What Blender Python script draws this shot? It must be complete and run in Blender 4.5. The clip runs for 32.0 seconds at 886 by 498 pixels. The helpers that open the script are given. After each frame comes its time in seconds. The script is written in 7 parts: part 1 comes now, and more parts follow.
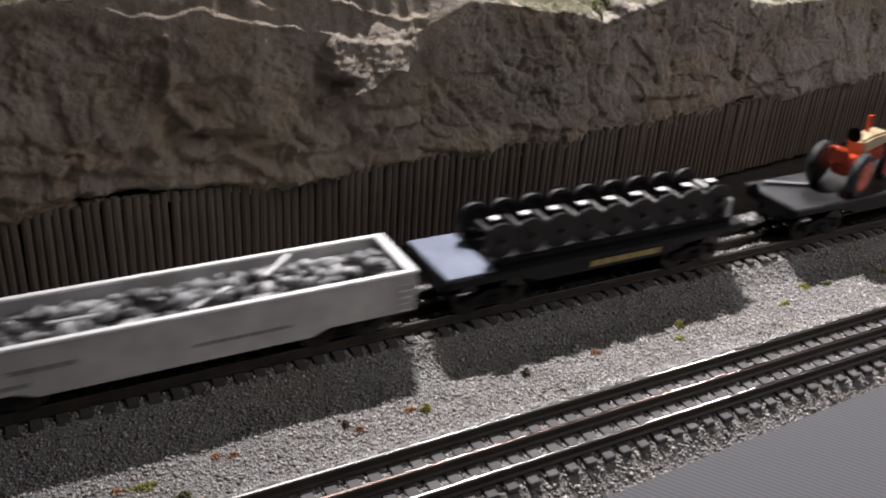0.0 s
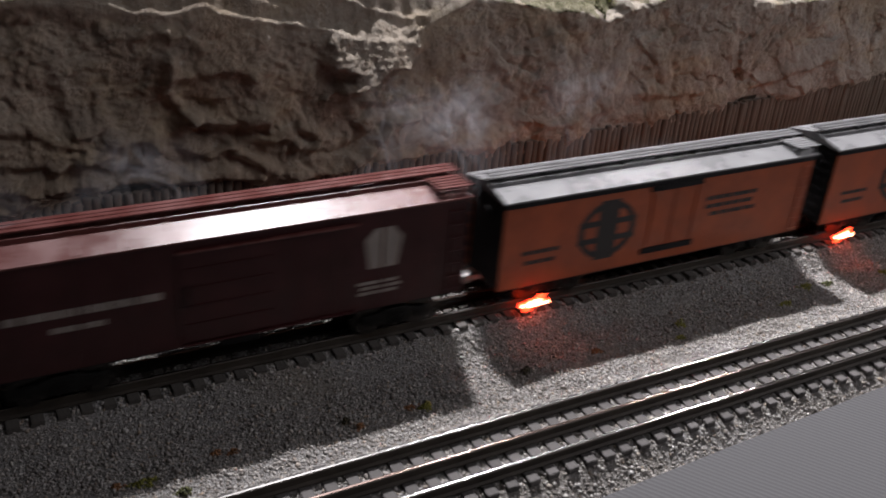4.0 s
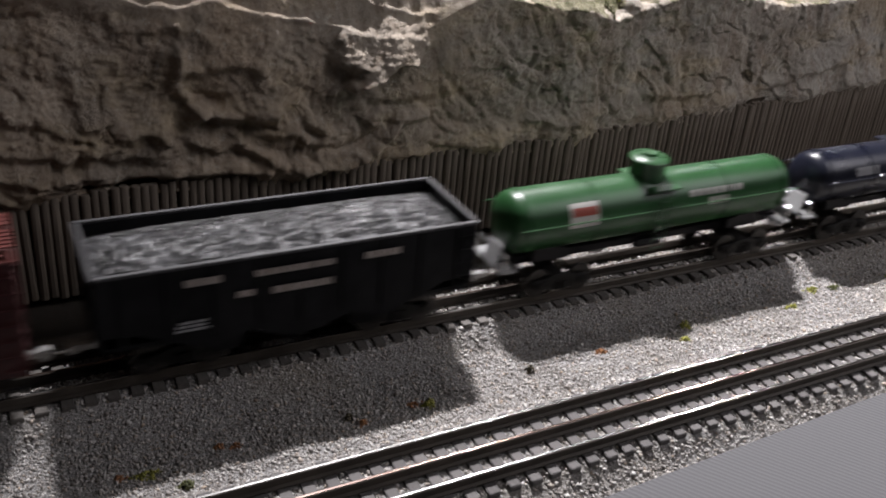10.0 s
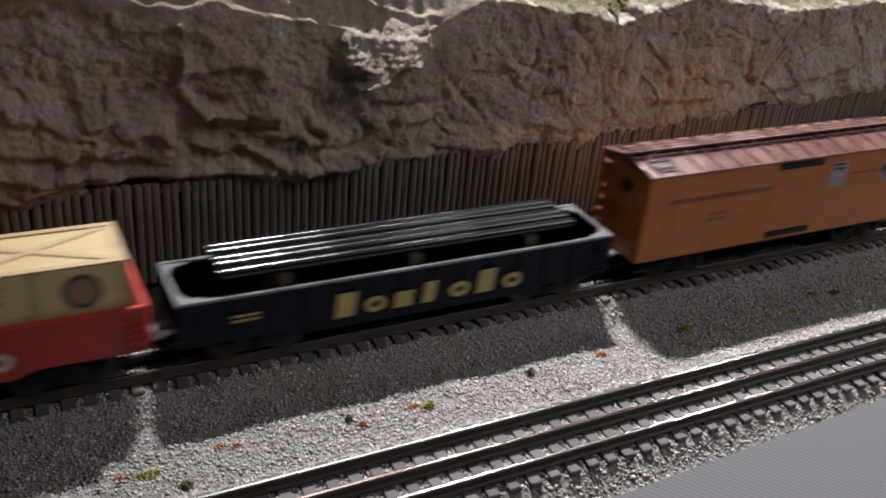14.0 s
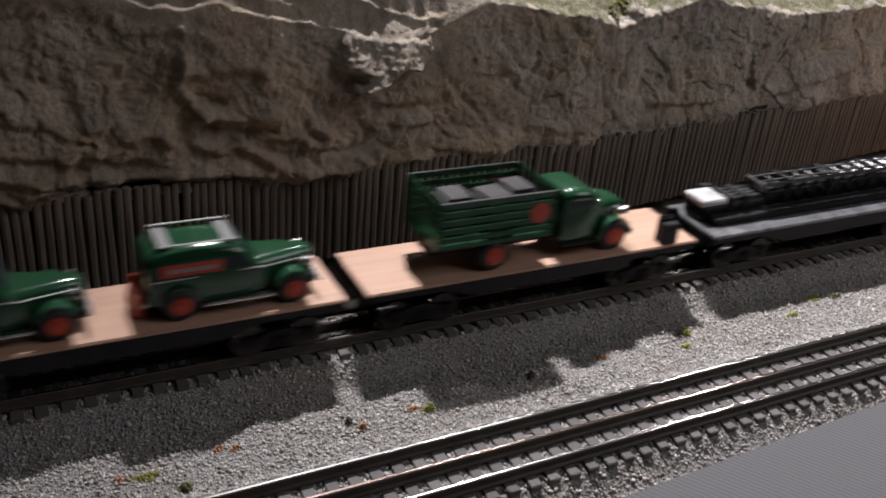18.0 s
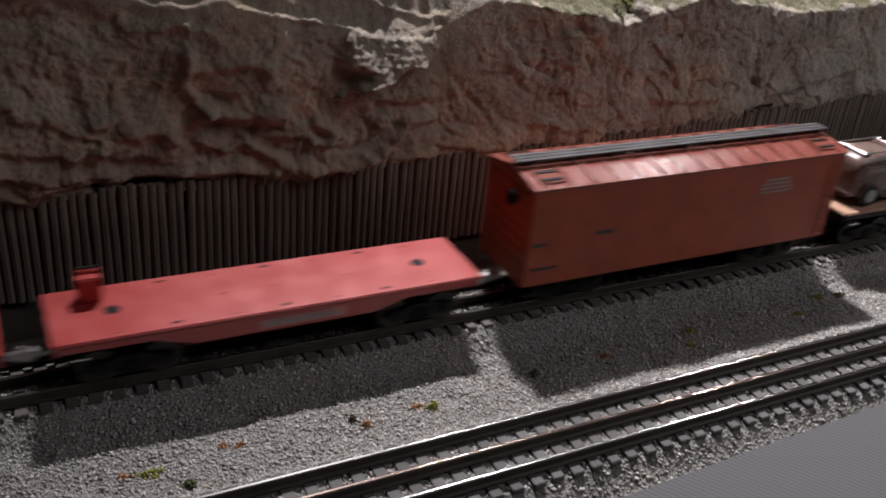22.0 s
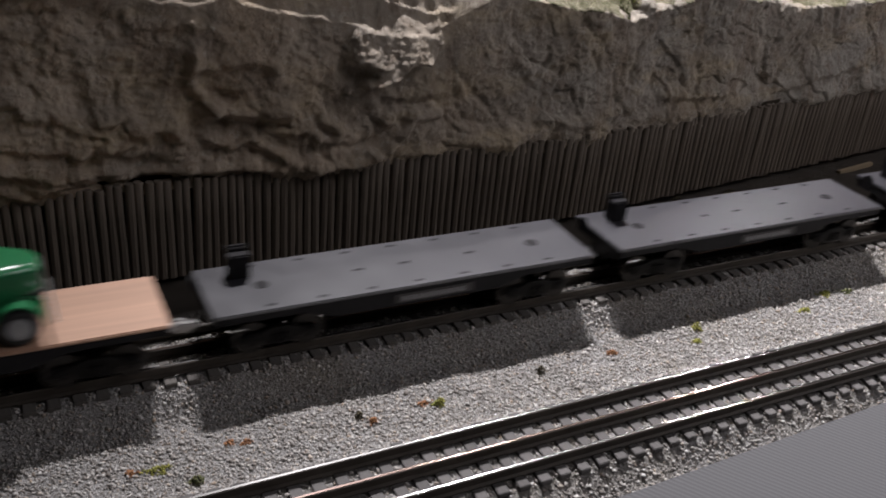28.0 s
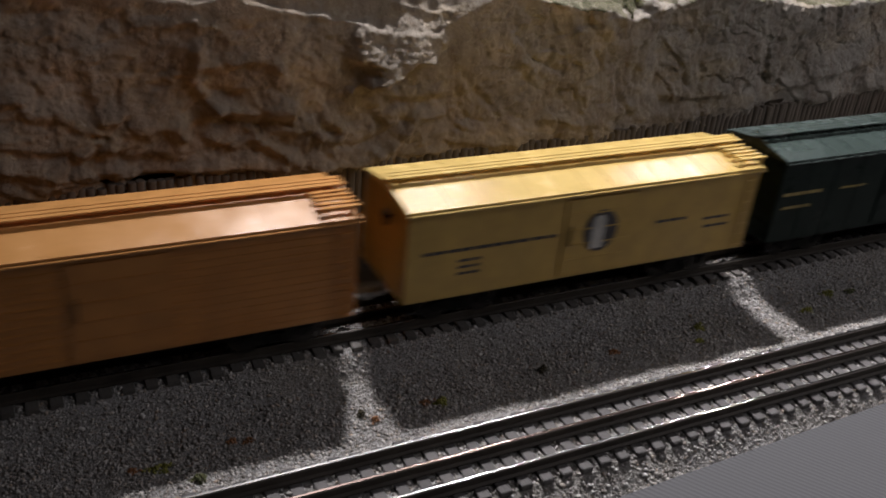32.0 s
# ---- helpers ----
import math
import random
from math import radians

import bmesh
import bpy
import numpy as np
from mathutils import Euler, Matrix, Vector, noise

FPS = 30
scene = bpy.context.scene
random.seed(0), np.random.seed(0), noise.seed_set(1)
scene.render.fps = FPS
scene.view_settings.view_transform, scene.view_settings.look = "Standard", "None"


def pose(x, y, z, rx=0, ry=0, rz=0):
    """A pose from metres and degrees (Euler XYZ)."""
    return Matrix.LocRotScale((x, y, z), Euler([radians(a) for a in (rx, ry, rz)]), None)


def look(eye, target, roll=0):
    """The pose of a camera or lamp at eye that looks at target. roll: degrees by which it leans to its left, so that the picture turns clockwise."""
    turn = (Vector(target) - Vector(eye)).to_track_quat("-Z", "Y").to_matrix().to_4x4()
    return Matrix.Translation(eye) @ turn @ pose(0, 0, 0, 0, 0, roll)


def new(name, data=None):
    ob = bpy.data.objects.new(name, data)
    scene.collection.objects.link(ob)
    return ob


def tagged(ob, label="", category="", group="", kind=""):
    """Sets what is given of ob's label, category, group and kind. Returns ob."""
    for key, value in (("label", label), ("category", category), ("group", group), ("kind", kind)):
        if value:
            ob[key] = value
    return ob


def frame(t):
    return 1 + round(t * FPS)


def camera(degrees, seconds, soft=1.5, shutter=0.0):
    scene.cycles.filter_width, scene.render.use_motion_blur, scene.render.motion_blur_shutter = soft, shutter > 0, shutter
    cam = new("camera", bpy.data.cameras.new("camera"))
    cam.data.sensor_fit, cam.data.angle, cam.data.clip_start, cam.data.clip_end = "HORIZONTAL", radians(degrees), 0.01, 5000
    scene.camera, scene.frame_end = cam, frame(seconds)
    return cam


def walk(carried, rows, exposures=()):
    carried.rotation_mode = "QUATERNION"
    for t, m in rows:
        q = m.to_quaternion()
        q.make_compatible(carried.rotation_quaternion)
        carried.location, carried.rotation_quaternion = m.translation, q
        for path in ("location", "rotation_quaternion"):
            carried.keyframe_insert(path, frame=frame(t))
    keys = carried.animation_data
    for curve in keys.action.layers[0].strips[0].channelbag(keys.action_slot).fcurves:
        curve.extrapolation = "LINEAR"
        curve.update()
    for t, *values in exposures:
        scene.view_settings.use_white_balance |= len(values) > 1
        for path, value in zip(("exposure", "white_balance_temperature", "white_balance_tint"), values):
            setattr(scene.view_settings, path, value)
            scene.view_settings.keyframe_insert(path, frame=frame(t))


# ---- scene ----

# ---------------------------------------------------------------- camera
# hand-held camcorder beside a model railway: fixed eye, slow drift of the aim
EYE = (0.0, -0.3087, 0.3075)
cam = camera(50.93, 32.0, soft=1.85, shutter=0.8)
DRIFT = [
    (0, 62.424, -3.852, -28.308),
    (0.5, 62.442, -3.825, -28.367),
    (1, 62.411, -3.793, -28.371),
    (1.5, 62.351, -3.870, -28.288),
    (2, 62.311, -3.927, -28.216),
    (2.5, 62.284, -3.981, -28.173),
    (3, 62.279, -4.029, -28.134),
    (3.5, 62.271, -4.055, -28.104),
    (5.5, 62.221, -4.414, -27.893),
    (6, 62.166, -4.436, -27.822),
    (6.5, 62.118, -4.434, -27.772),
    (7, 62.084, -4.370, -27.788),
    (7.5, 62.064, -4.444, -27.718),
    (8, 62.059, -4.511, -27.666),
    (8.5, 62.063, -4.503, -27.613),
    (9, 62.082, -4.516, -27.550),
    (9.5, 62.072, -4.617, -27.440),
    (10, 62.069, -4.764, -27.340),
    (10.5, 62.096, -4.816, -27.315),
    (11, 62.124, -4.857, -27.292),
    (11.5, 62.128, -4.857, -27.267),
    (12, 62.120, -4.859, -27.223),
    (12.5, 62.110, -4.960, -27.141),
    (13, 62.115, -5.081, -27.069),
    (13.5, 62.145, -5.131, -27.055),
    (14, 62.166, -5.092, -27.072),
    (14.5, 62.164, -5.030, -27.070),
    (16.5, 62.317, -5.247, -27.103),
    (17, 62.335, -5.234, -27.083),
    (17.5, 62.340, -5.211, -27.051),
    (18, 62.320, -5.225, -26.984),
    (18.5, 62.280, -5.252, -26.900),
    (19, 62.242, -5.278, -26.837),
    (19.5, 62.226, -5.251, -26.822),
    (20, 62.214, -5.232, -26.799),
    (20.5, 62.209, -5.228, -26.784),
    (21, 62.206, -5.246, -26.757),
    (21.5, 62.192, -5.240, -26.736),
    (22, 62.161, -5.229, -26.696),
    (22.5, 62.132, -5.187, -26.672),
    (23, 62.099, -5.151, -26.653),
    (23.5, 62.079, -5.148, -26.631),
    (24, 62.060, -5.115, -26.617),
    (24.5, 62.064, -5.091, -26.605),
    (25, 62.050, -5.075, -26.572),
    (25.5, 62.025, -5.060, -26.527),
    (27.5, 61.913, -5.064, -26.365),
    (28, 61.941, -4.989, -26.386),
    (28.5, 61.939, -4.985, -26.355),
    (29, 61.902, -4.986, -26.300),
    (29.5, 61.854, -5.013, -26.213),
    (30, 61.847, -5.011, -26.188),
    (30.5, 61.854, -5.004, -26.199),
    (31, 61.865, -4.980, -26.225),
    (31.5, 61.864, -4.987, -26.218),
    (32, 61.859, -5.019, -26.201)
]
EXPOSURES = [(0, 0.12), (1, -0.42), (2, -0.3), (3.5, -0.1), (5.5, 0.38), (7.8, 0.5), (12.3, 0.45), (14.5, 0.45), (16.5, 0.03), (18, 0.12), (19, 0.18), (20.8, -0.12), (22.2, -0.17), (23.2, -0.52), (24.5, -0.65), (28, 0.07), (28.8, 0.08), (30, 0.2), (31, 0.12), (32, -0.33)]
walk(cam, [(t, pose(*EYE, rx, ry, rz)) for t, rx, ry, rz in DRIFT], EXPOSURES)

# ---------------------------------------------------------------- light
world = bpy.data.worlds.new("room_dark")
world.use_nodes = True
world.node_tree.nodes["Background"].inputs[0].default_value = (1.0, 0.95, 0.95, 1)
world.node_tree.nodes["Background"].inputs[1].default_value = 0.030
scene.world = world


def spot(name, eye, target, watts, size, angle, soft=0.5):
    data = bpy.data.lights.new(name, "SPOT")
    data.energy, data.shadow_soft_size, data.spot_size, data.spot_blend = watts, size, radians(angle), soft
    data.color = (0.99, 0.957, 0.995)
    ob = new(name, data)
    ob.matrix_world = look(eye, target)
    return ob


spot("ceiling_spot", (0.52, 0.89, 1.455), (0.72, 0.12, 0), 228, 0.023, 66, 1.0)
spot("ceiling_spot", (1.35, 1.75, 1.95), (0.5, 0.1, 0), 24, 0.05, 60)
spot("ceiling_spot", (2.6, 1.95, 1.95), (1.0, 0.1, 0), 30, 0.04, 70)
# Unseen soft fill, added at front right to brighten the rock and shaded sides.
room = bpy.data.lights.new("fill_lamp", "AREA")
room.energy, room.size, room.color = 7.6, 1.0, (1.0, 0.96, 1.02)
new("fill_lamp", room).matrix_world = look((1.5, -0.62, 1.35), (0.5, 0.2, 0.1))

# ---------------------------------------------------------------- the train's run
TRACK_Y, TRACK_TURN, TRACK_Z = 0.1389, -0.0084, 0.0007
SPEEDS = (0.2288, 0.224, 0.2277, 0.23, 0.2292, 0.2315, 0.2337, 0.235, 0.2319, 0.2286, 0.2278, 0.2305, 0.2424, 0.2342, 0.2317, 0.2382, 0.2366)  # m/s at every second second


def run(t):
    """How far the train has come at t seconds."""
    way, step = 0.0, 2.0
    for i in range(16):
        a, b = SPEEDS[i], SPEEDS[i + 1]
        k = min(max(t - i * step, 0), step)
        way += a * k + (b - a) * k * k / (2 * step)
    return way


def on_track(s, z=0.0):
    return pose(s * math.cos(TRACK_TURN), TRACK_Y + s * math.sin(TRACK_TURN), TRACK_Z + z, 0, 0, math.degrees(TRACK_TURN))


ROLLING = []  # (thing, place along the train, pose on the car)


def rolling(ob, c, local=None):
    ob.matrix_world = on_track(c) @ (local or Matrix.Identity(4))
    ROLLING.append((ob, c, local or Matrix.Identity(4)))
    return ob


# ---------------------------------------------------------------- mesh helpers
def box(bm, x0, x1, y0, y1, z0, z1, bevel=0.0):
    made = bmesh.ops.create_cube(bm, size=1)["verts"]
    for v in made:
        v.co = ((x0 + x1) / 2 + v.co.x * (x1 - x0), (y0 + y1) / 2 + v.co.y * (y1 - y0), (z0 + z1) / 2 + v.co.z * (z1 - z0))
    if bevel:
        edges = list({e for v in made for e in v.link_edges})
        bmesh.ops.bevel(bm, geom=edges, offset=bevel, segments=2, affect="EDGES", clamp_overlap=True)
    return bm


def rod(bm, a, b, r, r2=None, seg=8):
    a, b = Vector(a), Vector(b)
    turn = (b - a).to_track_quat("Z", "Y").to_matrix().to_4x4()
    bmesh.ops.create_cone(bm, cap_ends=True, segments=seg, radius1=r, radius2=r if r2 is None else r2, depth=(b - a).length,
                          matrix=Matrix.Translation((a + b) / 2) @ turn)
    return bm


def slab(bm, outline, y0, y1, bevel=0.0, seg=2):
    """A side outline of (x, z) points, drawn out from y0 to y1."""
    one = [bm.verts.new((x, y0, z)) for x, z in outline]
    two = [bm.verts.new((x, y1, z)) for x, z in outline]
    n = len(one)
    faces = [bm.faces.new(one), bm.faces.new(list(reversed(two)))]
    for i in range(n):
        faces.append(bm.faces.new((one[i], two[i], two[(i + 1) % n], one[(i + 1) % n])))
    bmesh.ops.recalc_face_normals(bm, faces=faces)
    if bevel:
        edges = list({e for f in faces for e in f.edges})
        bmesh.ops.bevel(bm, geom=edges, offset=bevel, segments=seg, affect="EDGES", clamp_overlap=True)
    return bm


def lathe(bm, rings, axis="x", centre=(0, 0, 0), seg=28):
    """Rings of (place along the axis, radius) turned into a closed body."""
    cx, cy, cz = centre
    loops = []
    for p, r in rings:
        loop = []
        for k in range(seg):
            a = 2 * math.pi * k / seg
            u, w = r * math.cos(a), r * math.sin(a)
            co = (cx + p, cy + u, cz + w) if axis == "x" else (cx + u, cy + w, cz + p) if axis == "z" else (cx + u, cy + p, cz + w)
            loop.append(bm.verts.new(co))
        loops.append(loop)
    faces = []
    for a, b in zip(loops, loops[1:]):
        for k in range(seg):
            faces.append(bm.faces.new((a[k], a[(k + 1) % seg], b[(k + 1) % seg], b[k])))
    faces.append(bm.faces.new(loops[0]))
    faces.append(bm.faces.new(loops[-1]))
    bmesh.ops.recalc_face_normals(bm, faces=faces)
    return bm


def mesh(name, bm, material, smooth=False):
    me = bpy.data.meshes.new(name)
    bm.to_mesh(me)
    bm.free()
    for m in material if isinstance(material, (list, tuple)) else (material,):
        me.materials.append(m)
    if smooth:
        me.polygons.foreach_set("use_smooth", [True] * len(me.polygons))
        me.set_sharp_from_angle(angle=radians(38))
    return me


def part(name, bm, material, parent, label="", smooth=False, at=None):
    ob = new(name, mesh(name, bm, material, smooth))
    ob.parent = parent
    if at is not None:
        ob.matrix_basis = at
    return tagged(ob, label) if label else ob


def share(name, me, parent, at):
    """One more piece on mesh data that others use too."""
    ob = new(name, me)
    ob.parent = parent
    ob.matrix_basis = at
    return ob


def B():
    return bmesh.new()


def sheet(name, verts, faces, material, smooth=True):
    me = bpy.data.meshes.new(name)
    me.from_pydata(verts, [], faces)
    me.materials.append(material)
    if smooth:
        me.polygons.foreach_set("use_smooth", [True] * len(me.polygons))
    me.update()
    return new(name, me)


# ---------------------------------------------------------------- materials
def nodes_of(name):
    m = bpy.data.materials.new(name)
    m.use_nodes = True
    t = m.node_tree
    return m, t, t.nodes["Principled BSDF"]


def add(t, kind, **values):
    n = t.nodes.new(kind)
    for k, v in values.items():
        n.inputs[k.replace("_", " ")].default_value = v
    return n


def mixed(t, fac, a, b):
    """A colour between a and b; each a colour or a socket."""
    n = t.nodes.new("ShaderNodeMix")
    n.data_type = "RGBA"
    for i, v in ((6, a), (7, b)):
        if isinstance(v, tuple):
            n.inputs[i].default_value = (*v, 1)
        else:
            t.links.new(v, n.inputs[i])
    if isinstance(fac, float):
        n.inputs[0].default_value = fac
    else:
        t.links.new(fac, n.inputs[0])
    return n.outputs[2]


def stepped(t, value, low, high, to0=0.0, to1=1.0):
    n = t.nodes.new("ShaderNodeMapRange")
    t.links.new(value, n.inputs[0])
    for i, v in enumerate((low, high, to0, to1)):
        n.inputs[i + 1].default_value = v
    return n.outputs[0]


def noisy(t, scale, detail=4.0, rough=0.55, stretch=None, swirl=0.0):
    co = t.nodes.new("ShaderNodeTexCoord").outputs["Object"]
    if stretch:
        mp = t.nodes.new("ShaderNodeMapping")
        mp.inputs["Scale"].default_value = stretch
        t.links.new(co, mp.inputs[0])
        co = mp.outputs[0]
    n = add(t, "ShaderNodeTexNoise", Scale=scale, Detail=detail, Roughness=rough, Distortion=swirl)
    t.links.new(co, n.inputs["Vector"])
    return n.outputs["Fac"]


def bumped(t, shader, height, strength, distance):
    n = add(t, "ShaderNodeBump", Strength=strength, Distance=distance)
    t.links.new(height, n.inputs["Height"])
    t.links.new(n.outputs[0], shader.inputs["Normal"])


def paint(name, col, rough=0.4, wear=0.25, metal=0.0, stretch=None, grain=900.0, bump=0.15, sheen=0.5):
    """Model paint or plastic: a tone that wanders, dust in blotches, fine grain."""
    m, t, s = nodes_of(name)
    blot = stepped(t, noisy(t, 45, 4, 0.6, stretch), 0.35, 0.72)
    fine = noisy(t, grain, 3, 0.6)
    low = tuple(c * (1 - wear) for c in col)
    high = tuple(min(1, c * (1 + 0.35 * wear) + 0.02 * wear) for c in col)
    tone = mixed(t, blot, low, high)
    tone = mixed(t, stepped(t, fine, 0.3, 0.75, 0.0, 0.35 * wear + 0.04), tone, tuple(c * 0.55 for c in col))
    t.links.new(tone, s.inputs["Base Color"])
    t.links.new(stepped(t, blot, 0, 1, max(0.05, rough - 0.08 * min(1, 4 * wear)), min(1, rough + 0.12 * min(1, 4 * wear))), s.inputs["Roughness"])
    s.inputs["Metallic"].default_value = metal
    s.inputs["Specular IOR Level"].default_value = sheen
    bumped(t, s, fine, bump, 0.0003)
    return m


def island_mix(name, tones, rough=0.85, grain=1800.0):
    """Loose pieces in one mesh, each with a tone of its own."""
    m, t, s = nodes_of(name)
    rnd = t.nodes.new("ShaderNodeNewGeometry").outputs["Random Per Island"]
    ramp = t.nodes.new("ShaderNodeValToRGB")
    ramp.color_ramp.interpolation = "LINEAR"
    els = ramp.color_ramp.elements
    while len(els) < len(tones):
        els.new(0.5)
    for e, (p, c) in zip(els, tones):
        e.position, e.color = p, (*c, 1)
    t.links.new(rnd, ramp.inputs[0])
    fine = noisy(t, grain, 3)
    t.links.new(mixed(t, stepped(t, fine, 0.3, 0.8, 0, 0.4), ramp.outputs[0], (0.12, 0.11, 0.1)), s.inputs["Base Color"])
    s.inputs["Roughness"].default_value = rough
    bumped(t, s, fine, 0.4, 0.0003)
    return m


def random_tone(name, dark, light, rough, stretch, scale=300.0, bump=0.5):
    """Alike pieces, each its own object, told apart by a random tone; streaks along the grain."""
    m, t, s = nodes_of(name)
    rnd = t.nodes.new("ShaderNodeObjectInfo").outputs["Random"]
    grain = noisy(t, scale, 5, 0.65, stretch)
    k = t.nodes.new("ShaderNodeMath")
    k.operation = "MULTIPLY_ADD"
    t.links.new(rnd, k.inputs[0])
    k.inputs[1].default_value = 0.45
    t.links.new(stepped(t, grain, 0.25, 0.75, 0, 0.6), k.inputs[2])
    t.links.new(mixed(t, k.outputs[0], dark, light), s.inputs["Base Color"])
    s.inputs["Roughness"].default_value = rough
    bumped(t, s, grain, bump, 0.0006)
    return m


def plain(name, col, rough=0.5, metal=0.0):
    m, t, s = nodes_of(name)
    fine = noisy(t, 600, 3)
    t.links.new(mixed(t, stepped(t, fine, 0.3, 0.75, 0, 0.25), col, tuple(c * 0.6 for c in col)), s.inputs["Base Color"])
    s.inputs["Roughness"].default_value, s.inputs["Metallic"].default_value = rough, metal
    return m


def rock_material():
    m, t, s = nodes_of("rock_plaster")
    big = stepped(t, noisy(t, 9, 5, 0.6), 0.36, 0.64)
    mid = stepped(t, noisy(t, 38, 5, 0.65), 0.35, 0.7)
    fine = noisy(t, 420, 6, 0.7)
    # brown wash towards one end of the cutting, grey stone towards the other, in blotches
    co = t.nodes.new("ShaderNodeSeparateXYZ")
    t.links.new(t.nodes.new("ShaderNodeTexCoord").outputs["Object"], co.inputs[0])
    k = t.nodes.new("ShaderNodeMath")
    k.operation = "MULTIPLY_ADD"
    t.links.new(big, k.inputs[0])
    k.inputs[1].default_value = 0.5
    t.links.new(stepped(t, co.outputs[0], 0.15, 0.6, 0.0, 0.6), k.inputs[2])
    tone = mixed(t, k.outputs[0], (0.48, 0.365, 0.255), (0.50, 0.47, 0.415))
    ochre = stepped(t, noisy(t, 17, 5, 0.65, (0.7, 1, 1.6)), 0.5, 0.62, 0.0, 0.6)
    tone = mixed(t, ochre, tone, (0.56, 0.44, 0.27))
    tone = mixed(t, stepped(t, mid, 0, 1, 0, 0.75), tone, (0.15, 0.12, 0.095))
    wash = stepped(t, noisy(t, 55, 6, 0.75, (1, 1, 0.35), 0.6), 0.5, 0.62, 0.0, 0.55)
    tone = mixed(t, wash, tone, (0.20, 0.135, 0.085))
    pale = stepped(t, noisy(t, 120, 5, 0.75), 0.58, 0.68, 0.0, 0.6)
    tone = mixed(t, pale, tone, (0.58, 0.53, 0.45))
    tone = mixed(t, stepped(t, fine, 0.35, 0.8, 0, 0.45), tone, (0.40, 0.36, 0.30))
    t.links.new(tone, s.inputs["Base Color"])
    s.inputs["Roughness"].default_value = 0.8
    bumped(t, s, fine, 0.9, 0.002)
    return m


def turf_material():
    m, t, s = nodes_of("sandy_turf")
    big = stepped(t, noisy(t, 30, 5, 0.65), 0.4, 0.65)
    fine = noisy(t, 700, 5, 0.7)
    tone = mixed(t, big, (0.38, 0.34, 0.235), (0.25, 0.225, 0.13))
    tone = mixed(t, stepped(t, fine, 0.36, 0.62), tone, (0.09, 0.08, 0.05))
    tone = mixed(t, stepped(t, noisy(t, 110, 6, 0.75), 0.46, 0.6, 0.0, 0.85), tone, (0.10, 0.10, 0.045))
    t.links.new(tone, s.inputs["Base Color"])
    s.inputs["Roughness"].default_value = 0.95
    bumped(t, s, fine, 0.9, 0.002)
    return m


def ground_material():
    m, t, s = nodes_of("ballast_bed")
    fine = noisy(t, 650, 5, 0.7)
    tone = mixed(t, stepped(t, fine, 0.35, 0.7), (0.16, 0.15, 0.14), (0.5, 0.49, 0.48))
    tone = mixed(t, stepped(t, noisy(t, 14, 4), 0.5, 0.75, 0, 0.5), tone, (0.24, 0.2, 0.14))
    # darker brown tone behind the far track
    co = t.nodes.new("ShaderNodeSeparateXYZ")
    t.links.new(t.nodes.new("ShaderNodeTexCoord").outputs["Object"], co.inputs[0])
    tone = mixed(t, stepped(t, co.outputs[1], 0.186, 0.200), tone, mixed(t, fine, (0.03, 0.025, 0.02), (0.085, 0.07, 0.055)))
    t.links.new(tone, s.inputs["Base Color"])
    s.inputs["Roughness"].default_value = 0.95
    bumped(t, s, fine, 1.0, 0.002)
    return m


def pad_material():
    m, t, s = nodes_of("ribbed_grey_mat")
    co = t.nodes.new("ShaderNodeTexCoord").outputs["Object"]
    mp = t.nodes.new("ShaderNodeMapping")
    mp.inputs["Rotation"].default_value = (0, 0, radians(-32))
    t.links.new(co, mp.inputs[0])
    w = add(t, "ShaderNodeTexWave", Scale=105.0, Distortion=0.6, Detail=2.0)
    t.links.new(mp.outputs[0], w.inputs["Vector"])
    fine = noisy(t, 900, 4)
    tone = mixed(t, stepped(t, w.outputs["Fac"], 0, 1, 0.0, 1.0), (0.078, 0.077, 0.081), (0.098, 0.096, 0.10))
    tone = mixed(t, stepped(t, fine, 0.3, 0.8, 0, 0.4), tone, (0.06, 0.06, 0.064))
    t.links.new(tone, s.inputs["Base Color"])
    s.inputs["Roughness"].default_value = 0.8
    bumped(t, s, w.outputs["Fac"], 0.35, 0.0006)
    return m


def steel(name, col, rough):
    m, t, s = nodes_of(name)
    fine = noisy(t, 120, 5, 0.6, (0.12, 9, 9))
    t.links.new(mixed(t, stepped(t, fine, 0.35, 0.75), col, tuple(c * 0.6 for c in col)), s.inputs["Base Color"])
    s.inputs["Metallic"].default_value = 1.0
    t.links.new(stepped(t, fine, 0.2, 0.8, rough, rough + 0.15), s.inputs["Roughness"])
    return m


def glow(name, col, power):
    m, t, s = nodes_of(name)
    s.inputs["Base Color"].default_value = (*col, 1)
    s.inputs["Emission Color"].default_value = (*col, 1)
    s.inputs["Emission Strength"].default_value = power
    return m


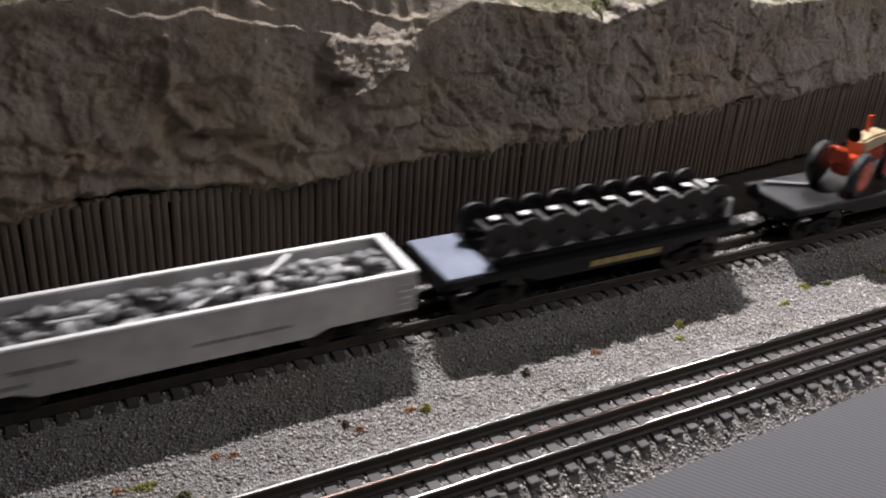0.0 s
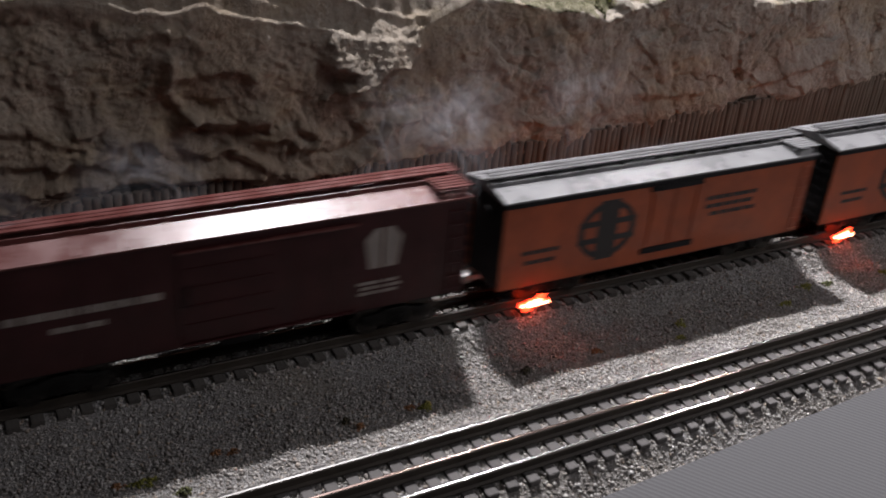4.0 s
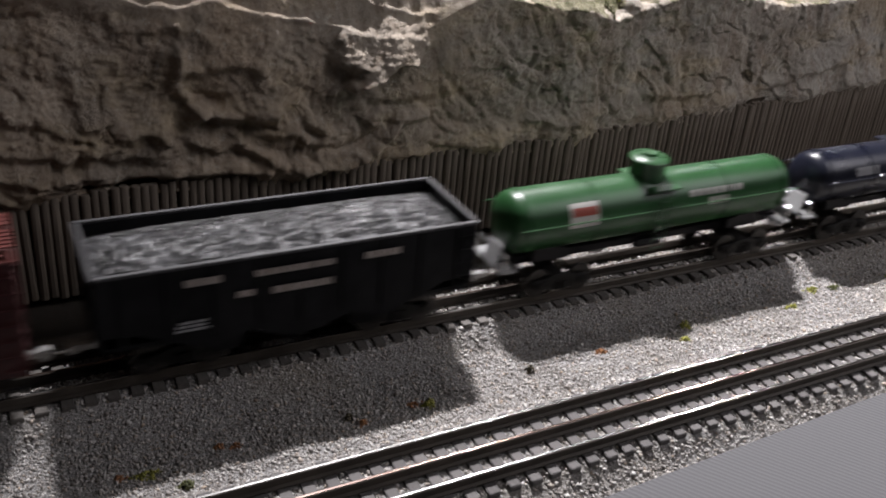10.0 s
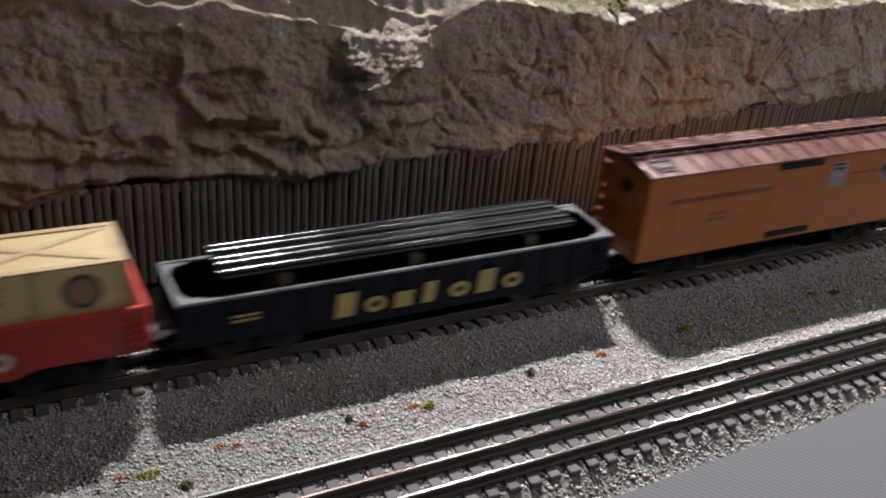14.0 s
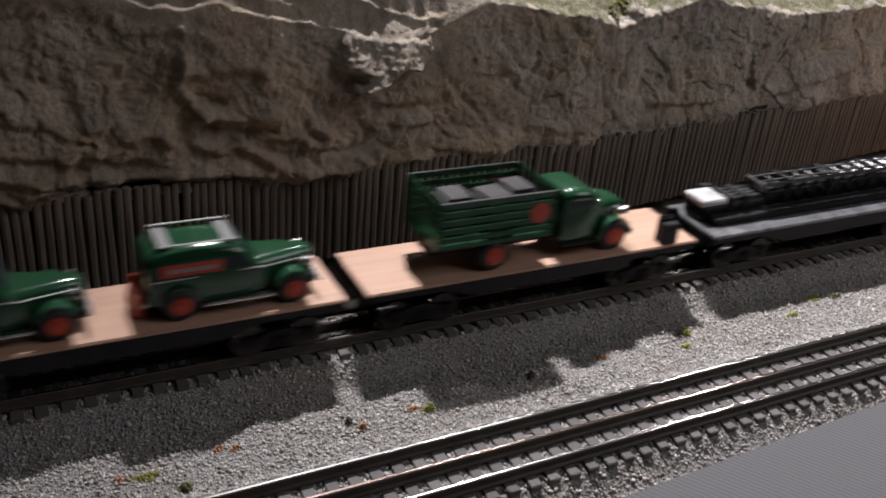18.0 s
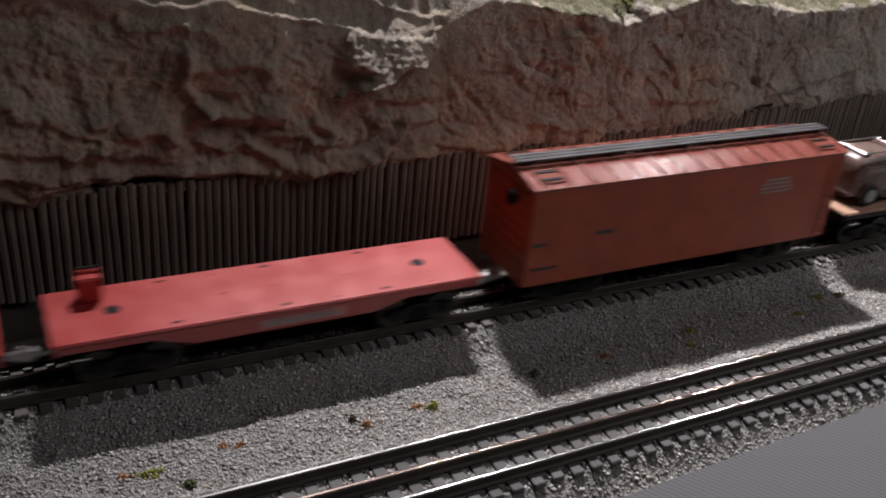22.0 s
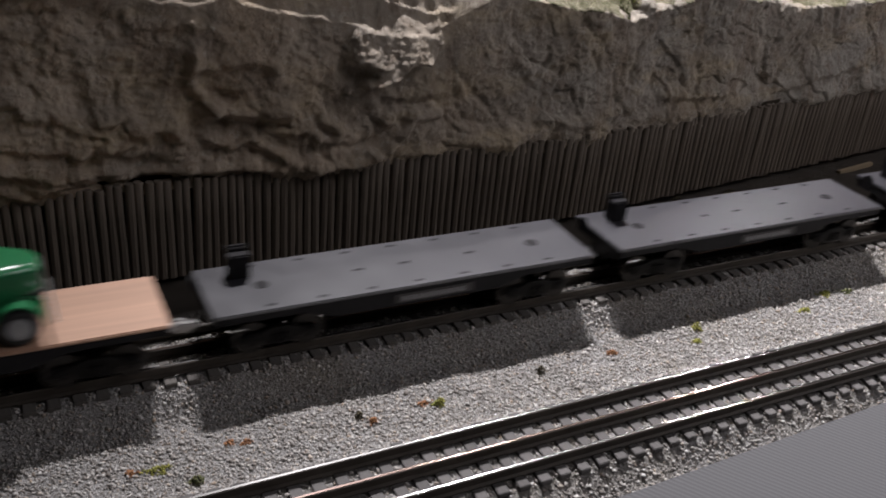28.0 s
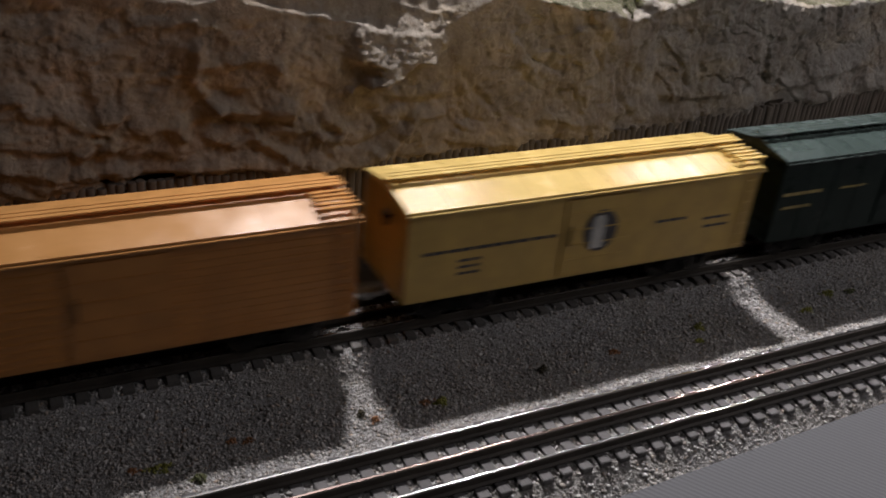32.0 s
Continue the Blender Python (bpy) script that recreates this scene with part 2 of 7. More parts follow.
def smoke_material():
    """A veil that light from behind shines through; it thins out towards its rim."""
    m = bpy.data.materials.new("thin_smoke")
    m.use_nodes = True
    t = m.node_tree
    t.nodes.clear()
    a, b, c = noisy(t, 11, 3, 0.55, None, 1.2), noisy(t, 24, 4, 0.6, (1, 1, 0.55), 2.2), noisy(t, 60, 4, 0.6, (1, 1, 0.5), 1.5)
    uv = t.nodes.new("ShaderNodeSeparateXYZ")
    t.links.new(t.nodes.new("ShaderNodeTexCoord").outputs["UV"], uv.inputs[0])

    def sums(kind, p, q):
        k = t.nodes.new("ShaderNodeMath")
        k.operation = kind
        for i, v in enumerate((p, q)):
            if isinstance(v, float):
                k.inputs[i].default_value = v
            else:
                t.links.new(v, k.inputs[i])
        return k.outputs[0]

    # threads where the noise crosses its middle, on a soft haze
    thread = stepped(t, sums("ABSOLUTE", sums("SUBTRACT", b, 0.5), 0.0), 0.0, 0.09, 0.24, 0.0)
    haze = stepped(t, c, 0.3, 0.75, 0.02, 0.13)
    out = sums("MULTIPLY", sums("ADD", thread, haze), stepped(t, a, 0.36, 0.66, 0.0, 1.0))
    for v in (stepped(t, uv.outputs[0], 0.0, 0.45), stepped(t, uv.outputs[0], 1.0, 0.55), stepped(t, uv.outputs[1], 1.0, 0.55), stepped(t, uv.outputs[1], 0.0, 0.2)):
        out = sums("MULTIPLY", out, v)
    front, back = add(t, "ShaderNodeBsdfDiffuse", Color=(0.8, 0.82, 0.88, 1)), add(t, "ShaderNodeBsdfTranslucent", Color=(0.8, 0.82, 0.88, 1))
    both, veil = add(t, "ShaderNodeMixShader", Fac=0.5), t.nodes.new("ShaderNodeMixShader")
    t.links.new(front.outputs[0], both.inputs[1])
    t.links.new(back.outputs[0], both.inputs[2])
    t.links.new(out, veil.inputs[0])
    t.links.new(t.nodes.new("ShaderNodeBsdfTransparent").outputs[0], veil.inputs[1])
    t.links.new(both.outputs[0], veil.inputs[2])
    t.links.new(veil.outputs[0], t.nodes.new("ShaderNodeOutputMaterial").inputs[0])
    return m


ROCK, TURF, BED, PAD = rock_material(), turf_material(), ground_material(), pad_material()
STONES = island_mix("granite_ballast", [(0.0, (0.19, 0.168, 0.148)), (0.22, (0.355, 0.328, 0.305)), (0.55, (0.50, 0.475, 0.45)),
                                        (0.85, (0.67, 0.65, 0.63)), (0.94, (0.47, 0.37, 0.28)), (1.0, (0.8, 0.78, 0.75))], 0.9)
POST = random_tone("stained_log", (0.10, 0.08, 0.062), (0.165, 0.135, 0.105), 0.8, (1, 1, 0.12), 500)
POST_JOINED = paint("stained_log_far", (0.12, 0.09, 0.06), 0.8, 0.4)
TIE = random_tone("weathered_tie", (0.055, 0.05, 0.048), (0.15, 0.14, 0.135), 0.75, (6, 0.4, 1), 300)
RAIL_SIDE = paint("rail_side_brown", (0.075, 0.062, 0.05), 0.55, 0.35, 0.3)
RAIL_HEAD = steel("rail_head_polished", (0.6, 0.585, 0.57), 0.13)
RAIL_MID = steel("rail_head_brown", (0.34, 0.25, 0.22), 0.12)
BLACK = paint("black_plastic", (0.019, 0.018, 0.0195), 0.42, 0.3, sheen=0.1)
TRUCK = paint("dark_bogie", (0.017, 0.016, 0.015), 0.5, 0.35, sheen=0.1)
WHEEL = steel("blackened_wheel", (0.06, 0.056, 0.053), 0.4)
CHROME = steel("bright_metal", (0.75, 0.75, 0.75), 0.2)
WHITE_INK = paint("white_lettering", (0.62, 0.6, 0.56), 0.5, 0.25)
CREAM_INK = paint("faded_lettering", (0.36, 0.31, 0.28), 0.5, 0.25)
YELLOW_INK = paint("yellow_lettering", (0.45, 0.34, 0.11), 0.45, 0.2)
BLACK_INK = paint("black_lettering", (0.025, 0.022, 0.022), 0.5, 0.2)
GREY_INK = paint("grey_lettering", (0.3, 0.3, 0.31), 0.5, 0.2)
RUBBER = paint("rubber_tyre", (0.02, 0.02, 0.02), 0.7, 0.3)
GLASS = paint("dark_toy_window", (0.02, 0.022, 0.028), 0.12, 0.1)
# ---------------------------------------------------------------- setting: bench, mat, bed, cutting
def fade(a, lo, hi):
    k = np.clip((a - lo) / (hi - lo), 0, 1)
    return k * k * (3 - 2 * k)


def value_noise(x, y, seed):
    """Smooth lattice noise of -1 to 1."""
    xi, yi = np.floor(x).astype(int), np.floor(y).astype(int)
    fx, fy = x - xi, y - yi
    fx, fy = fx * fx * (3 - 2 * fx), fy * fy * (3 - 2 * fy)

    def h(i, j):
        v = np.sin(i * 127.1 + j * 311.7 + seed * 74.7) * 43758.5453
        return 2 * (v - np.floor(v)) - 1

    a, b = h(xi, yi) * (1 - fx) + h(xi + 1, yi) * fx, h(xi, yi + 1) * (1 - fx) + h(xi + 1, yi + 1) * fx
    return a * (1 - fy) + b * fy


def layers(x, y, seed, n=4, gain=0.5):
    out, amp = 0, 1.0
    for k in range(n):
        out = out + amp * value_noise(x * 2 ** k + 7.3 * k, y * 2 ** k - 3.1 * k, seed + k)
        amp *= gain
    return out


def cells(x, y, size, seed):
    """Rounded lumps, one a cell of a jittered lattice: height of 0 to 1 and a slanted facet of -1 to 1."""
    u, v = x / size, y / size
    i0, j0 = np.floor(u).astype(int), np.floor(v).astype(int)

    def h(i, j, k):
        q = np.sin(i * 127.1 + j * 311.7 + (seed + k) * 74.7) * 43758.5453
        return q - np.floor(q)

    near, facet = np.full(u.shape, 9.0), np.zeros(u.shape)
    for di in (-1, 0, 1):
        for dj in (-1, 0, 1):
            i, j = i0 + di, j0 + dj
            px, py = u - i - h(i, j, 0), v - j - h(i, j, 1)
            d = px * px + py * py
            tilt = (h(i, j, 2) - 0.5) * 1.6 * px + (h(i, j, 3) - 0.5) * 1.6 * py + (h(i, j, 4) - 0.5)
            facet = np.where(d < near, tilt, facet)
            near = np.minimum(near, d)
    return np.clip(1 - near * 1.1, 0, 1), np.clip(facet, -1, 1)


def grid_faces(rows, cols):
    idx = np.arange(rows * cols).reshape(rows, cols)
    return np.stack((idx[:-1, :-1], idx[:-1, 1:], idx[1:, 1:], idx[1:, :-1]), -1).reshape(-1, 4).tolist()


# bench and room, which close the place
tagged(new("floor", mesh("floor", box(B(), -10, 10, -3, 2.6, -1.15, -1.1), paint("grey_carpet", (0.12, 0.115, 0.11), 0.95, 0.3))), kind="structure")
WALLPAINT = paint("room_wall_paint", (0.42, 0.41, 0.4), 0.9, 0.06)
tagged(new("ceiling", mesh("ceiling", box(B(), -10, 10, -3, 2.6, 2.3, 2.4), WALLPAINT)), kind="structure")
for name, b in (("wall_north", (-10, 10, 2.5, 2.6)), ("wall_south", (-10, 10, -3.1, -3.0)), ("wall_west", (-10.1, -10, -3, 2.6)), ("wall_east", (10, 10.1, -3, 2.6))):
    tagged(new(name, mesh(name, box(B(), *b, -1.1, 2.3), WALLPAINT)), kind="structure")
tagged(new("bench", mesh("bench", box(B(), -9.5, 9.5, -0.62, 1.2, -0.09, -0.032, 0.004), paint("bench_plywood", (0.34, 0.24, 0.14), 0.6, 0.3))), kind="structure")
pad = new("mat", mesh("mat", box(B(), -9.5, 9.5, -0.6, -0.036, -0.032, -0.0135, 0.0015), PAD))
pad.matrix_world = Matrix.Translation((0.31, -0.0405, 0)) @ pose(0, 0, 0, 0, 0, 2.3) @ Matrix.Translation((-0.31, 0.036, 0))
tagged(pad, "ribbed dark grey rubber mat beside the track", kind="structure")


def bed_height(x, y):
    """Ballast: flush with the ties under both tracks, a shallow dip between them."""
    far = TRACK_Y + x * math.sin(TRACK_TURN)
    z = -0.0195 + 0.0116 * (1 - fade(np.abs(y), 0.019, 0.044)) + 0.0118 * (1 - fade(np.abs(y - far), 0.023, 0.044)) * (y < far) + 0.0118 * (1 - fade(y - far, 0.030, 0.075)) * (y >= far) + 0.0014 * (1 - fade(np.abs(y - far), 0.0145, 0.0165))
    return z + 0.0012 * layers(x * 55, y * 55, 3, 3) * fade(np.abs(y), 0.02, 0.035)


xs = np.r_[np.linspace(-9.5, -0.25, 75), np.linspace(-0.24, 1.1, 380), np.linspace(1.11, 9.5, 75)]
X, Y = np.meshgrid(xs, np.r_[np.linspace(-0.06, 0.27, 130), np.linspace(0.29, 1.15, 6)])
tagged(sheet("ground", np.stack((X, Y, bed_height(X, Y)), -1).reshape(-1, 3).tolist(), grid_faces(136, len(xs)), BED), kind="structure")


def stones(name, x, y, z, size, seed, material=STONES):
    """Angular stones, eight-faced, squashed and turned at random, in one mesh."""
    rng = np.random.default_rng(seed)
    n = len(x)
    base = np.array([(1, 0, 0), (-1, 0, 0), (0, 1, 0), (0, -1, 0), (0, 0, 1), (0, 0, -1)], float)
    P = base[None] * rng.uniform(0.65, 1.25, (n, 6, 1)) + rng.uniform(-0.28, 0.28, (n, 6, 3))
    P *= np.stack((rng.uniform(0.7, 1.2, n), rng.uniform(0.7, 1.2, n), rng.uniform(0.45, 0.85, n)), -1)[:, None]
    a, b = rng.uniform(0, 6.28, n), rng.uniform(-0.6, 0.6, n)
    ca, sa, cb, sb = np.cos(a), np.sin(a), np.cos(b), np.sin(b)
    px, py, pz = P[..., 0].copy(), P[..., 1].copy(), P[..., 2].copy()
    py, pz = py * cb[:, None] - pz * sb[:, None], py * sb[:, None] + pz * cb[:, None]
    px, py = px * ca[:, None] - py * sa[:, None], px * sa[:, None] + py * ca[:, None]
    V = np.stack((px, py, pz), -1) * size[:, None, None] + np.stack((x, y, z), -1)[:, None]
    tri = np.array([(0, 2, 4), (2, 1, 4), (1, 3, 4), (3, 0, 4), (2, 0, 5), (1, 2, 5), (3, 1, 5), (0, 3, 5)])
    F = (tri[None] + 6 * np.arange(n)[:, None, None]).reshape(-1, 3)
    me = bpy.data.meshes.new(name)
    me.vertices.add(n * 6)
    me.vertices.foreach_set("co", V.reshape(-1))
    me.loops.add(len(F) * 3)
    me.loops.foreach_set("vertex_index", F.reshape(-1))
    me.polygons.add(len(F))
    me.polygons.foreach_set("loop_start", np.arange(0, len(F) * 3, 3))
    me.polygons.foreach_set("loop_total", np.full(len(F), 3))
    me.materials.append(material)
    me.update(calc_edges=True)
    return new(name, me)


TIE_STEP, TIE_WIDE, TIE_LONG = 0.0118, 0.0066, 0.0525
rng = np.random.default_rng(5)
n = 175000
sx, sy = rng.uniform(-0.08, 1.0, n), rng.uniform(-0.041, 0.226, n)
mat_edge = -0.0405 + (sx - 0.31) * 0.0402
far_y = TRACK_Y + sx * math.sin(TRACK_TURN)
keep = (sy > mat_edge - 0.001) & (sy < far_y + 0.050 + 0.008 * value_noise(sx * 60, sx * 0, 41)) & ((sy < 0.095 + 0.2 * sx + 0.05) | (sx > 0.1))
for mid, x0 in ((0.0, 0.2049), (far_y, 0.2049)):
    k = (sx - x0) / TIE_STEP
    bare = 0.2 if mid is not far_y else np.where(np.abs(sy - far_y) < 0.0155, 1.0, 0.2)
    on_tie = (np.abs(k - np.round(k)) * TIE_STEP < TIE_WIDE / 2 + 0.0002) & (np.abs(sy - mid) < TIE_LONG / 2 + 0.0004)
    near_rail = np.min([np.abs(sy - mid - r) for r in (-0.017, 0, 0.017)], axis=0) < 0.0022
    keep &= ~((on_tie & (rng.uniform(0, 1, n) > bare)) | near_rail)
sx, sy = sx[keep], sy[keep]
size = np.clip(rng.lognormal(0.0, 0.33, len(sx)) * 0.00076, 0.00042, 0.0018)
tagged(stones("ballast", sx, sy, bed_height(sx, sy) + size * 0.35, size, 6), "loose light grey granite ballast between the tracks", "ballast", kind="stuff")


# rails and ties
def rail_mesh(name, head):
    prof = [(-0.0022, -0.0062), (0.0022, -0.0062), (0.0022, -0.0056), (0.0005, -0.0050), (0.0005, -0.0017), (0.00115, -0.0013),
            (0.00115, -0.0005), (0.0006, 0.0), (-0.0006, 0.0), (-0.00115, -0.0005), (-0.00115, -0.0013), (-0.0005, -0.0017), (-0.0005, -0.0050), (-0.0022, -0.0056)]
    bm = B()
    ends = [[bm.verts.new((x, y, z)) for y, z in prof] for x in (-9.4, -1, 0, 0.5, 1, 9.4)]
    for a, b in zip(ends, ends[1:]):
        for k in range(len(prof)):
            f = bm.faces.new((a[k], a[(k + 1) % 14], b[(k + 1) % 14], b[k]))
            f.material_index = 1 if k == 7 else 0
    bmesh.ops.recalc_face_normals(bm, faces=bm.faces)
    return mesh(name, bm, (RAIL_SIDE, head))


def tie_mesh(material):
    bm = B()
    box(bm, -TIE_WIDE / 2, TIE_WIDE / 2, -TIE_LONG / 2, TIE_LONG / 2, -0.0036, 0, 0.0004)
    return mesh("tie", bm, material)


OUTER, MIDDLE, TIE_ME = rail_mesh("rail", RAIL_HEAD), rail_mesh("rail", RAIL_MID), tie_mesh(TIE)
TIE_DARK = tie_mesh(random_tone("dark_tie", (0.065, 0.058, 0.053), (0.135, 0.124, 0.112), 0.85, (6, 0.4, 1), 300))


def track(label, place, count, tie):
    base = tagged(new("track"), label, kind="structure")
    base.matrix_world = place
    for y, me in ((-0.017, OUTER), (0.0, MIDDLE), (0.017, OUTER)):
        share("rail", me, base, pose(0, y, 0))
    rnd = random.Random(11)
    for i in range(-24, count):
        share("tie", tie, base, pose(0.2049 + i * TIE_STEP, rnd.uniform(-0.0006, 0.0006), -0.0062 - rnd.uniform(0, 0.0003), 0, 0, rnd.uniform(-1.2, 1.2)))
    far = B()
    for i in list(range(-810, -24)) + list(range(count, 770)):
        x = 0.2049 + i * TIE_STEP
        vs = [far.verts.new((x + a * TIE_WIDE / 2, b * TIE_LONG / 2, c)) for c in (-0.0098, -0.0063) for a, b in ((-1, -1), (1, -1), (1, 1), (-1, 1))]
        for q in ((4, 5, 6, 7), (0, 1, 5, 4), (1, 2, 6, 5), (2, 3, 7, 6), (3, 0, 4, 7)):
            far.faces.new([vs[j] for j in q])
    tagged(part("ties_beyond", far, TIE, base), kind="stuff")
    return base


track("three-rail track with grey ties in granite ballast", pose(0, 0, 0), 60, TIE_ME)
track("three-rail track with dark ties under the train", on_track(0), 90, TIE_DARK)


# retaining wall of upright logs
def wall_line(x):
    return 0.2405 + 0.11 * (np.clip(x, 0.42, 1.2) - 0.42)


def post_mesh(k):
    bm = B()
    rr = random.Random(40 + k)
    h, r = 0.068 + rr.uniform(0, 0.0035), 0.0033 + rr.uniform(-0.0002, 0.0002)
    lathe(bm, [(0, r * 1.03), (0.02, r * rr.uniform(0.94, 1.04)), (0.045, r * rr.uniform(0.92, 1.03)), (h - 0.001, r * 0.95), (h, r * 0.72)], "z", seg=9)
    return mesh("post", bm, POST, True)


POSTS = [post_mesh(k) for k in range(6)]
palisade = tagged(new("wall_palisade"), "retaining wall of dark stained upright logs", kind="structure")
rnd = random.Random(4)
x = -0.16
for i in range(290):
    share("post", POSTS[rnd.randrange(6)], palisade, pose(x, float(wall_line(x)) + rnd.uniform(-0.0005, 0.0005), -0.0135 + rnd.uniform(-0.001, 0.001), rnd.uniform(-0.7, 0.7), rnd.uniform(-0.9, 0.9), rnd.uniform(0, 360)))
    x += 0.0057 + rnd.uniform(-0.0002, 0.0004)
wall_end = x
far = B()
for a, b in ((-9.4, -0.165), (wall_end, 9.4)):
    px = a
    while px < b:
        rod(far, (px, float(wall_line(px)), -0.0135), (px, float(wall_line(px)), 0.056), 0.0095, seg=6)
        px += 0.0185
tagged(part("posts_beyond", far, POST_JOINED, palisade), kind="stuff")
backing = B()
X = np.r_[-9.4, np.linspace(-0.2, 1.3, 30), 9.4]
vs = [[backing.verts.new((a, float(wall_line(a)) + 0.004, z)) for a in X] for z in (-0.014, 0.058)]
for k in range(len(X) - 1):
    backing.faces.new((vs[0][k], vs[0][k + 1], vs[1][k + 1], vs[1][k]))
bmesh.ops.solidify(backing, geom=backing.faces[:], thickness=-0.004)
part("backing", backing, POST_JOINED, palisade)


# rock cutting above the logs
def lip_of(x):
    """Height at which the steep face ends and the rock leans back."""
    return np.interp(x, [-0.3, 0.05, 0.09, 0.125, 0.165, 0.205, 0.232, 0.24, 0.262, 0.285, 0.298, 0.306, 0.335, 0.39, 0.42, 0.455, 0.475, 0.5, 0.55, 0.575, 0.615, 0.67, 0.73, 1.2],
                     [0.178, 0.174, 0.166, 0.161, 0.157, 0.152, 0.147, 0.146, 0.143, 0.143, 0.146, 0.150, 0.162, 0.157, 0.152, 0.140, 0.150, 0.145, 0.160, 0.152, 0.146, 0.138, 0.140, 0.144])


def turf_edge(x):
    return np.interp(x, [-0.3, 0.24, 0.32, 0.39, 0.42, 0.455, 0.475, 0.5, 0.55, 0.575, 0.615, 0.67, 0.73, 1.2],
                     [0.178, 0.175, 0.166, 0.158, 0.153, 0.143, 0.152, 0.147, 0.160, 0.153, 0.147, 0.139, 0.141, 0.145])


def ridge(X, Z, pts, width, height):
    """A rounded fold along a bent line of (x, z), steep on its underside."""
    best = np.full(X.shape, 9.0)
    for (ax, az), (bx, bz) in zip(pts, pts[1:]):
        k = np.clip(((X - ax) * (bx - ax) + (Z - az) * (bz - az)) / ((bx - ax) ** 2 + (bz - az) ** 2), 0, 1)
        dz = Z - az - k * (bz - az)
        best = np.minimum(best, np.hypot(X - ax - k * (bx - ax), np.where(dz < 0, 1.5, 0.7) * dz))
    return height * np.exp(-(best / width) ** 2)


FOLDS = [  # bent lines in the plaster: points, width, height outwards
    ([(0.072, 0.083), (0.082, 0.091), (0.097, 0.092), (0.109, 0.09), (0.115, 0.084)], 0.0065, 0.0067),
    ([(0.088, 0.078), (0.108, 0.075)], 0.009, 0.0055),
    ([(0.122, 0.137), (0.121, 0.126), (0.121, 0.117), (0.127, 0.106), (0.132, 0.098)], 0.0042, 0.0059),
    ([(0.132, 0.098), (0.145, 0.094), (0.162, 0.094), (0.18, 0.096)], 0.0046, 0.0075),
    ([(0.125, 0.128), (0.137, 0.127), (0.153, 0.129), (0.165, 0.127), (0.172, 0.123)], 0.0045, 0.0044),
    ([(0.145, 0.112), (0.162, 0.110)], 0.008, 0.0028),
    ([(0.066, 0.099), (0.072, 0.1), (0.075, 0.097)], 0.004, 0.0052),
    ([(0.012, 0.088), (0.03, 0.083), (0.048, 0.081), (0.067, 0.082)], 0.0055, 0.0064),
    ([(0.011, 0.073), (0.032, 0.069), (0.051, 0.069), (0.073, 0.069)], 0.005, 0.0064),
    ([(-0.04, 0.085), (-0.01, 0.08), (0.005, 0.073)], 0.007, 0.0064),
    ([(0.015, 0.112), (0.023, 0.11), (0.026, 0.103), (0.038, 0.102), (0.054, 0.095), (0.062, 0.093)], 0.0055, 0.0052),
    ([(0.127, 0.082), (0.135, 0.077), (0.145, 0.073), (0.155, 0.077)], 0.0036, 0.0055),
    ([(0.161, 0.075), (0.167, 0.072), (0.176, 0.066), (0.183, 0.062)], 0.0038, 0.0064),
    ([(0.183, 0.084), (0.193, 0.084), (0.201, 0.077)], 0.0045, 0.0059),
    ([(0.205, 0.087), (0.211, 0.086), (0.217, 0.079), (0.214, 0.074)], 0.0042, 0.0064),
    ([(0.199, 0.057), (0.221, 0.056), (0.237, 0.058), (0.257, 0.066), (0.265, 0.071)], 0.0032, 0.0055),
    ([(0.262, 0.074), (0.276, 0.081), (0.293, 0.082)], 0.004, 0.0044),
    ([(0.072, 0.062), (0.095, 0.062), (0.118, 0.06), (0.142, 0.06), (0.173, 0.059)], 0.0042, 0.0052),
    ([(0.086, 0.159), (0.089, 0.152), (0.104, 0.151), (0.122, 0.154)], 0.003, 0.0025),
    ([(0.246, 0.102), (0.263, 0.097), (0.283, 0.097)], 0.005, 0.0040),
    ([(0.059, 0.088), (0.066, 0.088), (0.08, 0.097)], 0.0018, -0.0028),
    ([(0.155, 0.0745), (0.165, 0.0765)], 0.0016, -0.0024),
    ([(0.108, 0.145), (0.105, 0.127), (0.098, 0.115)], 0.004, -0.0021),
    ([(0.133, 0.0885), (0.153, 0.0855), (0.177, 0.0865)], 0.002, -0.0021),
    ([(0.209, 0.068), (0.237, 0.069), (0.253, 0.077)], 0.002, -0.0019),
    ([(0.30, 0.115), (0.33, 0.09), (0.34, 0.075)], 0.0025, -0.0019),
    ([(0.383, 0.125), (0.381, 0.113), (0.372, 0.102)], 0.0022, -0.0024),
    ([(0.422, 0.117), (0.428, 0.105), (0.412, 0.094)], 0.0024, -0.0024),
    ([(0.446, 0.101), (0.446, 0.085), (0.461, 0.068)], 0.0024, -0.0024),
    ([(0.471, 0.121), (0.465, 0.1), (0.463, 0.09)], 0.0024, -0.0024),
    ([(0.542, 0.117), (0.548, 0.123)], 0.003, -0.0024),
    ([(0.599, 0.108), (0.603, 0.095)], 0.003, -0.0024),
    ([(0.651, 0.122), (0.666, 0.13)], 0.003, -0.0024),
    ([(0.517, 0.09), (0.528, 0.08)], 0.003, -0.0024),
    ([(0.378, 0.072), (0.414, 0.066), (0.438, 0.07), (0.468, 0.071)], 0.0045, 0.0036),
    ([(0.497, 0.079), (0.534, 0.073), (0.571, 0.073)], 0.005, 0.0040),
    ([(0.644, 0.068), (0.657, 0.07), (0.7, 0.08), (0.754, 0.082)], 0.005, 0.0044),
]
